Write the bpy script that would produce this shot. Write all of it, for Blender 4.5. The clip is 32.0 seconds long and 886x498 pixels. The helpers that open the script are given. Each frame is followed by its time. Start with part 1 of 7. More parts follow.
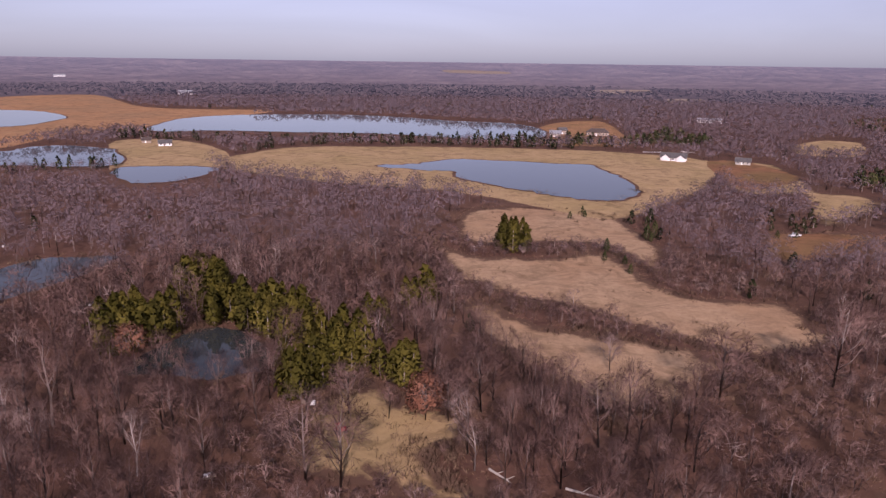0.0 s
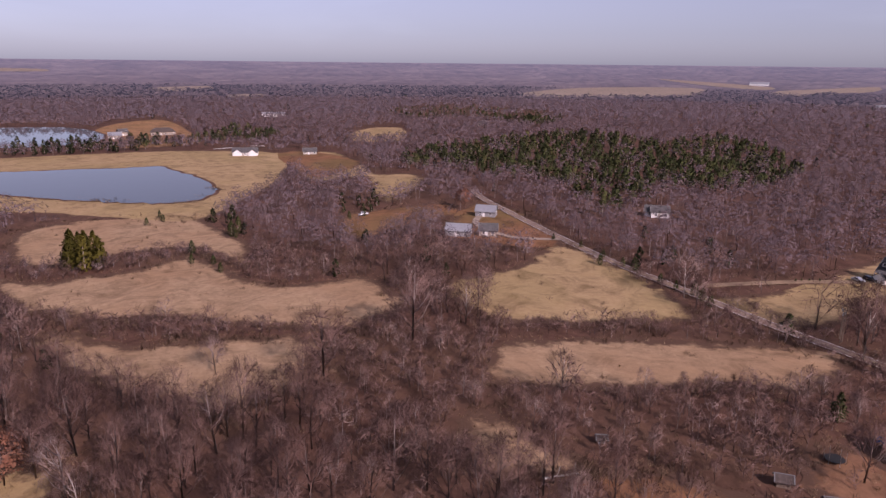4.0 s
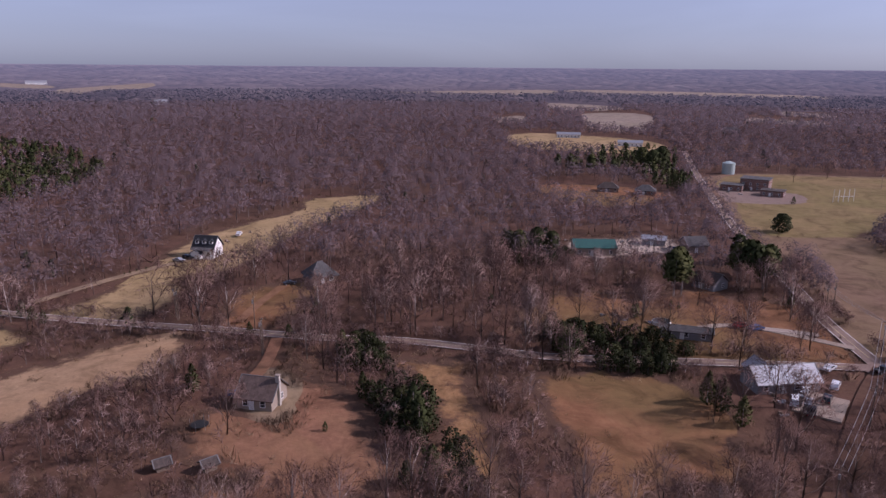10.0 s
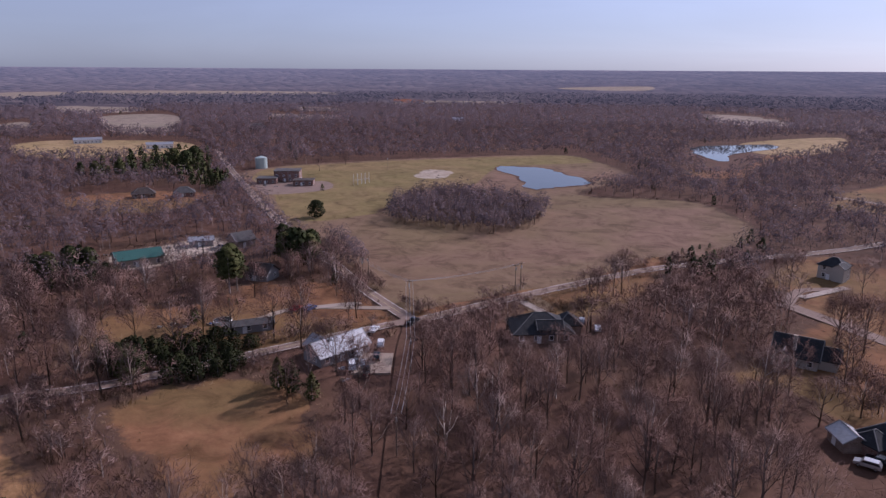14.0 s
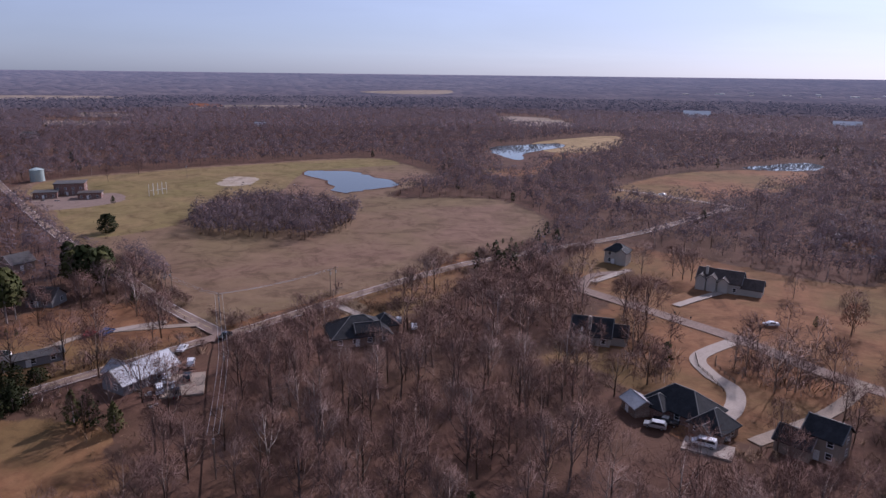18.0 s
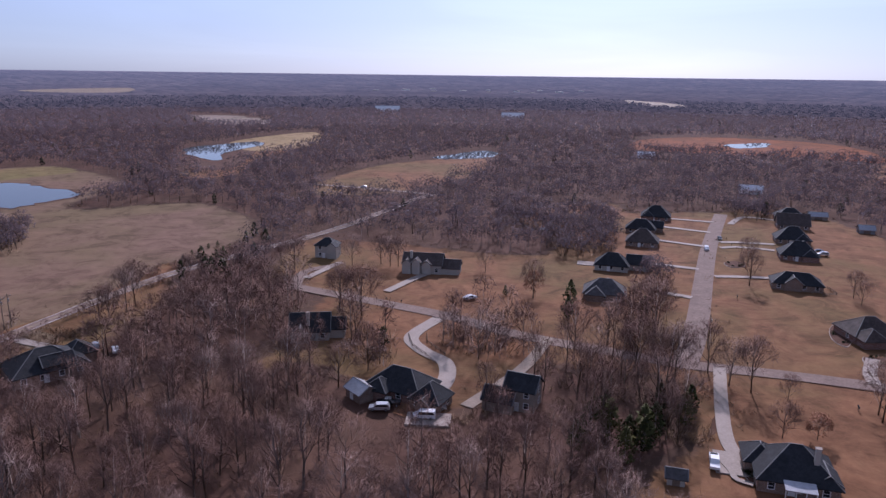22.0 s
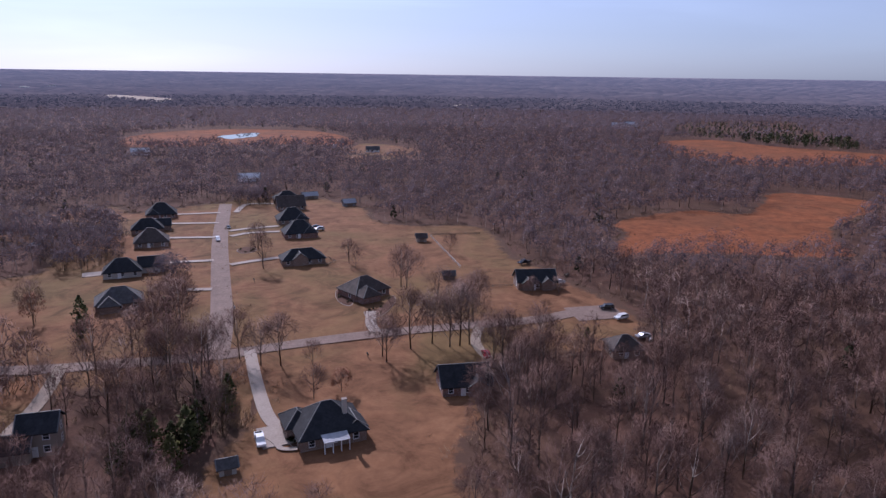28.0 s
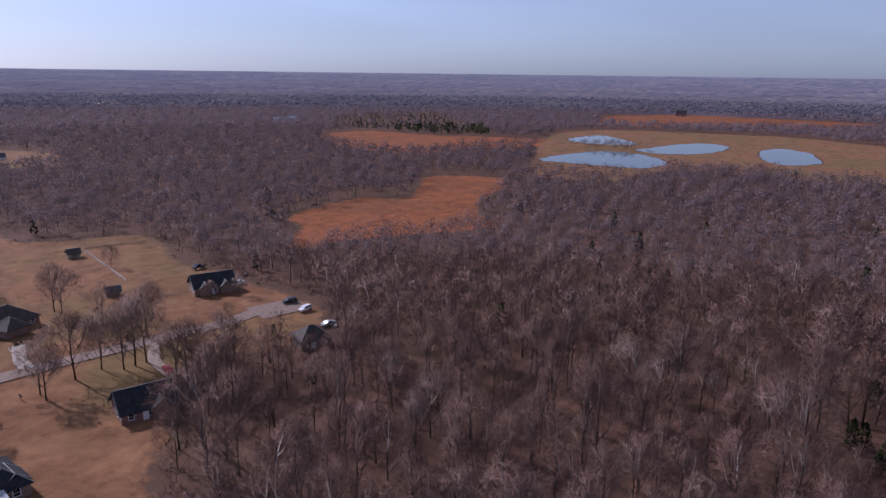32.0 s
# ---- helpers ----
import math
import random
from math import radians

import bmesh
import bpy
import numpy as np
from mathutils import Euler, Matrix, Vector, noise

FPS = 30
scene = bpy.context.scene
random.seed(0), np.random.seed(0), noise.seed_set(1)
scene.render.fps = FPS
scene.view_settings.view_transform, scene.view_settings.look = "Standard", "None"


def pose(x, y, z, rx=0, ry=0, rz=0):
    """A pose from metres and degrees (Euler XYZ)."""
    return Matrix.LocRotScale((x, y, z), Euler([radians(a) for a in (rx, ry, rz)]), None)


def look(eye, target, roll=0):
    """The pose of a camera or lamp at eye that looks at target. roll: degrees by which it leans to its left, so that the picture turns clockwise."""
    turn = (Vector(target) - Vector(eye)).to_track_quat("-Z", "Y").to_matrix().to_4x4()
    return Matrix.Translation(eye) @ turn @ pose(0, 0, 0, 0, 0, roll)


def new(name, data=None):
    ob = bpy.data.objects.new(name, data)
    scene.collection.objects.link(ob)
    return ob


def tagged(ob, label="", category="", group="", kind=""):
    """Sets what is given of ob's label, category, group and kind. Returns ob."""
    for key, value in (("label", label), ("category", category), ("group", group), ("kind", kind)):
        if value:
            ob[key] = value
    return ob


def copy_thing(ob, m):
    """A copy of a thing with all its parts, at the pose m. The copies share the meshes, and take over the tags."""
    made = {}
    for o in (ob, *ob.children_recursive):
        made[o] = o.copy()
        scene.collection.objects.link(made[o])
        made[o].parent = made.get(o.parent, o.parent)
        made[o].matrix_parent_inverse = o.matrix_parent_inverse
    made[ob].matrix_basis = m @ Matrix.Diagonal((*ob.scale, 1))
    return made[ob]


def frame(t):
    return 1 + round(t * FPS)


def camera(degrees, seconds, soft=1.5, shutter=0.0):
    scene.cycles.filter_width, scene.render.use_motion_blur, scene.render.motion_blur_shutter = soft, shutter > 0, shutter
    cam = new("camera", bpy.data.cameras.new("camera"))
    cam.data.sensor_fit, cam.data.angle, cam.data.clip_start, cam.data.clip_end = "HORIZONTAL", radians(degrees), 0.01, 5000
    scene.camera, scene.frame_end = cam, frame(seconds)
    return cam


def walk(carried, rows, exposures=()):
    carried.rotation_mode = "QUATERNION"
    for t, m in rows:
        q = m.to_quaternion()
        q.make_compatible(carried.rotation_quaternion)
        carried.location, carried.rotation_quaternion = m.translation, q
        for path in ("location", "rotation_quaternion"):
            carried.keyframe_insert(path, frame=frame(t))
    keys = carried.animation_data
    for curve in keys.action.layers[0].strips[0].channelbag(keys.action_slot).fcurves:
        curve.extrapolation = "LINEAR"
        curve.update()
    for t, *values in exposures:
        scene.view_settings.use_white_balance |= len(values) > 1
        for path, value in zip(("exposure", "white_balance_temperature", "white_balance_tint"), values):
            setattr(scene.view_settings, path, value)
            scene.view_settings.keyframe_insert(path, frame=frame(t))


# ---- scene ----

# ---- the camera: a drone hovering at 75 m and turning where it is ----
PATH = [
    (0, pose(0, 0, 75, 75.052, -0.743, 4.264)),
    (0.5, pose(0, 0, 75, 75.060, -0.728, 0.976)),
    (1, pose(0, 0, 75, 75.060, -0.728, -2.634)),
    (1.5, pose(0, 0, 75, 75.078, -0.665, -6.709)),
    (2, pose(0, 0, 75, 75.064, -0.652, -10.801)),
    (2.5, pose(0, 0, 75, 75.080, -0.683, -14.938)),
    (3, pose(0, 0, 75, 75.107, -0.703, -19.362)),
    (3.5, pose(0, 0, 75, 75.122, -0.645, -24.268)),
    (4, pose(0, 0, 75, 75.127, -0.575, -29.846)),
    (4.5, pose(0, 0, 75, 75.135, -0.560, -35.889)),
    (6.5, pose(0, 0, 75, 75.248, -0.457, -50.728)),
    (7, pose(0, 0, 75, 75.270, -0.453, -55.771)),
    (7.5, pose(0, 0, 75, 75.296, -0.422, -60.651)),
    (8, pose(0, 0, 75, 75.304, -0.426, -64.935)),
    (8.5, pose(0, 0, 75, 75.337, -0.448, -69.263)),
    (9, pose(0, 0, 75, 75.374, -0.399, -73.686)),
    (9.5, pose(0, 0, 75, 75.410, -0.459, -78.269)),
    (10, pose(0, 0, 75, 75.444, -0.434, -83.252)),
    (10.5, pose(0, 0, 75, 75.446, -0.441, -88.453)),
    (11, pose(0, 0, 75, 75.468, -0.357, -93.915)),
    (11.5, pose(0, 0, 75, 75.482, -0.377, -99.520)),
    (12, pose(0, 0, 75, 75.482, -0.308, -105.658)),
    (12.5, pose(0, 0, 75, 75.492, -0.258, -111.587)),
    (13, pose(0, 0, 75, 75.528, -0.292, -115.179)),
    (13.5, pose(0, 0, 75, 75.565, -0.301, -118.043)),
    (15.5, pose(0, 0, 75, 75.833, -0.565, -124.863)),
    (16, pose(0, 0, 75, 75.931, -0.602, -126.960)),
    (16.5, pose(0, 0, 75, 75.941, -0.600, -129.091)),
    (17, pose(0, 0, 75, 76.011, -0.637, -131.045)),
    (17.5, pose(0, 0, 75, 76.034, -0.651, -133.252)),
    (18, pose(0, 0, 75, 76.019, -0.640, -135.856)),
    (18.5, pose(0, 0, 75, 76.042, -0.658, -138.645)),
    (19, pose(0, 0, 75, 76.065, -0.699, -141.373)),
    (19.5, pose(0, 0, 75, 76.089, -0.592, -144.343)),
    (20, pose(0, 0, 75, 76.067, -0.632, -147.467)),
    (20.5, pose(0, 0, 75, 76.050, -0.670, -150.553)),
    (21, pose(0, 0, 75, 76.042, -0.691, -153.740)),
    (21.5, pose(0, 0, 75, 76.063, -0.668, -156.906)),
    (22, pose(0, 0, 75, 76.050, -0.699, -159.990)),
    (22.5, pose(0, 0, 75, 76.044, -0.688, -163.215)),
    (23, pose(0, 0, 75, 76.029, -0.690, -166.276)),
    (23.5, pose(0, 0, 75, 76.035, -0.780, -169.504)),
    (24, pose(0, 0, 75, 76.035, -0.779, -172.839)),
    (24.5, pose(0, 0, 75, 76.060, -0.755, -176.198)),
    (25, pose(0, 0, 75, 76.055, -0.756, -179.599)),
    (25.5, pose(0, 0, 75, 76.064, -0.722, -182.927)),
    (27.5, pose(0, 0, 75, 76.044, -0.761, -196.276)),
    (28, pose(0, 0, 75, 76.024, -0.754, -199.578)),
    (28.5, pose(0, 0, 75, 76.034, -0.745, -202.970)),
    (29, pose(0, 0, 75, 76.009, -0.709, -206.200)),
    (29.5, pose(0, 0, 75, 75.998, -0.682, -209.253)),
    (30, pose(0, 0, 75, 75.980, -0.628, -212.468)),
    (30.5, pose(0, 0, 75, 75.982, -0.663, -215.747)),
    (31, pose(0, 0, 75, 75.966, -0.646, -219.237)),
    (31.5, pose(0, 0, 75, 75.927, -0.621, -222.865)),
    (32, pose(0, 0, 75, 75.932, -0.679, -226.474)),
]
EXPOSURES = [(0, -0.05, 6000, 40), (4, -0.1, 6000, 41), (9, -0.22, 5560, 37), (13, -0.22, 5380, 32), (19, -0.2, 5290, 28), (23, -0.16, 5110, 29), (32, -0.19, 5170, 27)]
cam = camera(64.84, 32.0, soft=1.4)
walk(cam, PATH, EXPOSURES)

# ---- daylight: clear winter midday, low sun in the south ----
SUN_AZ, SUN_EL = 173.0, 33.0
world = bpy.data.worlds.new("sky")
scene.world = world
world.use_nodes = True
wn, wl = world.node_tree.nodes, world.node_tree.links
sky = wn.new("ShaderNodeTexSky")
sky.sky_type, sky.sun_disc = "NISHITA", False
sky.sun_elevation, sky.sun_rotation = radians(SUN_EL), radians(SUN_AZ)
sky.altitude, sky.air_density, sky.dust_density, sky.ozone_density = 150, 1.0, 0.9, 2.2
# thin high cloud, drawn out in streaks
co = wn.new("ShaderNodeTexCoord")
mp = wn.new("ShaderNodeMapping")
mp.inputs["Scale"].default_value = (1.2, 1.2, 9.0)
wl.new(co.outputs["Generated"], mp.inputs["Vector"])
cl = wn.new("ShaderNodeTexNoise")
cl.inputs["Scale"].default_value, cl.inputs["Detail"].default_value, cl.inputs["Distortion"].default_value = 1.6, 6, 0.8
wl.new(mp.outputs["Vector"], cl.inputs["Vector"])
veil = wn.new("ShaderNodeMapRange")
veil.inputs[1].default_value, veil.inputs[2].default_value, veil.inputs[3].default_value, veil.inputs[4].default_value = 0.48, 0.8, 1.0, 1.12
wl.new(cl.outputs["Fac"], veil.inputs[0])
lift = wn.new("ShaderNodeVectorMath")
lift.operation = "SCALE"
wl.new(sky.outputs["Color"], lift.inputs[0])
wl.new(veil.outputs[0], lift.inputs["Scale"])
cool = wn.new("ShaderNodeVectorMath")
cool.operation = "MULTIPLY"
cool.inputs[1].default_value = (0.85, 0.965, 1.1)
wl.new(lift.outputs[0], cool.inputs[0])
pale = wn.new("ShaderNodeHueSaturation")
pale.inputs["Saturation"].default_value, pale.inputs["Value"].default_value = 0.54, 1.13
wl.new(cool.outputs[0], pale.inputs["Color"])
high = wn.new("ShaderNodeMix")      # a thin even sheet of high haze
high.data_type = "RGBA"
high.inputs[0].default_value = 0.24
wl.new(pale.outputs[0], high.inputs[6])
high.inputs[7].default_value = (7.0, 7.3, 7.7, 1)
wl.new(high.outputs[2], wn["Background"].inputs["Color"])
wn["Background"].inputs["Strength"].default_value = 0.078
a, e = radians(SUN_AZ), radians(SUN_EL)
sun = new("sun", bpy.data.lights.new("sun", "SUN"))
sun.data.energy, sun.data.angle, sun.data.color = 4.9, radians(0.6), (1.0, 0.87, 0.73)
sun.matrix_world = look((0, 0, 0), (-math.sin(a) * math.cos(e), -math.cos(a) * math.cos(e), -math.sin(e)))

# ---- materials ----
def nodes_of(name):
    m = bpy.data.materials.new(name)
    m.use_nodes = True
    return m, m.node_tree.nodes, m.node_tree.links, m.node_tree.nodes["Principled BSDF"]


def ramp(n, stops):
    r = n.new("ShaderNodeValToRGB")
    els = r.color_ramp.elements
    while len(els) < len(stops):
        els.new(0.5)
    for el, (p, c) in zip(els, stops):
        el.position, el.color = p, (*c, 1)
    return r


def noise_tex(n, l, coord, scale, detail=6, rough=0.6, distort=0.0):
    t = n.new("ShaderNodeTexNoise")
    t.inputs["Scale"].default_value, t.inputs["Detail"].default_value = scale, detail
    t.inputs["Roughness"].default_value, t.inputs["Distortion"].default_value = rough, distort
    l.new(coord, t.inputs["Vector"])
    return t.outputs["Fac"]


def mix(n, l, fac, a, b, mode="MIX"):
    x = n.new("ShaderNodeMix")
    x.data_type, x.blend_type = "RGBA", mode
    for sock, val in ((x.inputs[0], fac), (x.inputs[6], a), (x.inputs[7], b)):
        if isinstance(val, (int, float)):
            sock.default_value = val
        elif isinstance(val, tuple):
            sock.default_value = (*val, 1)
        else:
            l.new(val, sock)
    return x.outputs[2]


def bump(n, l, bs, height, strength, dist):
    b = n.new("ShaderNodeBump")
    b.inputs["Strength"].default_value, b.inputs["Distance"].default_value = strength, dist
    l.new(height, b.inputs["Height"])
    l.new(b.outputs["Normal"], bs.inputs["Normal"])


def earth(name, stops, patch, patch_amount=0.5, coarse=0.018, fine=0.9, stripes=None):
    """Ground cover: broad patches, grain and an uneven surface; stripes: (turn, metres apart, strength)."""
    m, n, l, bs = nodes_of(name)
    co = n.new("ShaderNodeTexCoord").outputs["Object"]
    big = noise_tex(n, l, co, coarse, 5, 0.62, 0.6)
    mid = noise_tex(n, l, co, coarse * 7, 5, 0.65)
    small = noise_tex(n, l, co, fine, 4, 0.7)
    add = n.new("ShaderNodeMath")
    add.operation = "MULTIPLY_ADD"
    l.new(small, add.inputs[0])
    add.inputs[1].default_value = 0.55
    half = n.new("ShaderNodeMath")
    half.operation = "MULTIPLY"
    half.inputs[1].default_value = 0.5
    l.new(mid, half.inputs[0])
    l.new(half.outputs[0], add.inputs[2])
    base = ramp(n, stops)
    l.new(add.outputs[0], base.inputs["Fac"])
    mask = ramp(n, [(0.44, (0, 0, 0)), (0.62, (1, 1, 1))])
    l.new(big, mask.inputs["Fac"])
    k = n.new("ShaderNodeMath")
    k.operation = "MULTIPLY"
    k.inputs[1].default_value = patch_amount
    l.new(mask.outputs["Color"], k.inputs[0])
    col = mix(n, l, k.outputs[0], base.outputs["Color"], patch)
    if stripes:
        mp = n.new("ShaderNodeMapping")
        mp.inputs["Rotation"].default_value = (0, 0, radians(stripes[0]))
        l.new(co, mp.inputs["Vector"])
        wv = n.new("ShaderNodeTexWave")
        wv.inputs["Scale"].default_value = 0.314 / stripes[1]
        wv.inputs["Distortion"].default_value, wv.inputs["Detail"].default_value = 3.0, 3
        wv.inputs["Detail Scale"].default_value = 0.6
        l.new(mp.outputs["Vector"], wv.inputs["Vector"])
        tone = ramp(n, [(0.2, (1 - stripes[2],) * 3), (0.8, (1, 1, 1))])
        l.new(wv.outputs["Fac"], tone.inputs["Fac"])
        col = mix(n, l, 1.0, col, tone.outputs["Color"], "MULTIPLY")
    blotch = ramp(n, [(0.34, (0.62, 0.6, 0.58)), (0.52, (1, 1, 1)), (0.7, (1.14, 1.13, 1.1))])
    l.new(noise_tex(n, l, co, 0.07, 6, 0.7, 1.2), blotch.inputs["Fac"])
    col = mix(n, l, 1.0, col, blotch.outputs["Color"], "MULTIPLY")
    # scrub and leaf litter creep in from the woods
    at = n.new("ShaderNodeAttribute")
    at.attribute_name = "verge"
    creep = n.new("ShaderNodeMath")
    creep.operation = "MULTIPLY_ADD"
    l.new(noise_tex(n, l, co, 0.16, 5, 0.7), creep.inputs[0])
    creep.inputs[1].default_value = 1.5
    l.new(at.outputs["Fac"], creep.inputs[2])
    soft = ramp(n, [(0.5, (0, 0, 0)), (0.62, (1, 1, 1))])
    span = n.new("ShaderNodeMath")
    span.operation = "MULTIPLY"
    span.inputs[1].default_value = 0.42
    l.new(creep.outputs[0], span.inputs[0])
    l.new(span.outputs[0], soft.inputs["Fac"])
    gate = n.new("ShaderNodeMath")
    gate.operation = "MULTIPLY"
    l.new(soft.outputs["Color"], gate.inputs[0])
    far_in = ramp(n, [(0.0, (0, 0, 0)), (0.25, (1, 1, 1))])
    l.new(at.outputs["Fac"], far_in.inputs["Fac"])
    l.new(far_in.outputs["Color"], gate.inputs[1])
    col = mix(n, l, gate.outputs[0], col, (0.1, 0.058, 0.038))
    l.new(col, bs.inputs["Base Color"])
    bs.inputs["Roughness"].default_value = 0.95
    bs.inputs["Specular IOR Level"].default_value = 0.1
    bump(n, l, bs, small, 0.6, 0.25)
    return m


def plain(name, col, rough=0.7, metal=0.0, grain=8.0, vary=0.2, spec=0.4, rel=0.004):
    """A painted, cut or weathered surface with grain at two sizes."""
    m, n, l, bs = nodes_of(name)
    co = n.new("ShaderNodeTexCoord").outputs["Object"]
    f1, f2 = noise_tex(n, l, co, grain, 5), noise_tex(n, l, co, grain * 0.13, 4)
    r1 = ramp(n, [(0.3, tuple(c * (1 - vary) for c in col)), (0.7, tuple(min(1, c * (1 + vary)) for c in col))])
    l.new(f1, r1.inputs["Fac"])
    r2 = ramp(n, [(0.35, (1 - vary,) * 3), (0.65, (1, 1, 1))])
    l.new(f2, r2.inputs["Fac"])
    l.new(mix(n, l, 0.8, r1.outputs["Color"], r2.outputs["Color"], "MULTIPLY"), bs.inputs["Base Color"])
    bs.inputs["Roughness"].default_value, bs.inputs["Metallic"].default_value = rough, metal
    bs.inputs["Specular IOR Level"].default_value = spec
    bump(n, l, bs, f1, 0.4, rel)
    return m


def shingle(name, col):
    """Asphalt shingles in courses with mottled tabs."""
    m, n, l, bs = nodes_of(name)
    co = n.new("ShaderNodeTexCoord").outputs["Object"]
    v = n.new("ShaderNodeTexVoronoi")
    v.inputs["Scale"].default_value = 2.2
    l.new(co, v.inputs["Vector"])
    f = noise_tex(n, l, co, 0.5, 5)
    r = ramp(n, [(0.3, tuple(c * 0.7 for c in col)), (0.7, tuple(c * 1.35 for c in col))])
    l.new(f, r.inputs["Fac"])
    tab = ramp(n, [(0.0, (0.75,) * 3), (1.0, (1.15,) * 3)])
    l.new(v.outputs["Color"], tab.inputs["Fac"])
    l.new(mix(n, l, 1.0, r.outputs["Color"], tab.outputs["Color"], "MULTIPLY"), bs.inputs["Base Color"])
    bs.inputs["Roughness"].default_value = 0.82
    bs.inputs["Specular IOR Level"].default_value = 0.25
    bump(n, l, bs, v.outputs["Distance"], 0.5, 0.02)
    return m


def brick(name, col, mortar):
    m, n, l, bs = nodes_of(name)
    geo = n.new("ShaderNodeTexCoord").outputs["Object"]
    mp = n.new("ShaderNodeMapping")
    mp.inputs["Rotation"].default_value = (radians(90), 0, radians(20))
    l.new(geo, mp.inputs["Vector"])
    b = n.new("ShaderNodeTexBrick")
    b.inputs["Color1"].default_value = (*col, 1)
    b.inputs["Color2"].default_value = (*[c * 0.7 for c in col], 1)
    b.inputs["Mortar"].default_value = (*mortar, 1)
    b.inputs["Scale"].default_value = 2.3
    l.new(mp.outputs["Vector"], b.inputs["Vector"])
    f = noise_tex(n, l, geo, 0.9, 4)
    r = ramp(n, [(0.3, (0.75,) * 3), (0.7, (1.1,) * 3)])
    l.new(f, r.inputs["Fac"])
    l.new(mix(n, l, 1.0, b.outputs["Color"], r.outputs["Color"], "MULTIPLY"), bs.inputs["Base Color"])
    bs.inputs["Roughness"].default_value = 0.9
    return m


# bluish emission that stands in for haze on the backdrop
HAZE_GLOW = (0.6, 0.62, 0.79, 1)


def foliage(name, stops, rough=0.8, clear=0.0, gaps=0.0):
    """Bark, twigs or needles: each tree takes its own shade, with a finer change along it."""
    m, n, l, bs = nodes_of(name)
    at = n.new("ShaderNodeAttribute")
    at.attribute_name = "tone"
    oi = n.new("ShaderNodeObjectInfo")
    s = n.new("ShaderNodeMath")
    s.operation = "ADD"
    l.new(at.outputs["Fac"], s.inputs[0])
    l.new(oi.outputs["Random"], s.inputs[1])
    fr = n.new("ShaderNodeMath")
    fr.operation = "FRACT"
    l.new(s.outputs[0], fr.inputs[0])
    r = ramp(n, stops)
    l.new(fr.outputs[0], r.inputs["Fac"])
    co = n.new("ShaderNodeTexCoord").outputs["Object"]
    f = noise_tex(n, l, co, 0.35, 4)
    k = ramp(n, [(0.3, (0.75,) * 3), (0.7, (1.15,) * 3)])
    l.new(f, k.inputs["Fac"])
    l.new(mix(n, l, 1.0, r.outputs["Color"], k.outputs["Color"], "MULTIPLY"), bs.inputs["Base Color"])
    bs.inputs["Roughness"].default_value = rough
    bs.inputs["Specular IOR Level"].default_value = 0.08
    if clear:
        tr = n.new("ShaderNodeBsdfTranslucent")
        l.new(bs.inputs["Base Color"].links[0].from_socket, tr.inputs["Color"])
        ms = n.new("ShaderNodeMixShader")
        ms.inputs[0].default_value = clear
        l.new(bs.outputs[0], ms.inputs[1])
        l.new(tr.outputs[0], ms.inputs[2])
        last = ms.outputs[0]
        if gaps:      # light falls through between the finest twigs
            gap = n.new("ShaderNodeBsdfTransparent")
            mg = n.new("ShaderNodeMixShader")
            mg.inputs[0].default_value = gaps
            l.new(last, mg.inputs[1])
            l.new(gap.outputs[0], mg.inputs[2])
            last = mg.outputs[0]
        l.new(last, n["Material Output"].inputs["Surface"])
    return m


def hazy(name):
    """The far backdrop: woods with bluish haze painted as emission, brighter towards the horizon."""
    m, n, l, bs = nodes_of(name)
    co = n.new("ShaderNodeTexCoord").outputs["Object"]
    r = ramp(n, [(0.36, (0.062, 0.045, 0.046)), (0.5, (0.095, 0.069, 0.068)), (0.66, (0.14, 0.107, 0.096))])
    l.new(noise_tex(n, l, co, 0.0035, 6, 0.7), r.inputs["Fac"])
    l.new(r.outputs["Color"], bs.inputs["Base Color"])
    bs.inputs["Roughness"].default_value = 1.0
    bs.inputs["Specular IOR Level"].default_value = 0.0
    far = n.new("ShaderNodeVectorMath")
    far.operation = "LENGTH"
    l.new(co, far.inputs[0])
    haze_gain = n.new("ShaderNodeMapRange")
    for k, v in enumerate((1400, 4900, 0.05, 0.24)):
        haze_gain.inputs[k + 1].default_value = v
    l.new(far.outputs["Value"], haze_gain.inputs[0])
    bs.inputs["Emission Color"].default_value = HAZE_GLOW
    l.new(haze_gain.outputs[0], bs.inputs["Emission Strength"])
    return m


def water(name, col=(0.03, 0.035, 0.035)):
    m, n, l, bs = nodes_of(name)
    co = n.new("ShaderNodeTexCoord").outputs["Object"]
    bs.inputs["Base Color"].default_value = (*col, 1)
    bs.inputs["Roughness"].default_value, bs.inputs["IOR"].default_value = 0.04, 1.33
    bs.inputs["Specular IOR Level"].default_value = 0.5
    bump(n, l, bs, noise_tex(n, l, co, 0.5, 3), 0.03, 0.02)
    return m


def pane_glass(name):
    m, n, l, bs = nodes_of(name)
    bs.inputs["Base Color"].default_value = (0.02, 0.024, 0.03, 1)
    bs.inputs["Roughness"].default_value = 0.06
    bs.inputs["Specular IOR Level"].default_value = 0.6
    return m


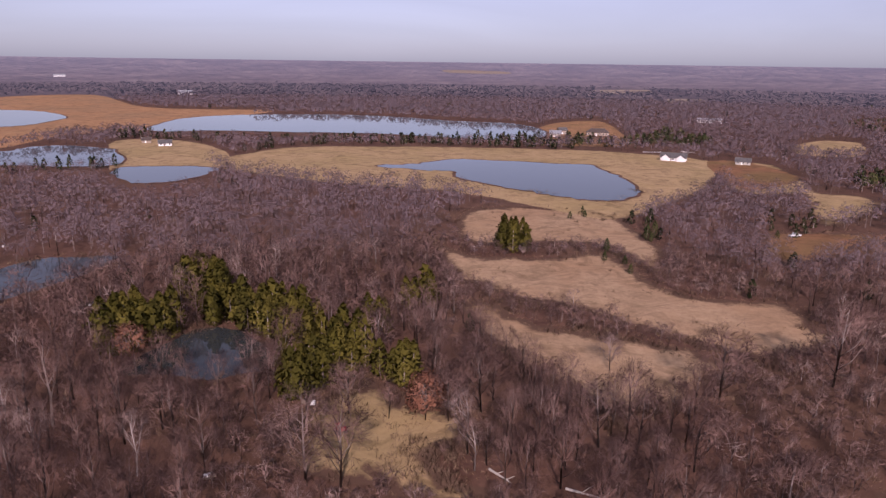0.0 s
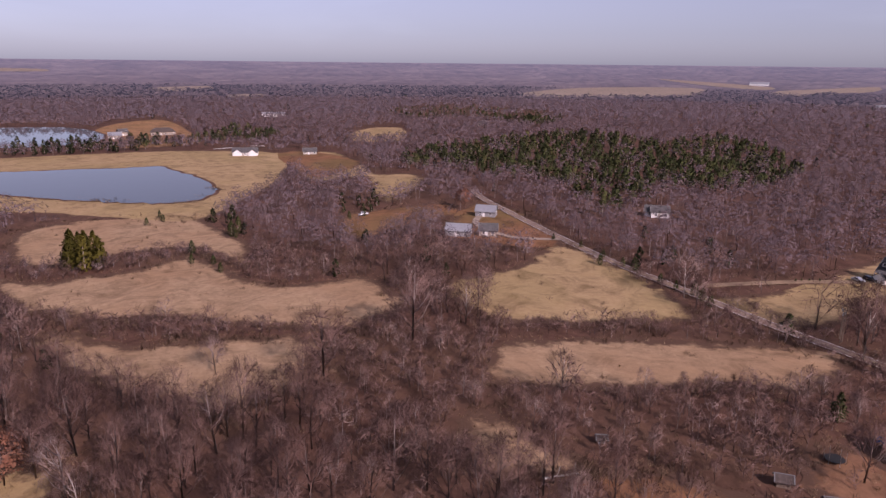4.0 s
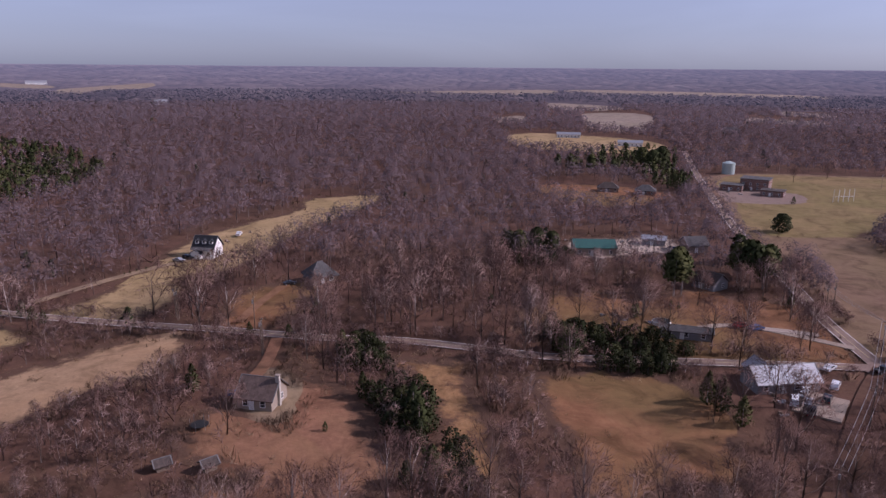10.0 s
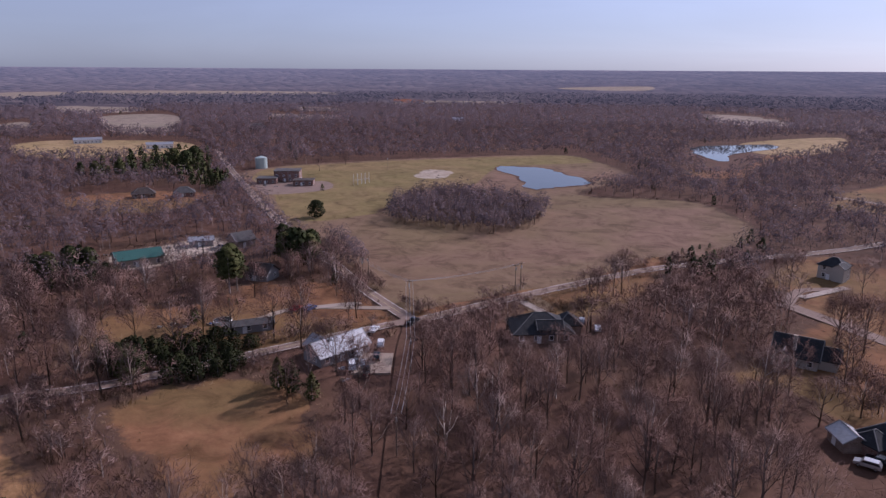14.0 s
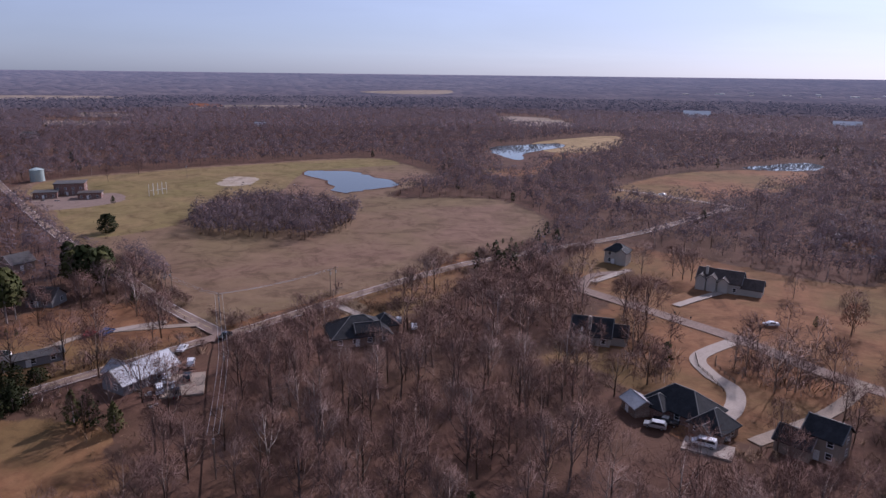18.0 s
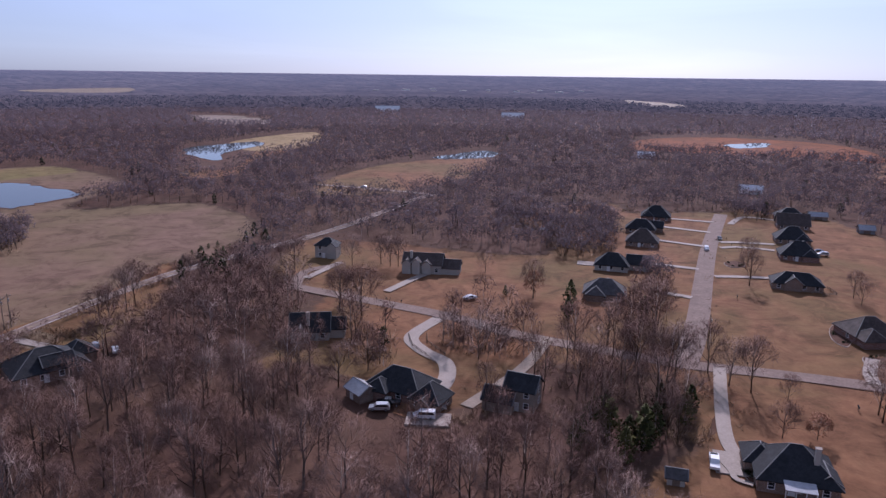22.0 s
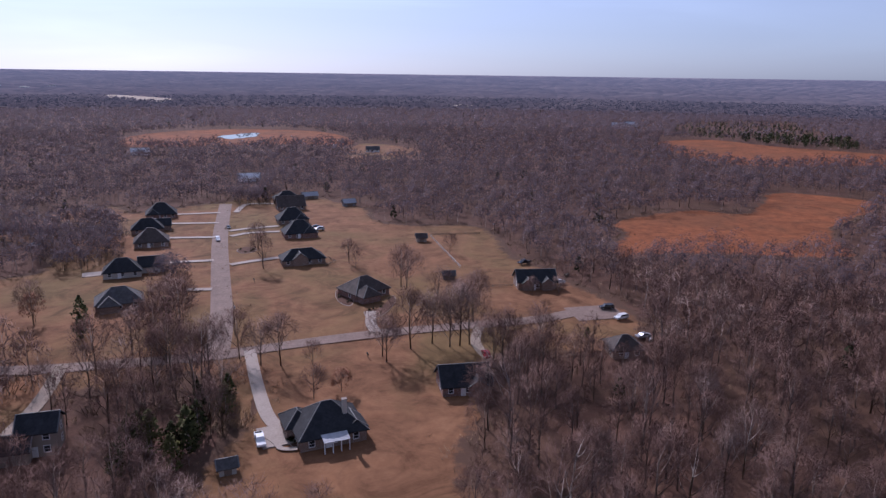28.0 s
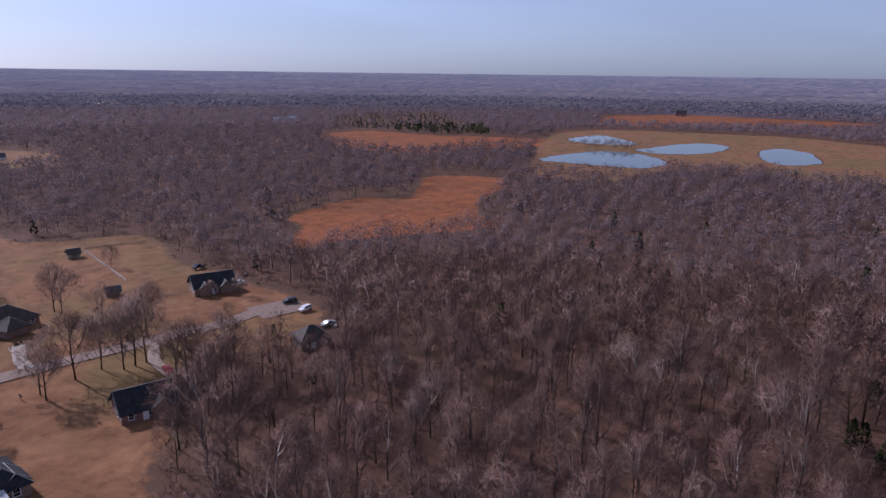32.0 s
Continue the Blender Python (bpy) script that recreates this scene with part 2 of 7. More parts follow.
MAT = {
    "litter": earth("leaf_litter", [(0.3, (0.072, 0.038, 0.026)), (0.6, (0.13, 0.069, 0.047)), (0.85, (0.19, 0.107, 0.073))], (0.11, 0.066, 0.04), 0.5, 0.02, 0.7),
    "grass": earth("dry_grass", [(0.3, (0.24, 0.16, 0.09)), (0.6, (0.37, 0.25, 0.148)), (0.85, (0.475, 0.335, 0.2))], (0.295, 0.18, 0.098), 0.6, 0.022, 0.5),
    "hay": earth("hay_grass", [(0.3, (0.270, 0.182, 0.089)), (0.6, (0.377, 0.263, 0.136)), (0.85, (0.463, 0.334, 0.188))], (0.259, 0.192, 0.080), 0.5, 0.015, 0.45),
    "lawn": earth("winter_lawn", [(0.28, (0.15, 0.07, 0.033)), (0.55, (0.232, 0.115, 0.057)), (0.85, (0.31, 0.167, 0.087))], (0.16, 0.112, 0.044), 0.7, 0.016, 0.3, (28, 14.0, 0.06)),
    "dirt": earth("bare_yard", [(0.3, (0.157, 0.078, 0.046)), (0.6, (0.258, 0.131, 0.076)), (0.85, (0.359, 0.201, 0.122))], (0.224, 0.131, 0.065), 0.5, 0.03, 0.6),
    "stubble": earth("rough_stubble", [(0.3, (0.161, 0.085, 0.041)), (0.55, (0.310, 0.170, 0.081)), (0.85, (0.483, 0.300, 0.153))], (0.184, 0.120, 0.045), 0.45, 0.03, 0.8),
    "pasture": earth("school_pasture", [(0.3, (0.17, 0.118, 0.052)), (0.6, (0.245, 0.17, 0.08)), (0.85, (0.315, 0.225, 0.115))], (0.165, 0.14, 0.048), 0.6, 0.012, 0.35),
    "mown": earth("grazed_field", [(0.3, (0.166, 0.100, 0.066)), (0.6, (0.218, 0.134, 0.091)), (0.85, (0.261, 0.168, 0.117))], (0.164, 0.131, 0.054), 0.5, 0.008, 0.25, (64, 12.0, 0.05)),
    "reed": earth("marsh_reed", [(0.3, (0.228, 0.116, 0.053)), (0.6, (0.372, 0.209, 0.100)), (0.85, (0.504, 0.319, 0.168))], (0.240, 0.154, 0.084), 0.6, 0.009, 0.3),
    "redgrass": earth("broomsedge", [(0.3, (0.142, 0.048, 0.019)), (0.55, (0.256, 0.087, 0.032)), (0.85, (0.350, 0.147, 0.064))], (0.161, 0.068, 0.030), 0.7, 0.02, 0.35),
    # field colour paled to imitate haze over far ground
    "pale": earth("haze_paled_field", [(0.3, (0.24, 0.185, 0.145)), (0.6, (0.3, 0.235, 0.185)), (0.85, (0.37, 0.3, 0.24))], (0.24, 0.2, 0.14), 0.5, 0.01, 0.3),
    "sand": earth("pale_gravel", [(0.3, (0.33, 0.27, 0.21)), (0.6, (0.46, 0.38, 0.3)), (0.85, (0.58, 0.5, 0.41))], (0.3, 0.23, 0.16), 0.5, 0.05, 1.2),
    "bare": earth("worn_earth", [(0.3, (0.22, 0.15, 0.095)), (0.6, (0.31, 0.22, 0.145)), (0.85, (0.4, 0.3, 0.2))], (0.24, 0.18, 0.1), 0.5, 0.06, 0.7),
    "asphalt": plain("worn_asphalt", (0.239, 0.169, 0.133), 0.9, 0, 1.5, 0.22, 0.2, 0.01),
    "concrete": plain("pale_concrete", (0.361, 0.296, 0.243), 0.85, 0, 2.0, 0.14, 0.3, 0.006),
    "gravel": plain("gravel_drive", (0.34, 0.27, 0.21), 0.95, 0, 2.5, 0.25, 0.1, 0.03),
    "paint": plain("road_paint", (0.55, 0.45, 0.2), 0.8, 0, 3, 0.3),
    "water": water("pond_water"),
    "bark": foliage("bark", [(0.0, (0.14, 0.105, 0.09)), (0.5, (0.23, 0.18, 0.156)), (0.9, (0.33, 0.275, 0.245)), (1.0, (0.48, 0.43, 0.39))]),
    "twig": foliage("twigs", [(0.0, (0.155, 0.093, 0.076)), (0.5, (0.2, 0.125, 0.104)), (0.85, (0.255, 0.172, 0.146)), (1.0, (0.36, 0.272, 0.235))], clear=0.05),
    "spray": foliage("twig_sprays", [(0.0, (0.16, 0.094, 0.076)), (0.5, (0.195, 0.121, 0.1)), (0.9, (0.23, 0.15, 0.126)), (1.0, (0.265, 0.182, 0.156))], clear=0.05),
    # distance haze put into the base colour: greyer and bluer than near sprays
    "far_spray": foliage("far_haze_sprays", [(0.0, (0.16, 0.113, 0.113)), (0.5, (0.188, 0.135, 0.137)), (1.0, (0.22, 0.163, 0.166))], clear=0.24, gaps=0.42),
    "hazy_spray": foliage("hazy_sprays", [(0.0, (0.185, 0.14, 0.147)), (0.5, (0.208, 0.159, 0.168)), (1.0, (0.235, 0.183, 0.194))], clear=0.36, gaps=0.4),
    "pale_bark": foliage("sycamore_bark", [(0.0, (0.42, 0.37, 0.33)), (1.0, (0.6, 0.55, 0.5))]),
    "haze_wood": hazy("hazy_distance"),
    "rust_leaf": foliage("rust_leaves", [(0.0, (0.2, 0.085, 0.05)), (1.0, (0.32, 0.16, 0.1))]),
    "cedar": foliage("cedar_green", [(0.0, (0.06, 0.054, 0.01)), (0.6, (0.095, 0.083, 0.014)), (1.0, (0.135, 0.112, 0.022))], clear=0.15),
    "pine": foliage("pine_green", [(0.0, (0.034, 0.043, 0.016)), (0.6, (0.055, 0.063, 0.021)), (1.0, (0.088, 0.087, 0.031))]),
    "straw": foliage("straw", [(0.0, (0.24, 0.155, 0.09)), (0.5, (0.33, 0.225, 0.13)), (1.0, (0.42, 0.3, 0.18))]),
    "dark_cedar": foliage("dark_cedar", [(0.0, (0.018, 0.023, 0.01)), (0.6, (0.032, 0.037, 0.014)), (1.0, (0.056, 0.057, 0.022))]),
    "roof_tan": shingle("tan_shingles", (0.135, 0.095, 0.078)),
    "brush": foliage("brush", [(0.0, (0.13, 0.085, 0.055)), (0.5, (0.2, 0.13, 0.085)), (1.0, (0.29, 0.2, 0.125))]),
    "tank": plain("tank_paint", (0.42, 0.5, 0.47), 0.5, 0.1, 1.2, 0.08),
    "glass": pane_glass("window_glass"),
    "white": plain("white_paint", (0.78, 0.77, 0.74), 0.6, 0, 4, 0.06),
    "cream": plain("cream_siding", (0.432, 0.396, 0.338), 0.75, 0, 4, 0.08),
    "tan": plain("tan_siding", (0.317, 0.259, 0.202), 0.75, 0, 4, 0.1),
    "grey": plain("grey_siding", (0.245, 0.238, 0.238), 0.75, 0, 4, 0.1),
    "brickred": brick("red_brick", (0.25, 0.12, 0.085), (0.35, 0.31, 0.28)),
    "bricktan": brick("tan_brick", (0.27, 0.175, 0.125), (0.34, 0.29, 0.24)),
    "roof_black": shingle("black_shingles", (0.028, 0.029, 0.032)),
    "roof_brown": shingle("brown_shingles", (0.078, 0.060, 0.051)),
    "roof_grey": shingle("grey_shingles", (0.094, 0.088, 0.085)),
    "roof_metal": plain("pale_metal_roof", (0.42, 0.42, 0.43), 0.38, 0.5, 1.5, 0.14, 0.5),
    "roof_green": plain("green_metal_roof", (0.05, 0.14, 0.115), 0.5, 0.3, 1.5, 0.12),
    "ridge": plain("roof_ridge", (0.16, 0.155, 0.15), 0.7, 0, 3, 0.15),
    "wood": plain("weathered_wood", (0.2, 0.15, 0.11), 0.9, 0, 5, 0.25),
    "tyre": plain("tyre_rubber", (0.02, 0.02, 0.02), 0.9, 0, 10, 0.1),
    "steel": plain("galvanised_steel", (0.5, 0.5, 0.5), 0.4, 0.8, 3, 0.1),
    "car_white": plain("white_car_paint", (0.75, 0.75, 0.75), 0.25, 0, 2, 0.03, 0.6, 0.0005),
    "car_silver": plain("silver_car_paint", (0.45, 0.46, 0.47), 0.3, 0.5, 2, 0.05, 0.6, 0.0005),
    "car_black": plain("black_car_paint", (0.015, 0.015, 0.018), 0.2, 0, 2, 0.05, 0.6, 0.0005),
    "car_red": plain("red_car_paint", (0.4, 0.02, 0.025), 0.25, 0, 2, 0.05, 0.6, 0.0005),
    "car_blue": plain("blue_car_paint", (0.04, 0.08, 0.2), 0.25, 0, 2, 0.05, 0.6, 0.0005),
}

# ---- the lie of the land ----
from mathutils import Vector
from mathutils.geometry import delaunay_2d_cdt


def land_z(d):
    """Flat country round the camera, rising gently to the far horizon."""
    d = np.asarray(d, dtype=float)
    return np.where(d < 2200, 0.0, 75 - d * 42.0 * (4900 - d) / 2700 / 1234)


def mesh_ob(name, verts, faces, mat, tone=None, parent=None, normals=None):
    """One mesh object from arrays of corners and triangles or quads; normals round off tufted crowns."""
    me = bpy.data.meshes.new(name)
    verts, faces = np.asarray(verts, dtype=np.float32), np.asarray(faces, dtype=np.int32)
    k = faces.shape[1]
    me.vertices.add(len(verts))
    me.vertices.foreach_set("co", verts.ravel())
    me.loops.add(faces.size)
    me.loops.foreach_set("vertex_index", faces.ravel())
    me.polygons.add(len(faces))
    me.polygons.foreach_set("loop_start", np.arange(0, faces.size, k, dtype=np.int32))
    me.polygons.foreach_set("loop_total", np.full(len(faces), k, dtype=np.int32))
    me.update(calc_edges=True)
    if tone is not None:
        at = me.attributes.new("tone", "FLOAT", "POINT")
        at.data.foreach_set("value", np.asarray(tone, dtype=np.float32))
    if normals is not None:
        me.normals_split_custom_set_from_vertices(np.asarray(normals, dtype=np.float32))
    me.materials.append(mat)
    ob = new(name, me)
    if parent is not None:
        ob.parent = parent
    return ob


def ring_sheet(name, radii, mat, steps=180):
    an = np.linspace(0, 2 * np.pi, steps, endpoint=False)
    r = np.asarray(radii, dtype=float)
    v = np.stack([np.outer(r, np.sin(an)), np.outer(r, np.cos(an)), np.repeat(land_z(r)[:, None], steps, 1)], -1).reshape(-1, 3)
    i, j = np.meshgrid(np.arange(len(r) - 1), np.arange(steps), indexing="ij")
    a, b = i * steps + j, i * steps + (j + 1) % steps
    f = np.stack([a, b, b + steps, a + steps], -1).reshape(-1, 4)
    return mesh_ob(name, v, f, mat)


tagged(ring_sheet("ground", [0.5, 40, 100, 200, 400, 700, 1100, 1505], MAT["litter"]), "brown leaf litter and bare soil under leafless woods", "ground", kind="structure")
# the backdrop glows faintly to imitate haze over distance
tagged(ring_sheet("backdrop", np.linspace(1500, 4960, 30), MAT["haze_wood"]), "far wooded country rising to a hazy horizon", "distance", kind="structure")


def smooth_loop(pts, per=5, closed=True, rough=0.0, seed=0):
    """A soft line through the corners, with a ragged edge."""
    p, rng, out = [np.array(q, dtype=float) for q in pts], random.Random(seed), []
    n = len(p)
    for i in range(n if closed else n - 1):
        if closed:
            a, b, c, d = p[i - 1], p[i], p[(i + 1) % n], p[(i + 2) % n]
        else:
            a, b, c, d = p[max(i - 1, 0)], p[i], p[i + 1], p[min(i + 2, n - 1)]
        for s in range(per):
            t = s / per
            q = 0.5 * (2 * b + (c - a) * t + (2 * a - 5 * b + 4 * c - d) * t * t + (3 * b - a - 3 * c + d) * t ** 3)
            k = rough * min(1.0, np.linalg.norm(c - b) / 12)
            out.append((q[0] + rng.uniform(-k, k), q[1] + rng.uniform(-k, k)))
    if not closed:
        out.append(tuple(p[-1]))
    return out


OPEN, WATER, PAVED = [], [], []   # what keeps the woods off
LEVEL = 0.05


SHEETS = []   # the nearer fields, whose edges fade into the woods


def sheet(name, loop, mat, z, cell=0.0):
    bm = bmesh.new()
    if cell:
        a = np.array(loop)
        gx, gy = np.meshgrid(np.arange(a[:, 0].min(), a[:, 0].max(), cell), np.arange(a[:, 1].min(), a[:, 1].max(), cell))
        pts = [Vector(q) for q in loop] + [Vector(q) for q in zip(gx.ravel().tolist(), gy.ravel().tolist())]
        got = delaunay_2d_cdt(pts, [], [list(range(len(loop)))], 1, 0.01)
        vs = [bm.verts.new((q.x, q.y, z)) for q in got[0]]
        for f in got[2]:
            bm.faces.new([vs[i] for i in f])
    else:
        bm.faces.new([bm.verts.new((x, y, z + float(land_z(math.hypot(x, y))))) for x, y in loop])
    bmesh.ops.triangulate(bm, faces=bm.faces[:])
    for f in bm.faces:
        if f.normal.z < 0:
            f.normal_flip()
    me = bpy.data.meshes.new(name)
    bm.to_mesh(me)
    bm.free()
    me.materials.append(mat)
    return new(name, me)


LOOKS = {"grass": "tan dry grass meadow, unmown", "hay": "pale yellow hay field with faint green", "lawn": "brown winter lawn with olive patches",
         "dirt": "bare brown yard with thin grass", "stubble": "rough tussocky stubble in brown and straw", "pasture": "olive and tan winter pasture", "asphalt": "grey asphalt car park beside the school", "mown": "wide grazed field, grey-brown and green",
         "reed": "orange-brown marsh of dry reeds", "redgrass": "rust-red broomsedge field", "pale": "far winter field, haze painted into its colour", "sand": "pale bare gravel and sand", "bare": "worn pale earth with thin grass"}


def field(cover, pts):
    global LEVEL
    LEVEL += 0.0025
    loop = smooth_loop(pts, 6, rough=1.3, seed=len(OPEN))
    OPEN.append(np.array(loop))
    far = max(math.hypot(*q) for q in pts)
    near = far < 700
    # far hay and lawn take the paler colour with haze painted in
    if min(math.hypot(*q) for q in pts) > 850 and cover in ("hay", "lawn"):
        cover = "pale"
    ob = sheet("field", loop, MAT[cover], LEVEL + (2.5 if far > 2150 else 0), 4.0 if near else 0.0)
    if near:
        SHEETS.append((ob, np.array(loop)))
    tagged(ob, LOOKS[cover], "field", kind="structure")


def pond(pts, label="still pond mirroring the sky"):
    shore = 0.6 if math.hypot(*pts[0]) < 400 else 2.4
    loop = smooth_loop(pts, 6, rough=shore, seed=len(WATER) + 50)
    WATER.append(np.array(loop))
    tagged(sheet("water", loop, MAT["water"], 0.3), label, "pond", kind="structure")
    rim = smooth_loop([(x * 1.0, y * 1.0) for x, y in pts], 6, rough=shore, seed=len(WATER) + 49)
    c = np.mean(rim, axis=0)
    grown = [tuple(c + (np.array(q) - c) * (1 + 2.5 / max(8, np.linalg.norm(np.array(q) - c)))) for q in rim]
    tagged(sheet("bank", grown, MAT["litter"], 0.26), "narrow muddy bank with dry reeds", "bank", kind="structure")


def ribbon(name, pts, width, mat, z, label, category, per=8, thick=0.12):
    """A road or drive of even width with a real edge."""
    line = np.array(smooth_loop(pts, per, closed=False))
    PAVED.append((line, width))
    d = np.gradient(line, axis=0)
    d /= np.linalg.norm(d, axis=1)[:, None] + 1e-9
    nrm = np.stack([-d[:, 1], d[:, 0]], 1) * width / 2
    l, r = line + nrm, line - nrm
    n = len(line)
    v = np.concatenate([np.c_[q, np.full(n, h)] for q, h in ((l, z - thick), (l, z), (r, z), (r, z - thick))])
    f = [(k * n + i, k * n + i + 1, (k + 1) * n + i + 1, (k + 1) * n + i) for k in range(3) for i in range(n - 1)]
    ob = mesh_ob(name, v, np.array(f)[:, ::-1], mat)
    ob.data.shade_flat()
    return tagged(ob, label, category, kind="structure")


# fields, meadows and lawns: outlines on the plan, metres east and north of the camera
field("grass", [(-16, 347), (0, 369), (38, 364), (63, 353), (68, 323), (72, 292), (62, 253), (56, 272), (49, 292), (32, 297), (7, 290), (-12, 298)])
field("grass", [(-26, 300), (-18, 283), (-4, 270), (8, 273), (21, 270), (44, 282), (53, 266), (57, 245), (66, 230), (81, 226), (98, 222), (99, 204), (100, 192), (77, 177), (66, 179), (56, 186), (42, 198), (32, 208), (17, 215), (6, 222), (-3, 233), (-16, 248)])
field("grass", [(-9, 216), (1, 214), (11, 200), (22, 193), (35, 189), (45, 186), (55, 182), (62, 170), (47, 149), (39, 147), (29, 140), (23, 147), (16, 158), (5, 172), (-2, 185)])
field("hay", [(150, 208), (182, 226), (193, 219), (188, 189), (174, 139), (165, 135), (139, 146), (119, 157), (111, 171), (112, 193), (121, 206)])
field("grass", [(102, 149), (120, 144), (144, 130), (165, 116), (177, 106), (177, 92), (150, 88), (136, 99), (116, 109), (102, 118), (91, 124), (88, 132)])
field("grass", [(74, 118), (80, 117), (83, 105), (85, 96), (85, 86), (73, 90), (63, 101)])
field("hay", [(-42, 135), (-32, 156), (-29, 158), (-15, 144), (-4, 142), (-2, 128), (-10, 126), (-17, 123), (-14, 110), (-38, 115), (-39, 126)])
field("lawn", [(206, 323), (218, 317), (212, 278), (197, 233), (179, 226), (166, 233), (166, 249), (154, 264), (167, 287)])
field("hay", [(193, 434), (226, 432), (216, 392), (162, 348)])
field("hay", [(181, 561), (221, 571), (204, 449), (185, 435), (151, 444)])
field("lawn", [(126, 325), (155, 332), (192, 332), (183, 305), (131, 280), (113, 282)])
field("hay", [(-40, 128), (-42, 136), (-34, 142), (-30, 154), (-22, 151), (-18, 142), (-15, 133), (-9, 143), (-3, 138), (-2, 128), (-8, 123), (-7, 116), (2, 112), (8, 107), (-15, 106), (-26, 120), (-30, 127)])
field("lawn", [(82, 86), (91, 86), (99, 78), (104, 68), (107, 59), (109, 50), (96, 51), (74, 84)])
field("hay", [(-205, 500), (-188, 611), (-90, 638), (65, 644), (127, 627), (174, 587), (138, 450), (105, 401), (65, 348), (24, 376), (-18, 410), (-113, 438)])
field("hay", [(-354, 634), (-318, 657), (-249, 608), (-201, 517), (-203, 456), (-248, 444), (-309, 538)])
field("reed", [(-931, 1190), (-855, 1450), (-558, 1102), (-346, 1077), (-377, 875), (-374, 747), (-429, 680), (-460, 580)])
field("stubble", [(47, 703), (64, 904), (143, 986), (139, 751), (113, 679)])
field("hay", [(272, 653), (323, 751), (374, 750), (318, 637)])
field("hay", [(279, 684), (343, 771), (377, 751), (316, 636)])
field("hay", [(185, 147), (223, 141), (291, 147), (353, 123), (388, 127), (414, 90), (399, 81), (348, 90), (304, 101), (252, 105), (233, 109), (216, 112), (196, 112), (182, 120)])
field("dirt", [(124, 73), (138, 69), (154, 69), (170, 65), (167, 58), (154, 47), (145, 35), (132, 30), (122, 23), (112, 21), (98, 41), (110, 51), (114, 63)])
field("stubble", [(169, 34), (171, 24), (170, 12), (154, 10), (139, 4), (125, 2), (111, -1), (116, 17), (135, 18), (155, 26)])
field("lawn", [(165, -2), (168, -14), (169, -32), (165, -44), (154, -47), (138, -48), (119, -43), (116, -29), (105, -23), (108, -12), (128, -10), (146, -5)])
field("lawn", [(214, 96), (232, 86), (229, 72), (204, 69), (183, 75), (187, 88)])
field("lawn", [(215, -1), (234, -17), (239, -50), (245, -63), (231, -76), (205, -88), (181, -87), (176, -68), (178, -49), (190, -23), (201, -9)])
field("sand", [(299, -16), (315, -23), (321, -46), (326, -58), (322, -72), (296, -63), (285, -48), (282, -37), (284, -26)])
field("lawn", [(460, -6), (472, -30), (466, -71), (437, -94), (396, -60), (405, -25)])
field("mown", [(414, -112), (520, -125), (547, -214), (509, -407), (443, -413), (367, -375), (328, -295), (276, -336), (201, -291), (186, -212), (184, -132), (181, -95), (217, -95), (253, -98), (303, -101), (346, -103)])
field("pasture", [(410, -121), (517, -140), (537, -210), (502, -402), (445, -409), (456, -322), (390, -248), (390, -202), (340, -162), (338, -113)])
field("asphalt", [(463, -127), (455, -169), (422, -161), (420, -122)])
field("bare", [(137, 66), (152, 66), (162, 60), (158, 53), (138, 49), (132, 50), (132, 57)])
field("lawn", [(1246, -98), (1257, -200), (930, -157), (938, -86)])
field("hay", [(810, 21), (849, -29), (773, -133), (642, -125), (660, -83), (694, 0)])
field("hay", [(2615, -195), (2333, -790), (1982, -776), (2160, -190)])
field("hay", [(2314, 269), (2369, -47), (2031, -53), (2013, 235)])
field("hay", [(1486, 1657), (1836, 1750), (1825, 1549), (1415, 1236), (1212, 1262), (1184, 1323)])
field("hay", [(1926, 1360), (2571, 1421), (2249, 1266), (1702, 1149)])
field("hay", [(2114, 448), (2565, -48), (2131, -57), (2035, 315)])
field("lawn", [(1098, 49), (1166, 9), (1025, -1), (1010, 37)])
field("hay", [(2331, -1929), (2254, -2348), (1945, -2001), (2125, -1840)])
field("hay", [(1526, -742), (1429, -1030), (1298, -907), (1413, -729)])
field("hay", [(1046, 1455), (1618, 1852), (1980, 1717), (1581, 1349), (1126, 1288)])
field("lawn", [(377, -440), (359, -486), (470, -704), (490, -802), (400, -661), (366, -522), (329, -446), (346, -411)])
field("lawn", [(243, -399), (259, -522), (228, -603), (187, -627), (161, -530), (170, -451), (193, -399)])
field("lawn", [(95, -387), (78, -412), (42, -434), (37, -394), (61, -351), (82, -347)])
field("lawn", [(171, -123), (179, -138), (179, -164), (181, -204), (163, -184), (156, -156), (150, -131), (154, -115)])
field("lawn", [(171, -148), (173, -171), (182, -205), (169, -185), (161, -153)])
field("lawn", [(155, -221), (168, -276), (129, -288), (59, -295), (79, -391), (32, -410), (-19, -425), (-12, -330), (-4, -187), (32, -188), (70, -198), (128, -207), (139, -220)])
field("lawn", [(104, -136), (113, -173), (118, -202), (75, -200), (50, -190), (33, -185), (39, -153), (45, -137), (57, -133), (67, -146), (77, -143), (93, -149)])
field("lawn", [(34, -188), (-3, -189), (-11, -185), (-7, -145), (2, -154), (3, -174), (17, -173), (27, -171)])
field("lawn", [(-16, -426), (-59, -445), (-91, -396), (-94, -344), (-137, -325), (-129, -266), (-132, -228), (-134, -195), (-131, -170), (-113, -160), (-92, -157), (-79, -165), (-65, -145), (-61, -143), (-51, -121), (-38, -93), (8, -109), (1, -138), (-11, -153), (-8, -178), (-2, -190)])
field("redgrass", [(-205, -314), (-249, -330), (-278, -333), (-301, -317), (-368, -368), (-400, -351), (-408, -316), (-347, -280), (-302, -256), (-275, -218), (-242, -223), (-217, -235), (-190, -245), (-168, -243), (-172, -262), (-197, -288)])
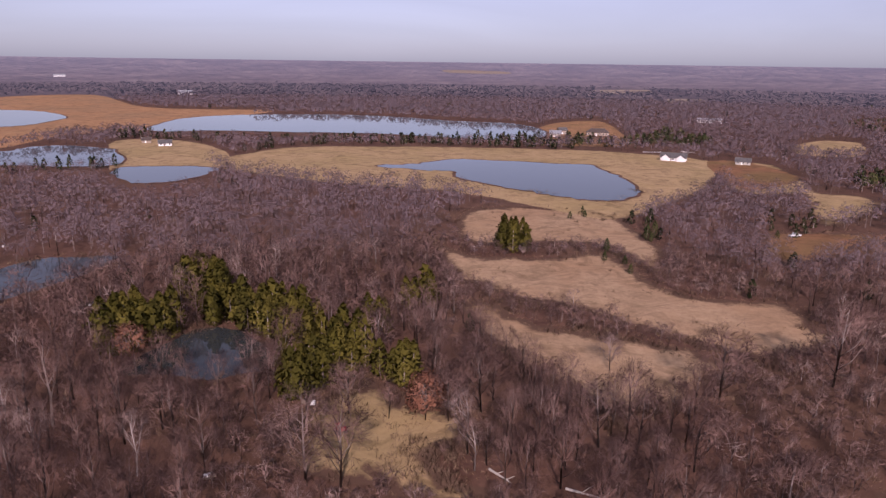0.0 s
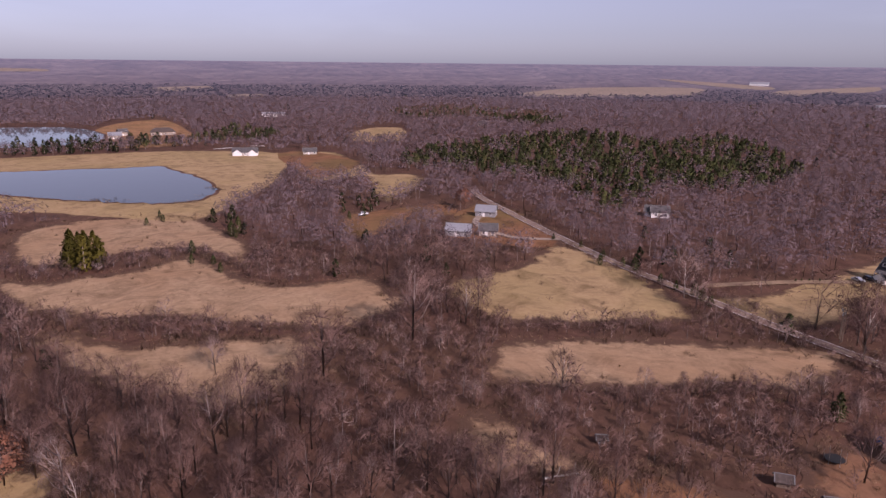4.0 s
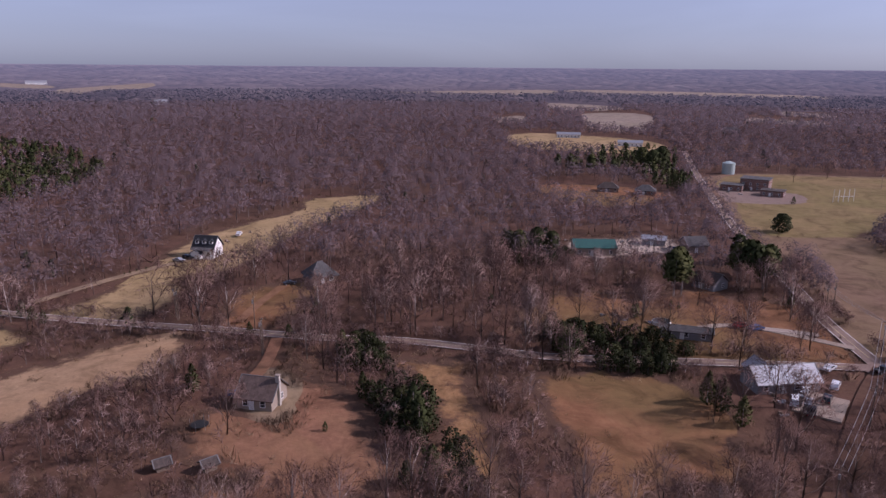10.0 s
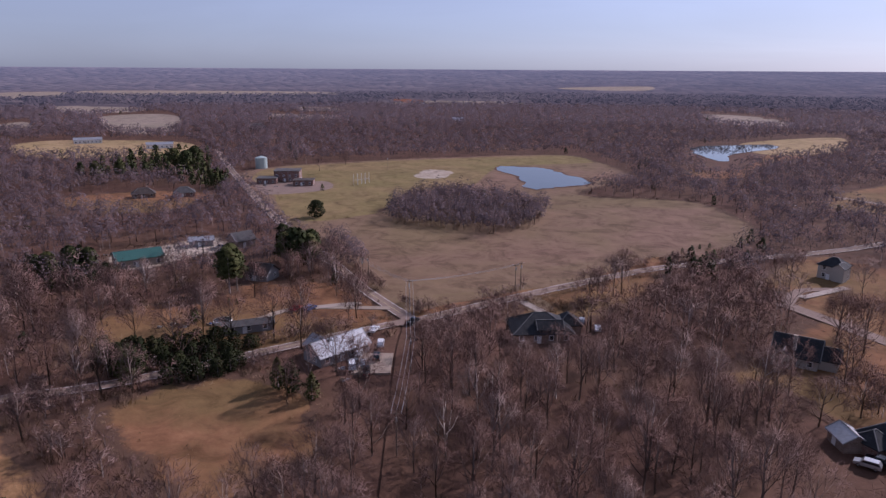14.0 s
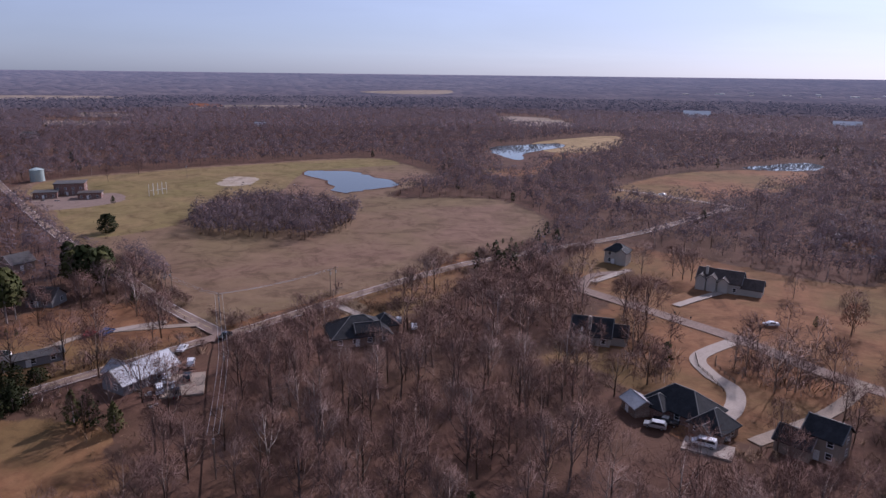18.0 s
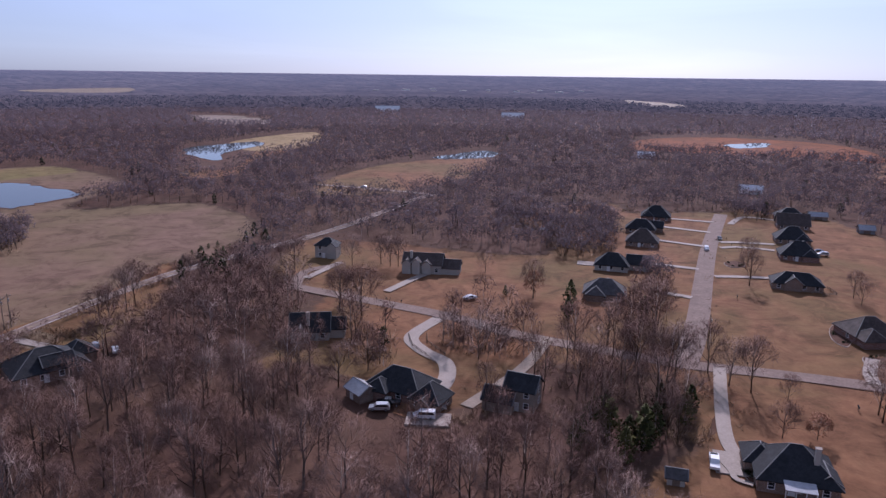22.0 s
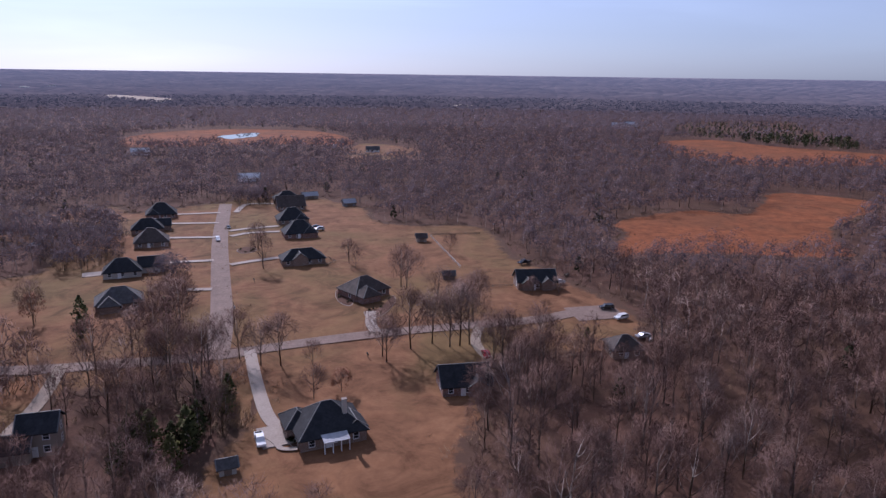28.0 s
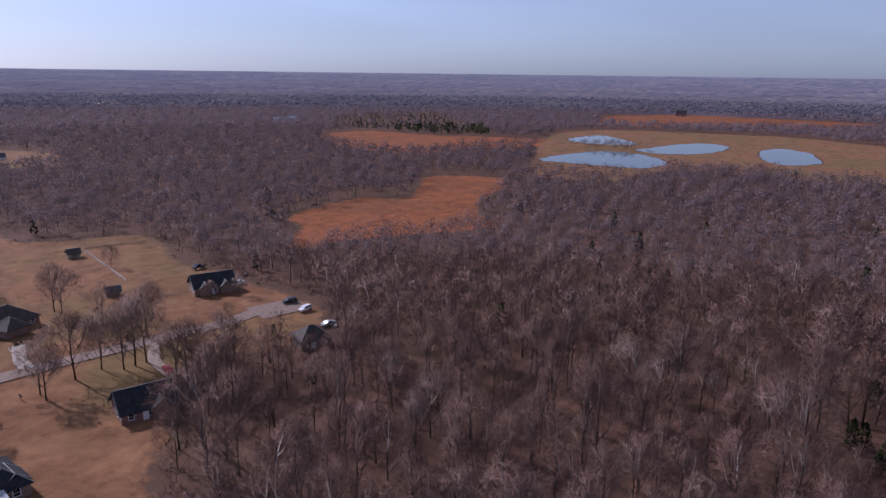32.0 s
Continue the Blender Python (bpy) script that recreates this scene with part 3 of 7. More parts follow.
field("redgrass", [(-525, -708), (-617, -725), (-638, -629), (-686, -539), (-701, -478), (-634, -447), (-565, -473), (-480, -489), (-455, -544), (-474, -604)])
field("lawn", [(-670, -476), (-818, -544), (-910, -510), (-951, -404), (-980, -302), (-950, -229), (-894, -160), (-615, -92), (-573, -153), (-568, -214), (-542, -260), (-465, -258), (-438, -289), (-438, -343), (-503, -368)])
field("redgrass", [(69, -795), (62, -925), (-32, -1002), (-160, -943), (-169, -768), (-94, -776), (21, -778)])
field("redgrass", [(-1170, -699), (-1376, -646), (-1397, -416), (-1386, -280), (-1208, -294), (-1109, -427), (-1006, -565)])
field("sand", [(231, -2486), (50, -2134), (72, -1873), (225, -2232)])
field("hay", [(-284, 4078), (35, 3991), (48, 3754), (-234, 3787)])
field("hay", [(284, 2116), (455, 2242), (416, 1972), (283, 1886)])
field("hay", [(395, 1686), (480, 1715), (442, 1556), (366, 1510)])
field("hay", [(2055, 1434), (2687, 1508), (2478, 1371), (1823, 1202)])
field("hay", [(1503, -47), (1518, -181), (1381, -175), (1336, -67)])
field("lawn", [(1156, -98), (1251, -201), (1034, -178), (1007, -109)])
field("hay", [(1200, -354), (1119, -438), (1056, -403), (1111, -336)])
field("hay", [(1400, -473), (1330, -539), (1240, -497), (1279, -443)])
field("hay", [(1621, -52), (1502, -184), (1399, -166), (1460, -56)])
field("hay", [(874, -1050), (773, -1073), (707, -971), (766, -947)])
field("hay", [(479, -638), (500, -719), (478, -820), (395, -681), (409, -591)])
field("hay", [(761, -979), (724, -1047), (665, -955), (699, -915)])
field("redgrass", [(1701, -836), (1602, -867), (1477, -792), (1531, -764)])
field("hay", [(1561, -872), (1413, -1031), (1306, -938), (1402, -808)])
field("sand", [(-660, -1826), (-692, -1720), (-647, -1626), (-619, -1689)])
field("hay", [(2559, 2402), (2376, 1727), (2087, 1540), (2371, 2117)])
field("hay", [(809, -997), (664, -1000), (629, -904), (700, -898)])
field("lawn", [(169, 569), (198, 591), (219, 518), (199, 478), (157, 450)])
field("hay", [(182, 407), (223, 431), (215, 396), (180, 360), (165, 363)])
field("lawn", [(187, -100), (187, -141), (187, -172), (197, -217), (185, -211), (176, -169), (167, -149), (182, -127), (176, -98)])
field("lawn", [(198, 2), (219, -3), (232, -12), (229, -34), (235, -48), (236, -71), (234, -90), (216, -90), (191, -89), (185, -84), (184, -73), (182, -55), (186, -41), (188, -24), (188, -11)])
field("sand", [(459, -247), (470, -258), (468, -266), (458, -271), (445, -268), (436, -255), (438, -247), (444, -243)])
field("lawn", [(-132, -614), (-177, -765), (-220, -694), (-187, -623)])

field("bare", [(177, -131), (183, -141), (174, -141), (166, -138), (168, -131)])
# ponds and lakes
pond([(-86, 515), (-58, 529), (-33, 559), (-2, 558), (38, 548), (72, 544), (86, 495), (91, 439), (78, 405), (61, 397), (36, 410), (10, 433), (-20, 462), (-29, 493), (-54, 497)])
pond([(-443, 545), (-403, 544), (-397, 578), (-370, 591), (-322, 571), (-276, 492), (-302, 473), (-351, 471), (-367, 449)])
pond([(-266, 473), (-246, 485), (-217, 487), (-195, 480), (-197, 432), (-221, 413), (-247, 438)])
pond([(-389, 767), (-406, 907), (-342, 987), (-227, 1017), (-124, 988), (-57, 944), (18, 924), (56, 844), (47, 744), (-9, 716), (-68, 738), (-143, 753), (-217, 750), (-306, 751), (-352, 728)])
pond([(-737, 928), (-718, 982), (-640, 966), (-555, 879), (-532, 780), (-544, 740), (-565, 707)])
pond([(-91, 151), (-90, 163), (-86, 173), (-84, 181), (-74, 183), (-59, 171), (-56, 158), (-61, 154), (-67, 150), (-78, 152)])
pond([(-179, 215), (-177, 236), (-171, 247), (-157, 250), (-146, 253), (-143, 240), (-147, 219), (-152, 206), (-160, 191)])
pond([(458, -315), (447, -335), (436, -346), (404, -340), (362, -330), (358, -301), (361, -276), (400, -297)])
pond([(483, -568), (489, -609), (470, -674), (440, -639), (429, -564), (395, -514), (421, -519)])
pond([(-524, -375), (-590, -385), (-640, -370), (-629, -320), (-586, -282), (-542, -280), (-529, -316), (-524, -347)])
pond([(-728, -480), (-803, -482), (-760, -416), (-719, -389), (-701, -420), (-698, -440)])
pond([(-765, -265), (-812, -255), (-768, -214), (-695, -187), (-657, -204), (-691, -236)])
pond([(-673, -357), (-767, -357), (-806, -334), (-775, -302), (-698, -294), (-661, -318)])
pond([(-33, -893), (-79, -937), (-71, -877), (-41, -851)])
pond([(233, -627), (204, -698), (184, -646), (219, -606)])

# roads, streets and drives
ribbon("road", [(230, 361), (216, 325), (193, 214), (187, 158), (184, 122), (183, 86), (181, 58), (182, 33), (179, 10), (176, -11), (178, -52), (180, -94)], 4.6, MAT["asphalt"], 0.340, "worn grey asphalt road", "road")
ribbon("road", [(180, -94), (216, -94), (251, -97), (344, -103), (514, -124), (692, -151)], 4.8, MAT["asphalt"], 0.346, "worn grey asphalt road", "road")
ribbon("road", [(178, -89), (183, -143), (185, -197), (182, -220), (176, -249), (165, -306), (161, -404), (155, -418)], 5, MAT["asphalt"], 0.352, "worn grey asphalt road", "road")
ribbon("road", [(251, -424), (213, -424), (155, -418)], 4.5, MAT["asphalt"], 0.358, "worn grey asphalt road", "road")
# dark litter surface puts the trees' shade into the lane's colour
ribbon("driveway", [(180, -94), (160, -81), (126, -62), (99, -47), (70, -31)], 3.8, MAT["litter"], 0.364, "worn lane through bare woods, tree shade in its dark colour", "driveway")
ribbon("road", [(-16, -421), (-9, -329), (-5, -221), (-2, -187)], 7, MAT["asphalt"], 0.370, "worn grey asphalt road", "road")
ribbon("road", [(133, -209), (96, -204), (71, -200), (45, -192), (21, -189), (-2, -187), (-23, -189), (-50, -190), (-80, -188), (-101, -187), (-122, -191)], 6, MAT["asphalt"], 0.376, "worn grey asphalt road", "road")
ribbon("road", [(-112, -188), (-121, -187), (-129, -186)], 13, MAT["asphalt"], 0.379, "wide asphalt turning circle at street end", "road")
ribbon("driveway", [(72, -197), (74, -179), (67, -170), (58, -164), (54, -151), (57, -139)], 4.4, MAT["concrete"], 0.382, "pale concrete driveway", "driveway")
ribbon("driveway", [(36, -193), (38, -168), (45, -142)], 3.4, MAT["gravel"], 0.388, "pale gravel drive", "driveway")
ribbon("driveway", [(-11, -188), (-11, -163), (-12, -146), (-16, -136)], 3.2, MAT["concrete"], 0.394, "pale concrete driveway", "driveway")
ribbon("driveway", [(197, 157), (229, 145), (256, 130)], 3.8, MAT["bare"], 0.400, "tan dirt drive", "driveway")
ribbon("driveway", [(179, 68), (162, 65), (151, 65)], 3.4, MAT["dirt"], 0.406, "brown dirt drive", "driveway")
ribbon("driveway", [(195, 234), (178, 249), (180, 280), (206, 305)], 3.4, MAT["gravel"], 0.412, "pale gravel drive", "driveway")
ribbon("road", [(133, -211), (139, -227), (134, -239)], 4, MAT["asphalt"], 0.418, "worn grey asphalt road", "road")
ribbon("driveway", [(193, -93), (207, -68), (203, -52)], 3, MAT["gravel"], 0.424, "pale gravel drive", "driveway")
ribbon("driveway", [(-79, -186), (-73, -174), (-72, -161)], 3, MAT["gravel"], 0.430, "pale gravel drive", "driveway")

# painted lines along the country roads
def road_lines(line, width, z):
    d = np.gradient(line, axis=0)
    d /= np.linalg.norm(d, axis=1)[:, None] + 1e-9
    side = np.stack([-d[:, 1], d[:, 0]], 1)
    for name, off, mat, label in (("road_marking", width / 2 - 0.25, "white", "worn white edge line"), ("road_marking", 0.25 - width / 2, "white", "worn white edge line"), ("road_marking", 0.0, "paint", "faded yellow centre line")):
        c = line + side * off
        n = len(c)
        v = np.concatenate([np.c_[c + side * 0.07, np.full(n, z)], np.c_[c - side * 0.07, np.full(n, z)]])
        f = [(i, n + i, n + i + 1, i + 1) for i in range(n - 1)]
        tagged(mesh_ob(name, v, np.array(f), MAT[mat]), label, "road marking", kind="structure")


for (line, width), z in zip(PAVED[:4], (0.352, 0.358, 0.364, 0.37)):
    road_lines(line[2:-2], width, z)

# ---- trees ----
rng = np.random.default_rng(7)


def inside(loop, p):
    """Which of the points p lie within the outline."""
    x, y = p[:, 0], p[:, 1]
    hit = np.zeros(len(p), bool)
    lo, hi = loop.min(0), loop.max(0)
    near = (x > lo[0]) & (x < hi[0]) & (y > lo[1]) & (y < hi[1])
    x, y = x[near], y[near]
    h = np.zeros(len(x), bool)
    a, b = loop, np.roll(loop, -1, axis=0)
    for (x0, y0), (x1, y1) in zip(a, b):
        if y0 != y1:
            h ^= ((y0 > y) != (y1 > y)) & (x < (x1 - x0) * (y - y0) / (y1 - y0) + x0)
    hit[near] = h
    return hit


def clear_of_paving(p, margin):
    ok = np.ones(len(p), bool)
    for line, width in PAVED:
        lo, hi = line.min(0) - 15, line.max(0) + 15
        idx = np.where((p[:, 0] > lo[0]) & (p[:, 0] < hi[0]) & (p[:, 1] > lo[1]) & (p[:, 1] < hi[1]))[0]
        if len(idx):
            d = np.min(np.hypot(p[idx, None, 0] - line[None, ::2, 0], p[idx, None, 1] - line[None, ::2, 1]), axis=1)
            ok[idx] &= d > width / 2 + margin
    return ok


BUILT = []   # x, y, radius kept free of trees


def woodland(p):
    """True where the woods grow: off the fields, water, roads and house lots."""
    ok = np.ones(len(p), bool)
    for loop in OPEN:
        ok &= ~inside(loop, p)
    for loop in GROVES:
        ok |= inside(loop, p)
    for loop in WATER:
        ok &= ~inside(loop, p) & ~inside(loop, p / 0.95)
        if np.hypot(*loop.mean(0)) > 300:
            ok &= ~inside(loop, p / 0.9) & ~inside(loop, p / 0.86)
    ok &= clear_of_paving(p, 2.5)
    for x, y, r in BUILT:
        ok &= np.hypot(p[:, 0] - x, p[:, 1] - y) > r
        if r > 7 and math.hypot(x, y) < 420:      # open front yards
            k = 1 - 12 / math.hypot(x, y)
            ok &= np.hypot(p[:, 0] - x * k, p[:, 1] - y * k) > r * 0.95
    return ok


def slivers(base, tip, width, seed_dirs):
    """Thin three-cornered twigs from base to tip."""
    n = len(base)
    side = np.cross(tip - base, seed_dirs)
    side /= np.linalg.norm(side, axis=1)[:, None] + 1e-9
    w = np.asarray(width).reshape(-1, 1) if np.ndim(width) else width
    v = np.stack([base - side * w / 2, base + side * w / 2, tip], 1).reshape(-1, 3)
    return v, np.arange(3 * n).reshape(-1, 3)


def limb(points, radii, sides):
    """A tapered round limb along the points."""
    ang = np.arange(sides) * 2 * np.pi / sides
    v = []
    for i, (p, r) in enumerate(zip(points, radii)):
        d = points[min(i + 1, len(points) - 1)] - points[max(i - 1, 0)]
        d = d / (np.linalg.norm(d) + 1e-9)
        u = np.cross(d, [0.31, 0.95, 0.05])
        u /= np.linalg.norm(u) + 1e-9
        w = np.cross(d, u)
        v += [p + r * (math.cos(a) * u + math.sin(a) * w) for a in ang]
    f = []
    for i in range(len(points) - 1):
        for k in range(sides):
            a, b = i * sides + k, i * sides + (k + 1) % sides
            f += [(a, b, b + sides), (a, b + sides, a + sides)]
    return np.array(v), np.array(f)


def join(parts):
    """Several (corners, faces, normals) as one."""
    v, f, nr, n = [], [], [], 0
    for q in parts:
        v.append(q[0])
        f.append(q[1] + n)
        nr.append(q[2])
        n += len(q[0])
    return np.concatenate(v), np.concatenate(f), np.concatenate(nr)


def unit(v):
    return v / (np.linalg.norm(v, axis=-1, keepdims=True) + 1e-9)


def rounded(mesh, centre, radii, lift=0.03):
    """Normals that follow a rounded crown about the centre, and faces turned to suit."""
    v, f = mesh[0], mesh[1].copy()
    n = unit(unit((v - centre) / np.square(radii)) + [0, 0, lift])
    a, b, c = v[f[:, 0]], v[f[:, 1]], v[f[:, 2]]
    back = np.sum(np.cross(b - a, c - a) * n[f[:, 0]], axis=1) < 0
    f[back] = f[back][:, ::-1]
    return v, f, n


def bare_tree(seed, h, wide, base, limbs, subs, twigs, fines, w, sides=4):
    """A leafless tree whose branches fan out to a rounded crown: (trunk and limbs), (branches and twigs), (finest twigs).
    limbs from the trunk, subs from a limb, twigs from a sub, fines from a twig; w: width of a twig."""
    r = np.random.default_rng(seed)
    lean = r.normal(0, 0.035 * h, 2)
    centre = np.array([lean[0], lean[1], (base + 1) / 2 * h])
    radii = np.array([wide * h * r.uniform(0.9, 1.1), wide * h * r.uniform(0.9, 1.1), (1 - base) / 2 * h])
    hs = np.array([0, 0.35, 0.7, 0.93]) * h
    bend = r.normal(0, 0.012 * h, (4, 2)) * (hs > 0)[:, None]
    axis = np.c_[lean[0] * (hs / h) ** 2 + bend[:, 0], lean[1] * (hs / h) ** 2 + bend[:, 1], hs]
    r0 = 0.014 * h
    if sides > 3:
        wood = [limb(axis, r0 * np.array([1, 0.72, 0.36, 0.06]), sides)]
    elif sides == 3:
        wood = [limb(axis[[0, 2]], r0 * np.array([1, 0.2]), 3)]
    else:
        wood = [slivers(axis[:1], axis[3:], 2.4 * r0, np.array([[0.3, 0.9, 0.1]]))]
    u = (np.arange(limbs) + r.uniform(0.2, 0.8, limbs)) / limbs
    az = np.arange(limbs) * 2.4 + r.uniform(-0.4, 0.4, limbs)
    el = np.radians(-12 + 88 * u)
    dirs = np.c_[np.cos(az) * np.cos(el), np.sin(az) * np.cos(el), np.sin(el)]
    z0 = h * (base * 0.75 + (0.72 - base * 0.75) * u ** 1.2)
    p0 = np.c_[np.interp(z0, hs, axis[:, 0]), np.interp(z0, hs, axis[:, 1]), z0]
    p1 = centre + dirs * radii * 0.68 * r.uniform(0.8, 1.12, (limbs, 1))
    p1[:, 2] = np.maximum(p1[:, 2], p0[:, 2] + 0.05 * h)
    fan, fan_w = [], []
    if sides > 3:
        for a, b in zip(p0, p1):
            wood.append(limb(np.array([a, a + (b - a) * [0.55, 0.55, 0.4], b]), r0 * np.array([0.4, 0.26, 0.07]), 3))
    else:
        fan.append((p0, p1))
        fan_w.append(np.full(limbs, max(r0 * 0.7, w * 1.5)))

    def sprout(start, end, aim, count, spread, reach, low):
        t = r.uniform(low, 1.0, (len(start) * count, 1))
        b = np.repeat(start, count, 0) + (np.repeat(end, count, 0) - np.repeat(start, count, 0)) * t
        d = unit(np.repeat(aim, count, 0) + r.normal(0, spread, b.shape))
        e = centre + d * radii * r.uniform(*reach, (len(b), 1))
        long = np.linalg.norm(e - b, axis=1, keepdims=True)
        return b, b + (e - b) * np.minimum(1, 0.3 * h / (long + 1e-9)), d
    b2, e2, d2 = sprout(p0, p1, dirs, subs, 0.38, (0.74, 0.95), 0.35)
    fan.append((b2, e2)); fan_w.append(np.full(len(b2), w * 1.7))
    b3, e3, d3 = sprout(b2, e2, d2, twigs, 0.26, (0.86, 1.1), 0.3)
    fan.append((b3, e3)); fan_w.append(w * r.uniform(0.7, 1.3, len(b3)))
    tb, tt, tw = np.concatenate([q[0] for q in fan]), np.concatenate([q[1] for q in fan]), np.concatenate(fan_w)
    twig = slivers(tb, tt, tw, r.normal(0, 1, tb.shape))
    t = r.uniform(0.25, 1.0, (len(b3) * fines, 1))
    b4 = np.repeat(b3, fines, 0) + (np.repeat(e3, fines, 0) - np.repeat(b3, fines, 0)) * t
    d4 = unit(np.repeat(unit(e3 - b3), fines, 0) + r.normal(0, 0.55, b4.shape) + [0, 0, 0.15])
    e4 = b4 + d4 * h * r.uniform(0.05, 0.12, (len(b4), 1))
    fine = slivers(b4, e4, w * r.uniform(0.6, 1.2, len(b4)), r.normal(0, 1, b4.shape))
    wood = [(*q, unit(unit((q[0] - centre) * [1, 1, 0.2]) + r.normal(0, 0.4, q[0].shape))) for q in wood]
    return join(wood), rounded(twig, centre, radii), rounded(fine, centre, radii)


def leaf_cloud(r, centres, size, heart=None):
    """Small three-cornered tufts about the centres, each turned its own way, or outwards from the heart."""
    n = len(centres)
    u = r.normal(0, 1, (n, 3))
    if heart is not None:
        out = centres - heart + r.normal(0, 0.8, (n, 3))
        u = np.cross(u, out)
    u /= np.linalg.norm(u, axis=1)[:, None]
    w = np.cross(u, out if heart is not None else r.normal(0, 1, (n, 3)))
    w /= np.linalg.norm(w, axis=1)[:, None]
    s = size * r.uniform(0.6, 1.4, (n, 1))
    v = np.stack([centres - u * s, centres + u * s * 0.6 + w * s * 0.8, centres + u * s * 0.5 - w * s * 0.8], 1).reshape(-1, 3)
    return v, np.arange(3 * n).reshape(-1, 3)


def conifer(seed, h, spread, tufts, size, bare=0.08, round_=1.0, sides=4):
    """A cedar or pine: (trunk), (tufted crown with an uneven outline)."""
    r = np.random.default_rng(seed)
    t = r.random(tufts) ** 0.8
    z = bare * h + (1 - bare) * h * t
    prof = spread * h * (1 - t ** 1.5) ** (0.75 / round_) * (0.35 + 0.65 * np.minimum(1, t * 5))
    az = r.uniform(0, 2 * np.pi, tufts)
    wob = 1 + 0.28 * np.sin(az * 3 + seed) * np.sin(z * 1.7 + seed) + r.normal(0, 0.12, tufts)
    rad = prof * wob * np.sqrt(r.uniform(0.35, 1, tufts))
    c = np.c_[rad * np.cos(az), rad * np.sin(az), z]
    axis = np.array([[0, 0, 0], [0, 0, h * 0.5], [0, 0, h * 0.95]])
    stem = limb(axis, 0.02 * h * np.array([1, 0.6, 0.1]), sides)
    radii = np.array([spread * h, spread * h, h * 0.6])
    return (*stem, unit(stem[0] * [1, 1, 0.01])), rounded(leaf_cloud(r, c, size), np.array([0, 0, h * 0.3]), radii, 0.3)


def leafy_oak(seed, h, tufts):
    """An oak that keeps its rust-brown leaves through the winter."""
    wood, tw, fine = bare_tree(seed, h, 0.36, 0.14, 8, 4, 3, 1, 0.07)
    r = np.random.default_rng(seed + 1)
    pick = tw[0][2::3]
    c = pick[r.integers(0, len(pick), tufts)] + r.normal(0, 0.5, (tufts, 3))
    return join([wood, tw]), rounded(leaf_cloud(r, c, 0.24), np.array([0, 0, 0.5 * h]), np.array([0.36, 0.36, 0.45]) * h)


def shrub(seed, h, n, w):
    r = np.random.default_rng(seed)
    b = np.c_[r.normal(0, 0.35 * h, (n, 2)), np.zeros(n)]
    d = np.c_[r.normal(0, 0.4, (n, 2)), r.uniform(0.6, 1.2, n)] * h
    return rounded(slivers(b, b + d, w * r.uniform(0.6, 1.4, n), r.normal(0, 1, (n, 3))), np.array([0, 0, -0.3 * h]), np.array([h, h, h]), 0.4)


def plant_many(name, kinds, pts, scale, mats, label, category, seed):
    """Many plants that nobody could count, as one mesh: each turned, sized and toned on its own.
    kinds: (wood, crown) pairs; mats: one material for each of the two."""
    r = np.random.default_rng(seed)
    which = r.integers(0, len(kinds), len(pts))
    vs, fs, ns, ts, ms, n = [], [], [], [], [], 0
    for k, kind in enumerate(kinds):
        v, f, nr = join(kind)
        slot = np.concatenate([np.full(len(q[1]), j) for j, q in enumerate(kind)])
        p = pts[which == k]
        if not len(p):
            continue
        m, a = len(p), r.uniform(0, 2 * np.pi, len(p))
        s = scale[0] + (scale[1] - scale[0]) * (0.45 * r.random(m) + 0.55 * patchy(p, 38, seed + 31))
        sz = s * r.uniform(0.88, 1.14, m)
        ca, sa = np.cos(a) * s, np.sin(a) * s
        x = v[None, :, 0] * ca[:, None] - v[None, :, 1] * sa[:, None] + p[:, 0:1]
        y = v[None, :, 0] * sa[:, None] + v[None, :, 1] * ca[:, None] + p[:, 1:2]
        z = v[None, :, 2] * sz[:, None] + land_z(np.hypot(p[:, 0], p[:, 1]))[:, None] - 0.05
        vs.append(np.stack([x, y, z], -1).reshape(-1, 3))
        ca, sa = np.cos(a)[:, None], np.sin(a)[:, None]
        ns.append(np.stack([nr[None, :, 0] * ca - nr[None, :, 1] * sa, nr[None, :, 0] * sa + nr[None, :, 1] * ca, np.repeat(nr[None, :, 2], m, 0)], -1).reshape(-1, 3))
        fs.append((f[None] + (np.arange(m) * len(v))[:, None, None] + n).reshape(-1, 3))
        ts.append(np.repeat(np.clip(0.72 * r.random(m) + 0.28 * patchy(p, 90, 77), 0, 0.999), len(v)))
        ms.append(np.tile(slot, m))
        n += m * len(v)
    if not vs:
        return None
    ob = mesh_ob(name, np.concatenate(vs), np.concatenate(fs), MAT[mats[0]], np.concatenate(ts), normals=np.concatenate(ns))
    for extra in mats[1:]:
        ob.data.materials.append(MAT[extra])
    ob.data.polygons.foreach_set("material_index", np.concatenate(ms).astype(np.int32))
    return tagged(ob, label, category, kind="stuff")


def tree_thing(name, kind, mats, x, y, size, turn, label, category="tree", group="", masters={}):
    """One tree of its own: trunk and crown."""
    key = (name, id(kind))
    m = pose(x, y, 0, 0, 0, turn)
    if key in masters:
        ob = copy_thing(masters[key], m)
    else:
        ob = new(name)
        ob.matrix_basis = m
        mesh_ob("trunk", *kind[0][:2], MAT[mats[0]], parent=ob, normals=kind[0][2])
        v, f, nr = join(kind[1:])
        crown = mesh_ob("crown", v, f, MAT[mats[1]], parent=ob, normals=nr)
        if len(kind) > 2:
            crown.data.materials.append(MAT[mats[2]])
            slot = np.concatenate([np.full(len(q[1]), j) for j, q in enumerate(kind[1:])])
            crown.data.polygons.foreach_set("material_index", slot.astype(np.int32))
        masters[key] = ob
    ob.scale = (size, size, size)
    return tagged(ob, label, category, group)


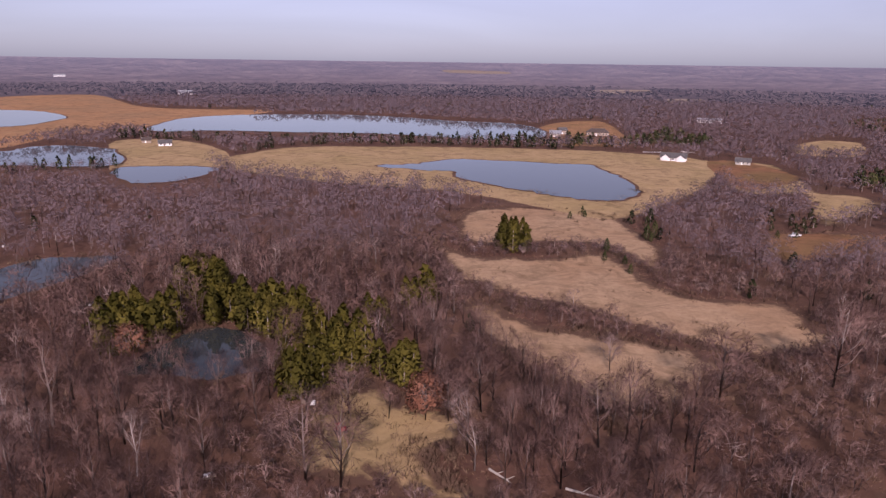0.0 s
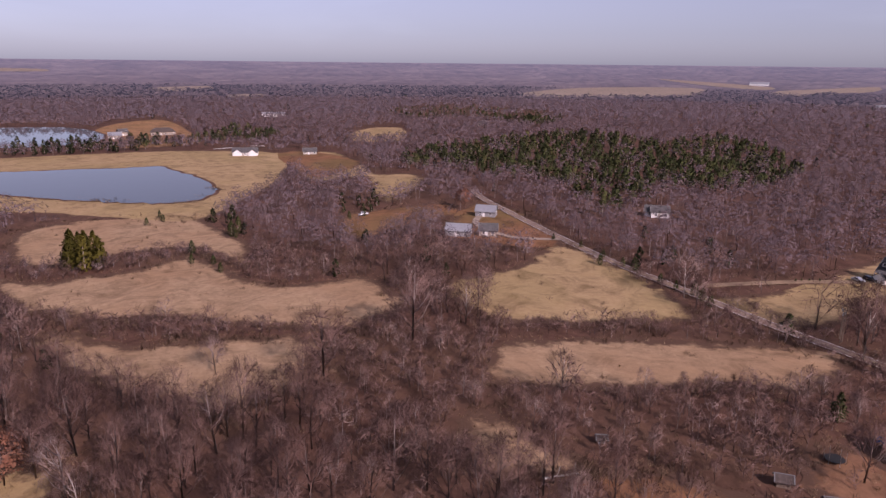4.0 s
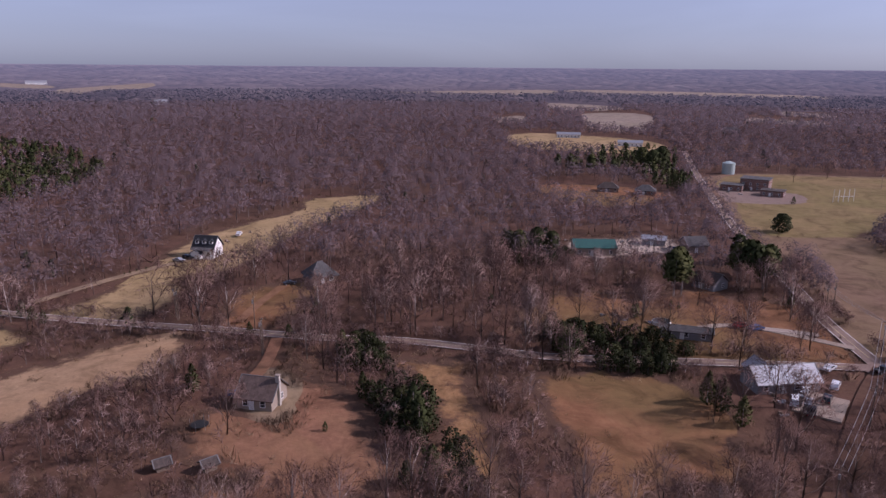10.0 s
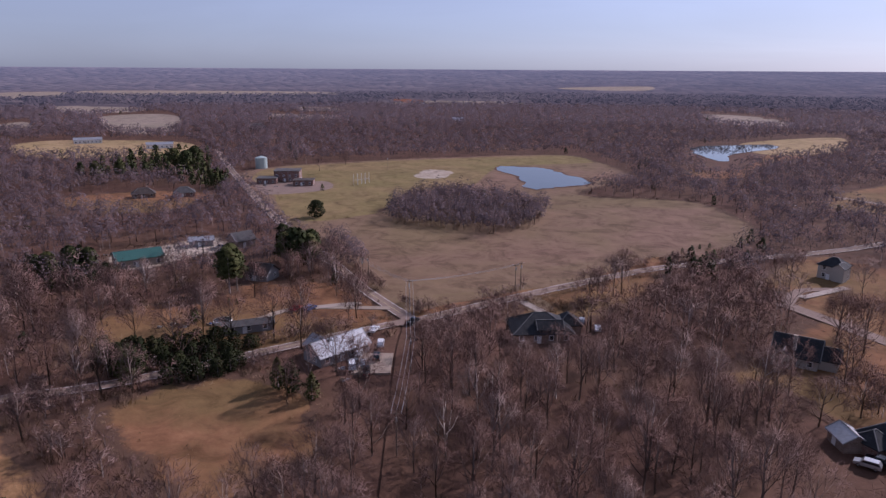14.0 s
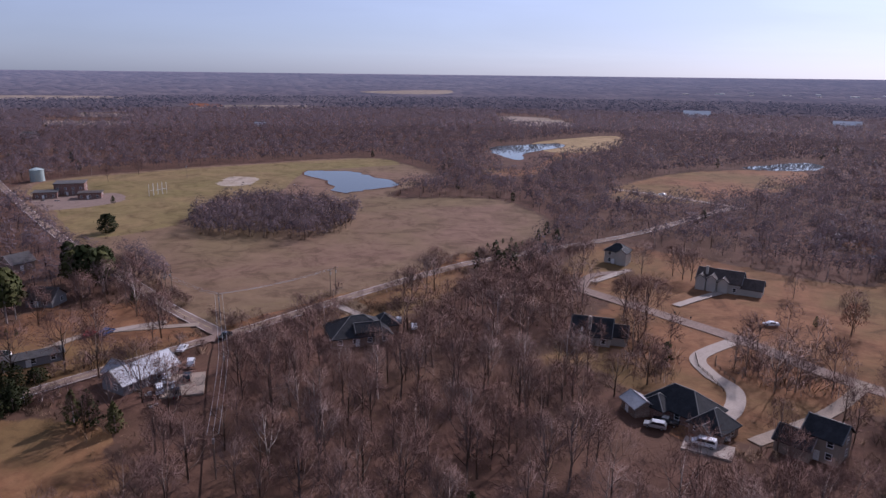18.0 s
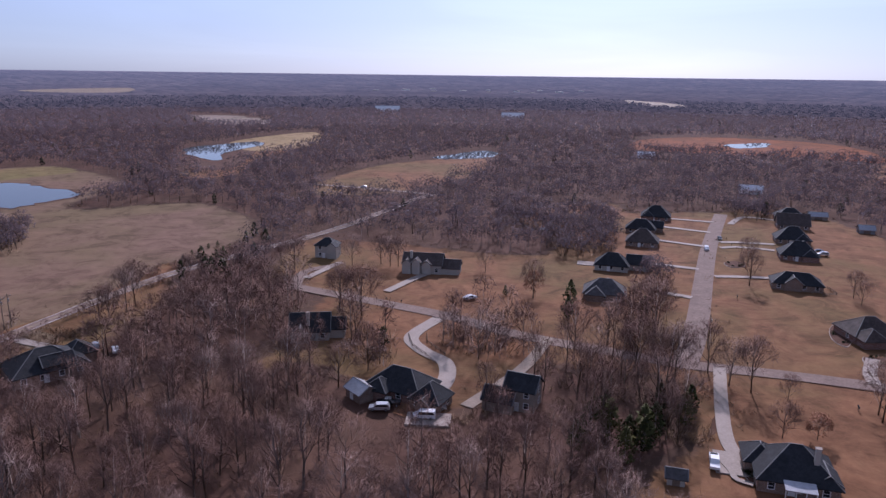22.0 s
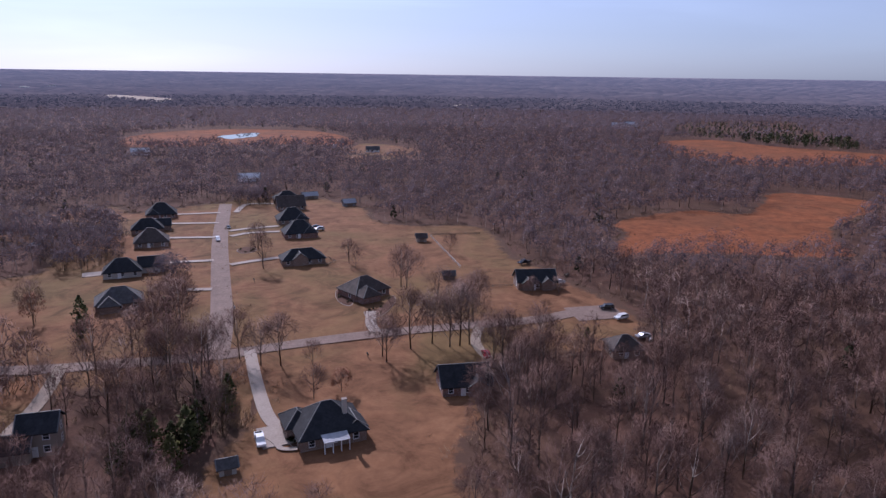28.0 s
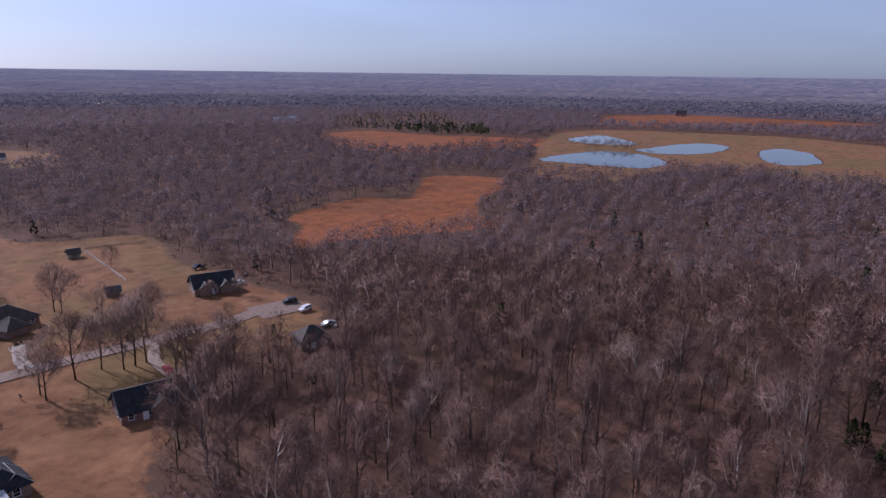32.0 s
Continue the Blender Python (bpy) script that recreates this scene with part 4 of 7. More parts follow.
def scatter(r0, r1, step, seed):
    """Points about evenly strewn over the ring from r0 to r1."""
    r = np.random.default_rng(seed)
    k = np.arange(-r1, r1 + step, step)
    x, y = np.meshgrid(k, k)
    p = np.stack([x.ravel(), y.ravel()], 1) + r.uniform(-0.48, 0.48, (x.size, 2)) * step
    d = np.hypot(p[:, 0], p[:, 1])
    return p[(d >= r0) & (d < r1)]


def patchy(p, size, seed):
    """A smooth value from 0 to 1 over the plan, for thin and thick places."""
    r = np.random.default_rng(seed)
    q = np.zeros(len(p))
    for k in range(6):
        d = r.normal(0, 1, 2)
        d *= r.uniform(0.6, 1.8) / size / np.linalg.norm(d)
        q += np.sin(p @ d * 2 * np.pi + r.uniform(0, 6.28))
    return 0.5 + 0.5 * np.clip(q / 3, -1, 1)

# ---- houses, barns and sheds ----
def part(name, bm, mat, parent, label=""):
    me = bpy.data.meshes.new(name)
    bmesh.ops.recalc_face_normals(bm, faces=bm.faces[:])
    bm.to_mesh(me)
    bm.free()
    me.materials.append(mat)
    ob = new(name, me)
    ob.parent = parent
    return tagged(ob, label)


def thing(name, x, y, turn, label, category, group="", z=0.0):
    ob = new(name)
    ob.matrix_basis = pose(x, y, z + float(land_z(math.hypot(x, y))), 0, 0, turn)
    return tagged(ob, label, category, group)


def block(x0, x1, y0, y1, z0, z1, bm=None, soft=0.0):
    bm = bm or bmesh.new()
    m = Matrix.Translation(((x0 + x1) / 2, (y0 + y1) / 2, (z0 + z1) / 2)) @ Matrix.Diagonal((x1 - x0, y1 - y0, z1 - z0, 1))
    r = bmesh.ops.create_cube(bm, size=1, matrix=m)
    if soft:
        edges = list({e for v in r["verts"] for e in v.link_edges})
        bmesh.ops.bevel(bm, geom=edges, offset=soft, segments=1, affect="EDGES")
    return bm


def poly_prism(bm, loop, thick):
    """A closed slab under the flat loop."""
    top = [bm.verts.new(p) for p in loop]
    low = [bm.verts.new((p[0], p[1], p[2] - thick)) for p in loop]
    bm.faces.new(top)
    bm.faces.new(low[::-1])
    n = len(loop)
    for i in range(n):
        bm.faces.new((top[i], low[i], low[(i + 1) % n], top[(i + 1) % n]))


def roof_mesh(cx, cy, w, d, h, rise, style, over=0.5, along_y=False):
    """Gable or hip roof of sloped slabs over a w by d body."""
    bm = bmesh.new()
    a, b = (d / 2 + over, w / 2 + over) if along_y else (w / 2 + over, d / 2 + over)
    drop = rise * over / ((w if along_y else d) / 2)
    inset = min(a * 0.85, b) if style == "hip" else 0.0
    lo, hi = h - drop, h + rise
    def at(u, v, z):
        return (cx - v, cy + u, z) if along_y else (cx + u, cy + v, z)
    r0, r1 = (-a + inset, 0, hi), (a - inset, 0, hi)
    sides = [[(-a, -b, lo), (a, -b, lo), r1, r0], [(a, b, lo), (-a, b, lo), r0, r1]]
    if style == "hip":
        sides += [[(a, -b, lo), (a, b, lo), r1], [(-a, b, lo), (-a, -b, lo), r0]]
    for s in sides:
        poly_prism(bm, [at(*q) for q in s], 0.22)
    return bm


def ridge_mesh(cx, cy, w, d, h, rise, style, over=0.5, along_y=False):
    """Pale cap strips along the ridge and the hips, standing also for sunlit edges."""
    bm = bmesh.new()
    a, b = (d / 2 + over, w / 2 + over) if along_y else (w / 2 + over, d / 2 + over)
    drop = rise * over / ((w if along_y else d) / 2)
    inset = min(a * 0.85, b) if style == "hip" else 0.0
    lo, hi = h - drop, h + rise
    def at(u, v, z):
        return Vector((cx - v, cy + u, z)) if along_y else Vector((cx + u, cy + v, z))
    ends = [((-a + inset, 0, hi), (a - inset, 0, hi))]
    if style == "hip":
        ends += [((s * a, t * b, lo), (s * (a - inset), 0, hi)) for s in (-1, 1) for t in (-1, 1)]
    else:
        ends += [((s * a, t * b, lo), (s * a, 0, hi)) for s in (-1, 1) for t in (-1, 1)]
    for p, q in ends:
        p, q = at(*p), at(*q)
        m = Matrix.Translation((p + q) / 2) @ (q - p).to_track_quat("X", "Z").to_matrix().to_4x4() @ Matrix.Diagonal(((q - p).length, 0.22, 0.1, 1))
        bmesh.ops.create_cube(bm, size=1, matrix=m)
    return bm


def body_mesh(cx, cy, w, d, h, rise, style, along_y=False, base=-0.3):
    bm = bmesh.new()
    a, b = (d / 2, w / 2) if along_y else (w / 2, d / 2)
    def at(u, v, z):
        return (cx - v, cy + u, z) if along_y else (cx + u, cy + v, z)
    if style == "gable":
        prof = [(-b, base), (b, base), (b, h - 0.06), (0, h + rise - 0.2), (-b, h - 0.06)]
    else:
        prof = [(-b, base), (b, base), (b, h - 0.06), (-b, h - 0.06)]
    l = [bm.verts.new(at(-a, v, z)) for v, z in prof]
    r = [bm.verts.new(at(a, v, z)) for v, z in prof]
    bm.faces.new(l)
    bm.faces.new(r[::-1])
    n = len(prof)
    for i in range(n):
        bm.faces.new((l[i], r[i], r[(i + 1) % n], l[(i + 1) % n]))
    return bm


def window(parent, x, y, z, face, w=1.1, h=1.3, trim="white"):
    """A framed window on a wall that faces n, s, e or w."""
    t = 0.06
    sx, sy = {"n": (0, 1), "s": (0, -1), "e": (1, 0), "w": (-1, 0)}[face]
    def bar(u0, u1, z0, z1, out, bm):
        if sy:
            return block(x + u0, x + u1, min(y, y + sy * out), max(y, y + sy * out), z + z0, z + z1, bm)
        return block(min(x, x + sx * out), max(x, x + sx * out), y + u0, y + u1, z + z0, z + z1, bm)
    bm = bmesh.new()
    for u0, u1, z0, z1 in ((-w / 2 - 0.12, w / 2 + 0.12, h / 2, h / 2 + 0.12), (-w / 2 - 0.12, w / 2 + 0.12, -h / 2 - 0.14, -h / 2),
                           (-w / 2 - 0.12, -w / 2, -h / 2, h / 2), (w / 2, w / 2 + 0.12, -h / 2, h / 2), (-w / 2, w / 2, -0.03, 0.03)):
        bar(u0, u1, z0, z1, t * 1.6, bm)
    fr = part("window", bm, MAT[trim], parent)
    part("pane", bar(-w / 2, w / 2, -h / 2, h / 2, t * 0.7, bmesh.new()), MAT["glass"], fr)


def house(x, y, turn, w, d, h, roof, wall, label, style="hip", rise=None, along_y=False, wings=(), windows=True, chimney=None, porch=None,
          door="n", dormers=0, name="house", category="house", lot=None):
    """wings: (dx, dy, w, d, h, style, along_y); porch: (face, width, depth, roof); chimney: (dx, dy)."""
    BUILT.append((x, y, lot or max(w, d) * 0.62 + 3.5))
    rise = rise or (w if along_y else d) * 0.36
    top = thing(name, x, y, turn, label, category)
    part("wall", body_mesh(0, 0, w, d, h, rise, style, along_y), MAT[wall], top)
    rf = part("roof", roof_mesh(0, 0, w, d, h, rise, style, 0.5, along_y), MAT[roof], top)
    if w < 30:
        part("ridge_cap", ridge_mesh(0, 0, w, d, h, rise, style, 0.5, along_y), MAT["ridge"], rf)
    for dx, dy, ww, dd, hh, st, ay in wings:
        rr = (ww if ay else dd) * 0.38
        part("wing", body_mesh(dx, dy, ww, dd, hh, rr, st, ay), MAT[wall], top)
        rf = part("roof", roof_mesh(dx, dy, ww, dd, hh + 0.01, rr, st, 0.4, ay), MAT[roof], top)
        part("ridge_cap", ridge_mesh(dx, dy, ww, dd, hh + 0.01, rr, st, 0.4, ay), MAT["ridge"], rf)
    if windows:
        zs = [1.7] if h < 4.5 else [1.7, 4.4]
        for z in zs:
            k = max(2, int(w // 3.6))
            for i in range(k):
                u = -w / 2 + w * (i + 0.5) / k
                window(top, u, d / 2, z, "n")
                if i % 2 == 0:
                    window(top, u, -d / 2, z, "s")
            window(top, w / 2, d * 0.15, z, "e")
            window(top, -w / 2, -d * 0.15, z, "w")
    if door:
        sy = 1 if door == "n" else -1
        y0, y1 = sorted((sy * d / 2, sy * (d / 2 + 0.1)))
        u = w * 0.08
        dr = part("door", block(u - 0.5, u + 0.5, y0, y1, 0.1, 2.15, soft=0.02), MAT["white" if wall != "white" else "wood"], top)
        part("door_frame", block(u - 0.62, u - 0.5, y0, y1 + 0.03, 0.1, 2.27, block(u + 0.5, u + 0.62, y0, y1 + 0.03, 0.1, 2.27, block(u - 0.5, u + 0.5, y0, y1 + 0.03, 2.15, 2.27))), MAT["white"], dr)
    if chimney:
        cx, cy = chimney
        ch = part("chimney", block(cx - 0.45, cx + 0.45, cy - 0.4, cy + 0.4, 0, h + rise + 0.9, soft=0.03), MAT["cream"], top)
        part("cap", block(cx - 0.55, cx + 0.55, cy - 0.5, cy + 0.5, h + rise + 0.9, h + rise + 1.05), MAT["concrete"], ch)
    if porch:
        face, pw, pd, pm = porch
        sy = 1 if face == "n" else -1
        bm = bmesh.new()
        ya, yb = sy * d / 2, sy * (d / 2 + pd)
        poly_prism(bm, [(-pw / 2, ya, h + 0.1), (pw / 2, ya, h + 0.1), (pw / 2, yb, h - 0.5), (-pw / 2, yb, h - 0.5)], 0.12)
        pr = part("porch_roof", bm, MAT[pm], top)
        for i in range(4):
            u = -pw / 2 + 0.15 + (pw - 0.3) * i / 3
            part("porch_post", block(u - 0.09, u + 0.09, yb - sy * 0.15 - 0.09, yb - sy * 0.15 + 0.09, 0, h - 0.6), MAT["white"], top)
        part("porch_floor", block(-pw / 2, pw / 2, min(ya, yb), max(ya, yb), -0.1, 0.12), MAT["concrete"], top)
    for i in range(dormers):
        u = -w / 2 + w * (i + 0.5) / dormers
        z = h + rise * 0.35
        dm = part("dormer", body_mesh(u, d * 0.2, 1.5, d * 0.3, z + 1.1, 0.7, "gable", True, z - 0.5), MAT["white"], top)
        part("dormer_roof", roof_mesh(u, d * 0.2, 1.5, d * 0.3, z + 1.1, 0.7, "gable", 0.2, True), MAT[roof], dm)
        part("dormer_pane", block(u - 0.4, u + 0.4, d * 0.35, d * 0.35 + 0.05, z + 0.1, z + 1.1), MAT["glass"], dm)
    return top


def shed(x, y, turn, w, d, h, roof, wall, label, style="gable", along_y=False):
    t = house(x, y, turn, w, d, h, roof, wall, label, style, None, along_y, windows=False, door="", name="shed", category="shed", lot=max(w, d) * 0.7 + 2)
    part("shed_door", block(-w * 0.22, w * 0.22, d / 2, d / 2 + 0.06, 0.05, min(2.1, h - 0.2)), MAT["wood"], t)
    return t


def cylinder(r0, r1, z0, z1, n=12, bm=None, cx=0, cy=0, m=None):
    bm = bm or bmesh.new()
    mat = (m or Matrix()) @ Matrix.Translation((cx, cy, (z0 + z1) / 2))
    bmesh.ops.create_cone(bm, cap_ends=True, segments=n, radius1=r0, radius2=r1, depth=z1 - z0, matrix=mat)
    return bm


# clearings in the woods round some houses
BUILT += [(60, -124, 8), (46, -120, 5), (74, -128, 6), (150, -64, 6), (140, -120, 8), (137, 62, 6), (152, -62, 9), (161, -72, 9), (168, -76, 7)]

# ---- vehicles ----
CARS = {}


def profile_body(prof, width, top_in=0.12):
    """A body drawn from its side view, narrower towards the roof."""
    bm = bmesh.new()
    zs = [p[1] for p in prof]
    z0, z1 = min(zs), max(zs)
    rows = []
    for s in (-1, 1):
        rows.append([bm.verts.new((px, s * (width / 2 - top_in * max(0, (pz - 0.9)) / max(0.1, z1 - 0.9)), pz)) for px, pz in prof])
    n = len(prof)
    bm.faces.new(rows[0])
    bm.faces.new(rows[1][::-1])
    for i in range(n):
        bm.faces.new((rows[0][i], rows[1][i], rows[1][(i + 1) % n], rows[0][(i + 1) % n]))
    return bm


def car(kind, paint, x, y, turn, label, group="parked cars"):
    key = (kind, paint)
    if key in CARS:
        ob = copy_thing(CARS[key], pose(x, y, 0.4, 0, 0, turn))
        BUILT.append((x, y, 2.5))
        return tagged(ob, label, "car", group)
    BUILT.append((x, y, 2.5))
    ob = thing({"sedan": "car", "suv": "suv", "truck": "pickup_truck", "van": "van"}[kind], x, y, turn, label, "car", group, z=0.4)
    L = {"sedan": 4.7, "suv": 4.8, "truck": 5.7, "van": 5.2}[kind]
    a = L / 2
    shapes = {
        "sedan": [(-a, 0.35), (a, 0.35), (a, 0.75), (a - 1.2, 0.95), (a - 1.9, 1.42), (-a + 1.5, 1.45), (-a + 0.7, 1.0), (-a, 0.95)],
        "suv": [(-a, 0.4), (a, 0.4), (a, 0.9), (a - 1.1, 1.08), (a - 1.7, 1.7), (-a + 0.5, 1.75), (-a, 1.05)],
        "truck": [(-a, 0.5), (a, 0.5), (a, 1.0), (a - 1.3, 1.15), (a - 1.9, 1.8), (a - 3.5, 1.85), (a - 3.7, 1.15), (-a, 1.12)],
        "van": [(-a, 0.4), (a, 0.4), (a, 0.95), (a - 0.9, 1.2), (a - 1.6, 1.95), (-a + 0.15, 2.0), (-a, 1.1)]}
    part("body", profile_body(shapes[kind], 1.85), MAT[paint], ob)
    top = {"sedan": (-a + 1.0, a - 1.55, 0.98, 1.38), "suv": (-a + 0.25, a - 1.3, 1.12, 1.62), "truck": (a - 3.55, a - 1.5, 1.18, 1.72), "van": (-a + 0.2, a - 1.15, 1.25, 1.85)}[kind]
    part("window_band", profile_body([(top[0], top[2]), (top[1], top[2]), (top[1] - 0.5, top[3]), (top[0] + 0.35, top[3])], 1.89, 0.12), MAT["glass"], ob)
    for sx in (-1, 1):
        for sy in (-1, 1):
            m = pose(sx * (a - 0.9), sy * 0.84, 0.34, 90)
            wh = part("wheel", cylinder(0.34, 0.34, -0.11, 0.11, 14, m=m), MAT["tyre"], ob)
            part("rim", cylinder(0.2, 0.2, -0.125, 0.125, 10, m=m), MAT["steel"], wh)
    for sy in (-1, 1):
        part("headlight", block(a - 0.06, a + 0.02, sy * 0.62 - 0.18, sy * 0.62 + 0.18, 0.66, 0.8), MAT["white"], ob)
        part("tail_light", block(-a - 0.02, -a + 0.05, sy * 0.7 - 0.12, sy * 0.7 + 0.12, 0.75, 0.95), MAT["car_red"], ob)
    if kind == "truck":
        part("cargo_bed", block(-a + 0.12, a - 3.8, -0.72, 0.72, 0.8, 1.14), MAT["tyre"], ob)
    CARS[key] = ob
    return ob


# the subdivision
house(-23, -136, 4, 14, 12, 3.2, "roof_black", "bricktan", "brick house with steep black hip roof and white-roofed back porch", rise=4.6, chimney=(-3.2, 2.6), porch=('n', 5.5, 2.6, 'roof_metal'), wings=((5.6, -3.5, 6, 7, 3.1, 'hip', True), (-5.2, 2.0, 4.5, 5, 3.0, 'gable', True)))
house(-59, -148, -9, 12, 9, 3.0, "roof_black", "brickred", "dark brick house with black gable roof and cross gable", style='gable', rise=3.6, wings=((-2.6, 3.0, 4.6, 5, 3.0, 'gable', True),))
house(-53, -229, 22, 14, 11, 3.0, "roof_brown", "brickred", "brown brick house with low hipped roof", wings=((3.2, 6.5, 7, 6, 2.8, 'hip', True),))
house(-115, -220, -14, 14, 9, 3.4, "roof_black", "bricktan", "stone house with twin pointed gables and dark roof", style='gable', rise=3.4, wings=((3.5, 3.6, 4, 4, 3.2, 'gable', True), (-3.6, 3.6, 4, 4, 3.2, 'gable', True)))
house(-110, -155, -14, 9, 8, 2.9, "roof_brown", "bricktan", "low brick house with brown hipped roof behind bare trees", rise=2.8)
house(-39, -278, 2, 17, 9, 3.0, "roof_black", "bricktan", "long brick house with black hip roof on brown lawn", wings=((1.5, 2.2, 6, 6, 3.2, 'gable', True),))
house(-45, -327, 3, 15, 11, 3.0, "roof_black", "brickred", "brick house with steep black roof beside driveway", rise=5, wings=((-4, 3.0, 6, 7, 3, 'hip', True),))
house(-46, -360, 3, 15, 11, 3.0, "roof_black", "bricktan", "brick house with steep black roof in row", rise=5, wings=((-4, 3.0, 6, 7, 3, 'hip', True),))
house(-50, -397, 3, 15, 11, 3.0, "roof_brown", "bricktan", "brick house with brown gabled roof in row", rise=5, style='gable')
house(-51, -420, 3, 15, 11, 3.0, "roof_black", "brickred", "brick house with black roof at street end", rise=4)
house(28, -279, 2, 13, 9, 3.0, "roof_black", "cream", "pale brick house with black hip roof and white patio", rise=4, wings=((-10, -4, 9, 8, 2.9, 'gable', False),))
house(20, -327, 2, 14, 11, 3.0, "roof_brown", "bricktan", "brown-roofed brick house among bare trees", rise=5)
house(23, -355, 2, 14, 9, 3.0, "roof_black", "bricktan", "brick house with black hip roof", rise=4, wings=((-7, -5, 7, 7, 2.9, 'gable', False),))
house(18, -392, 2, 15, 11, 3.0, "roof_black", "brickred", "brick house with steep dark roofs", rise=5, wings=((4, 3, 6, 6, 3, 'hip', True),))
house(26, -240, 6, 14, 10, 3.0, "roof_grey", "bricktan", "brick house with weathered grey roof behind trees", rise=4, wings=((3, 4.5, 6, 5, 2.9, 'hip', True),))
# pale metal stands in for the sun's glint on a darker roof slope
house(70, -138, -30, 6, 5, 2.7, "roof_metal", "bricktan", "low wing, its pale metal roof standing in for sun glint", style='gable', rise=1.4, windows=False)
house(62, -144, -8, 15, 10, 3.0, "roof_black", "brickred", "wide dark-roofed brick house among bare trees", rise=3.8, wings=((3.5, 4.5, 6, 5, 2.9, 'hip', True),))
house(53, -140, -8, 7.5, 7, 3.0, "roof_black", "bricktan", "dark-roofed brick garage facing the concrete drive", style='hip', rise=3.2, along_y=True, wings=((-0.5, 3.6, 3.6, 3, 2.7, 'gable', True),))
house(33, -148, -3, 7, 7, 5.6, "roof_black", "tan", "tall house with black shingled gable roof", style='gable', wings=((4.5, 3, 7, 6, 3.0, 'gable', False),))
house(102, -169, 26, 11, 9, 3.4, "roof_black", "cream", "cream house with black gabled roof, white gable end and chimney", style='gable', rise=4.0, chimney=(0.5, 3.0), wings=((-7.2, -0.6, 5.5, 6.5, 3.2, 'gable', False), (2.6, 4.2, 5.5, 5, 2.9, 'gable', True)))
house(143, -253, 10, 9, 7, 5.8, "roof_black", "cream", "two-storey pale stone house with dark roof", style='hip', wings=((-3, 2.5, 4, 4, 5.6, 'gable', True),))
house(97, -247, 12, 15, 9, 4.2, "roof_brown", "cream", "pale house with a row of steep white gables and twin chimneys", style='gable', rise=3.4, chimney=(4.6, 2.2), wings=((6.0, 3.6, 3.4, 4, 4.8, 'gable', True), (2.2, 3.8, 3.2, 4, 5.2, 'gable', True), (-1.8, 3.6, 3.2, 4, 4.6, 'gable', True), (-10, 0.6, 9, 7, 3, 'gable', False)))

# along the east road and the crossing
house(151, -121, 63, 17, 13, 3.2, "roof_black", "bricktan", "wide house with grey hip roof and raised metal skylight roof", rise=4, wings=((-2, 3.5, 7, 5, 4.2, 'gable', False), (-9, -4, 7, 7, 3, 'hip', True)))
house(166, -64, 104, 16, 8, 3.0, "roof_metal", "grey", "long low house with rippled pale metal roof", style='gable', wings=((3, -3, 6, 7, 3.4, 'gable', True),))
house(291, -30, 94, 17, 12, 3.6, "roof_green", "tan", "metal barn with green roof in gravel yard", style='gable', rise=2.2, name='barn', category='barn')
house(309, -58, 79, 10, 6, 3.0, "roof_metal", "grey", "open shed with pale metal roof", style='gable', rise=1.2, windows=False, name='barn', category='barn')
house(300, -73, 106, 9, 8, 3.5, "roof_grey", "wood", "weathered barn with grey roof", style='gable', windows=False, name='barn', category='barn')
house(247, -67, 40, 9, 8, 3.0, "roof_brown", "grey", "old grey house with rusty gable roof under pines", style='gable')
house(196, -48, 81, 14, 4.5, 2.8, "roof_grey", "grey", "grey mobile home beside clutter", style='gable', rise=0.9)
house(466, -134, 66, 13, 11, 4, "roof_grey", "brickred", "low flat roofed brick wing of school", style='hip', rise=0.25, name='school_building', category='school')
house(471, -150, 64, 17, 15, 7.5, "roof_grey", "brickred", "tall flat-roofed red brick school block", style='hip', rise=0.25, name='school_building', category='school')
house(447, -153, 63, 13, 10, 3.8, "roof_brown", "brickred", "low red brick school annex", style='hip', rise=0.3, name='school_building', category='school')
house(447, -53, 83, 13, 8, 3.0, "roof_brown", "bricktan", "low brick house on green lawn")
house(440, -75, 80, 12, 8, 3.0, "roof_grey", "brickred", "low brick house beside dark pines")

# the north-east: tan house, dormer house and farm
house(141, 58, 84, 8.5, 8, 3.2, "roof_tan", "tan", "tan house with brown gable roof and pale end chimney", style='gable', rise=3.4, chimney=(-4.4, 0.5))
house(262, 127, 88, 9, 8, 4.4, "roof_black", "white", "white house with dark steep roof and three dormers", style='gable', rise=4.2, dormers=3, porch=('n', 8.5, 2.4, 'roof_grey'), wings=((2, 5.0, 4, 4, 2.8, 'gable', True),))
house(235, 72, 127, 10, 9, 3.2, "roof_grey", "bricktan", "stone house with grey pointed roof in the woods", rise=4.2, wings=((4, 3, 4, 5, 3.0, 'gable', True),))
house(272, 249, 142, 9, 7, 3.4, "roof_grey", "white", "white house hidden deep in bare woods", style='gable')
house(160, 263, 139, 11, 7, 3.0, "roof_metal", "grey", "low house with bright metal roof", style='gable')
house(172, 257, 146, 8, 7, 3.0, "roof_grey", "tan", "small outbuilding with weathered grey roof", style='gable')
house(194, 292, 136, 10, 7, 3.2, "roof_metal", "grey", "shed with pale metal roof beside gravel", style='gable', name='barn', category='barn')

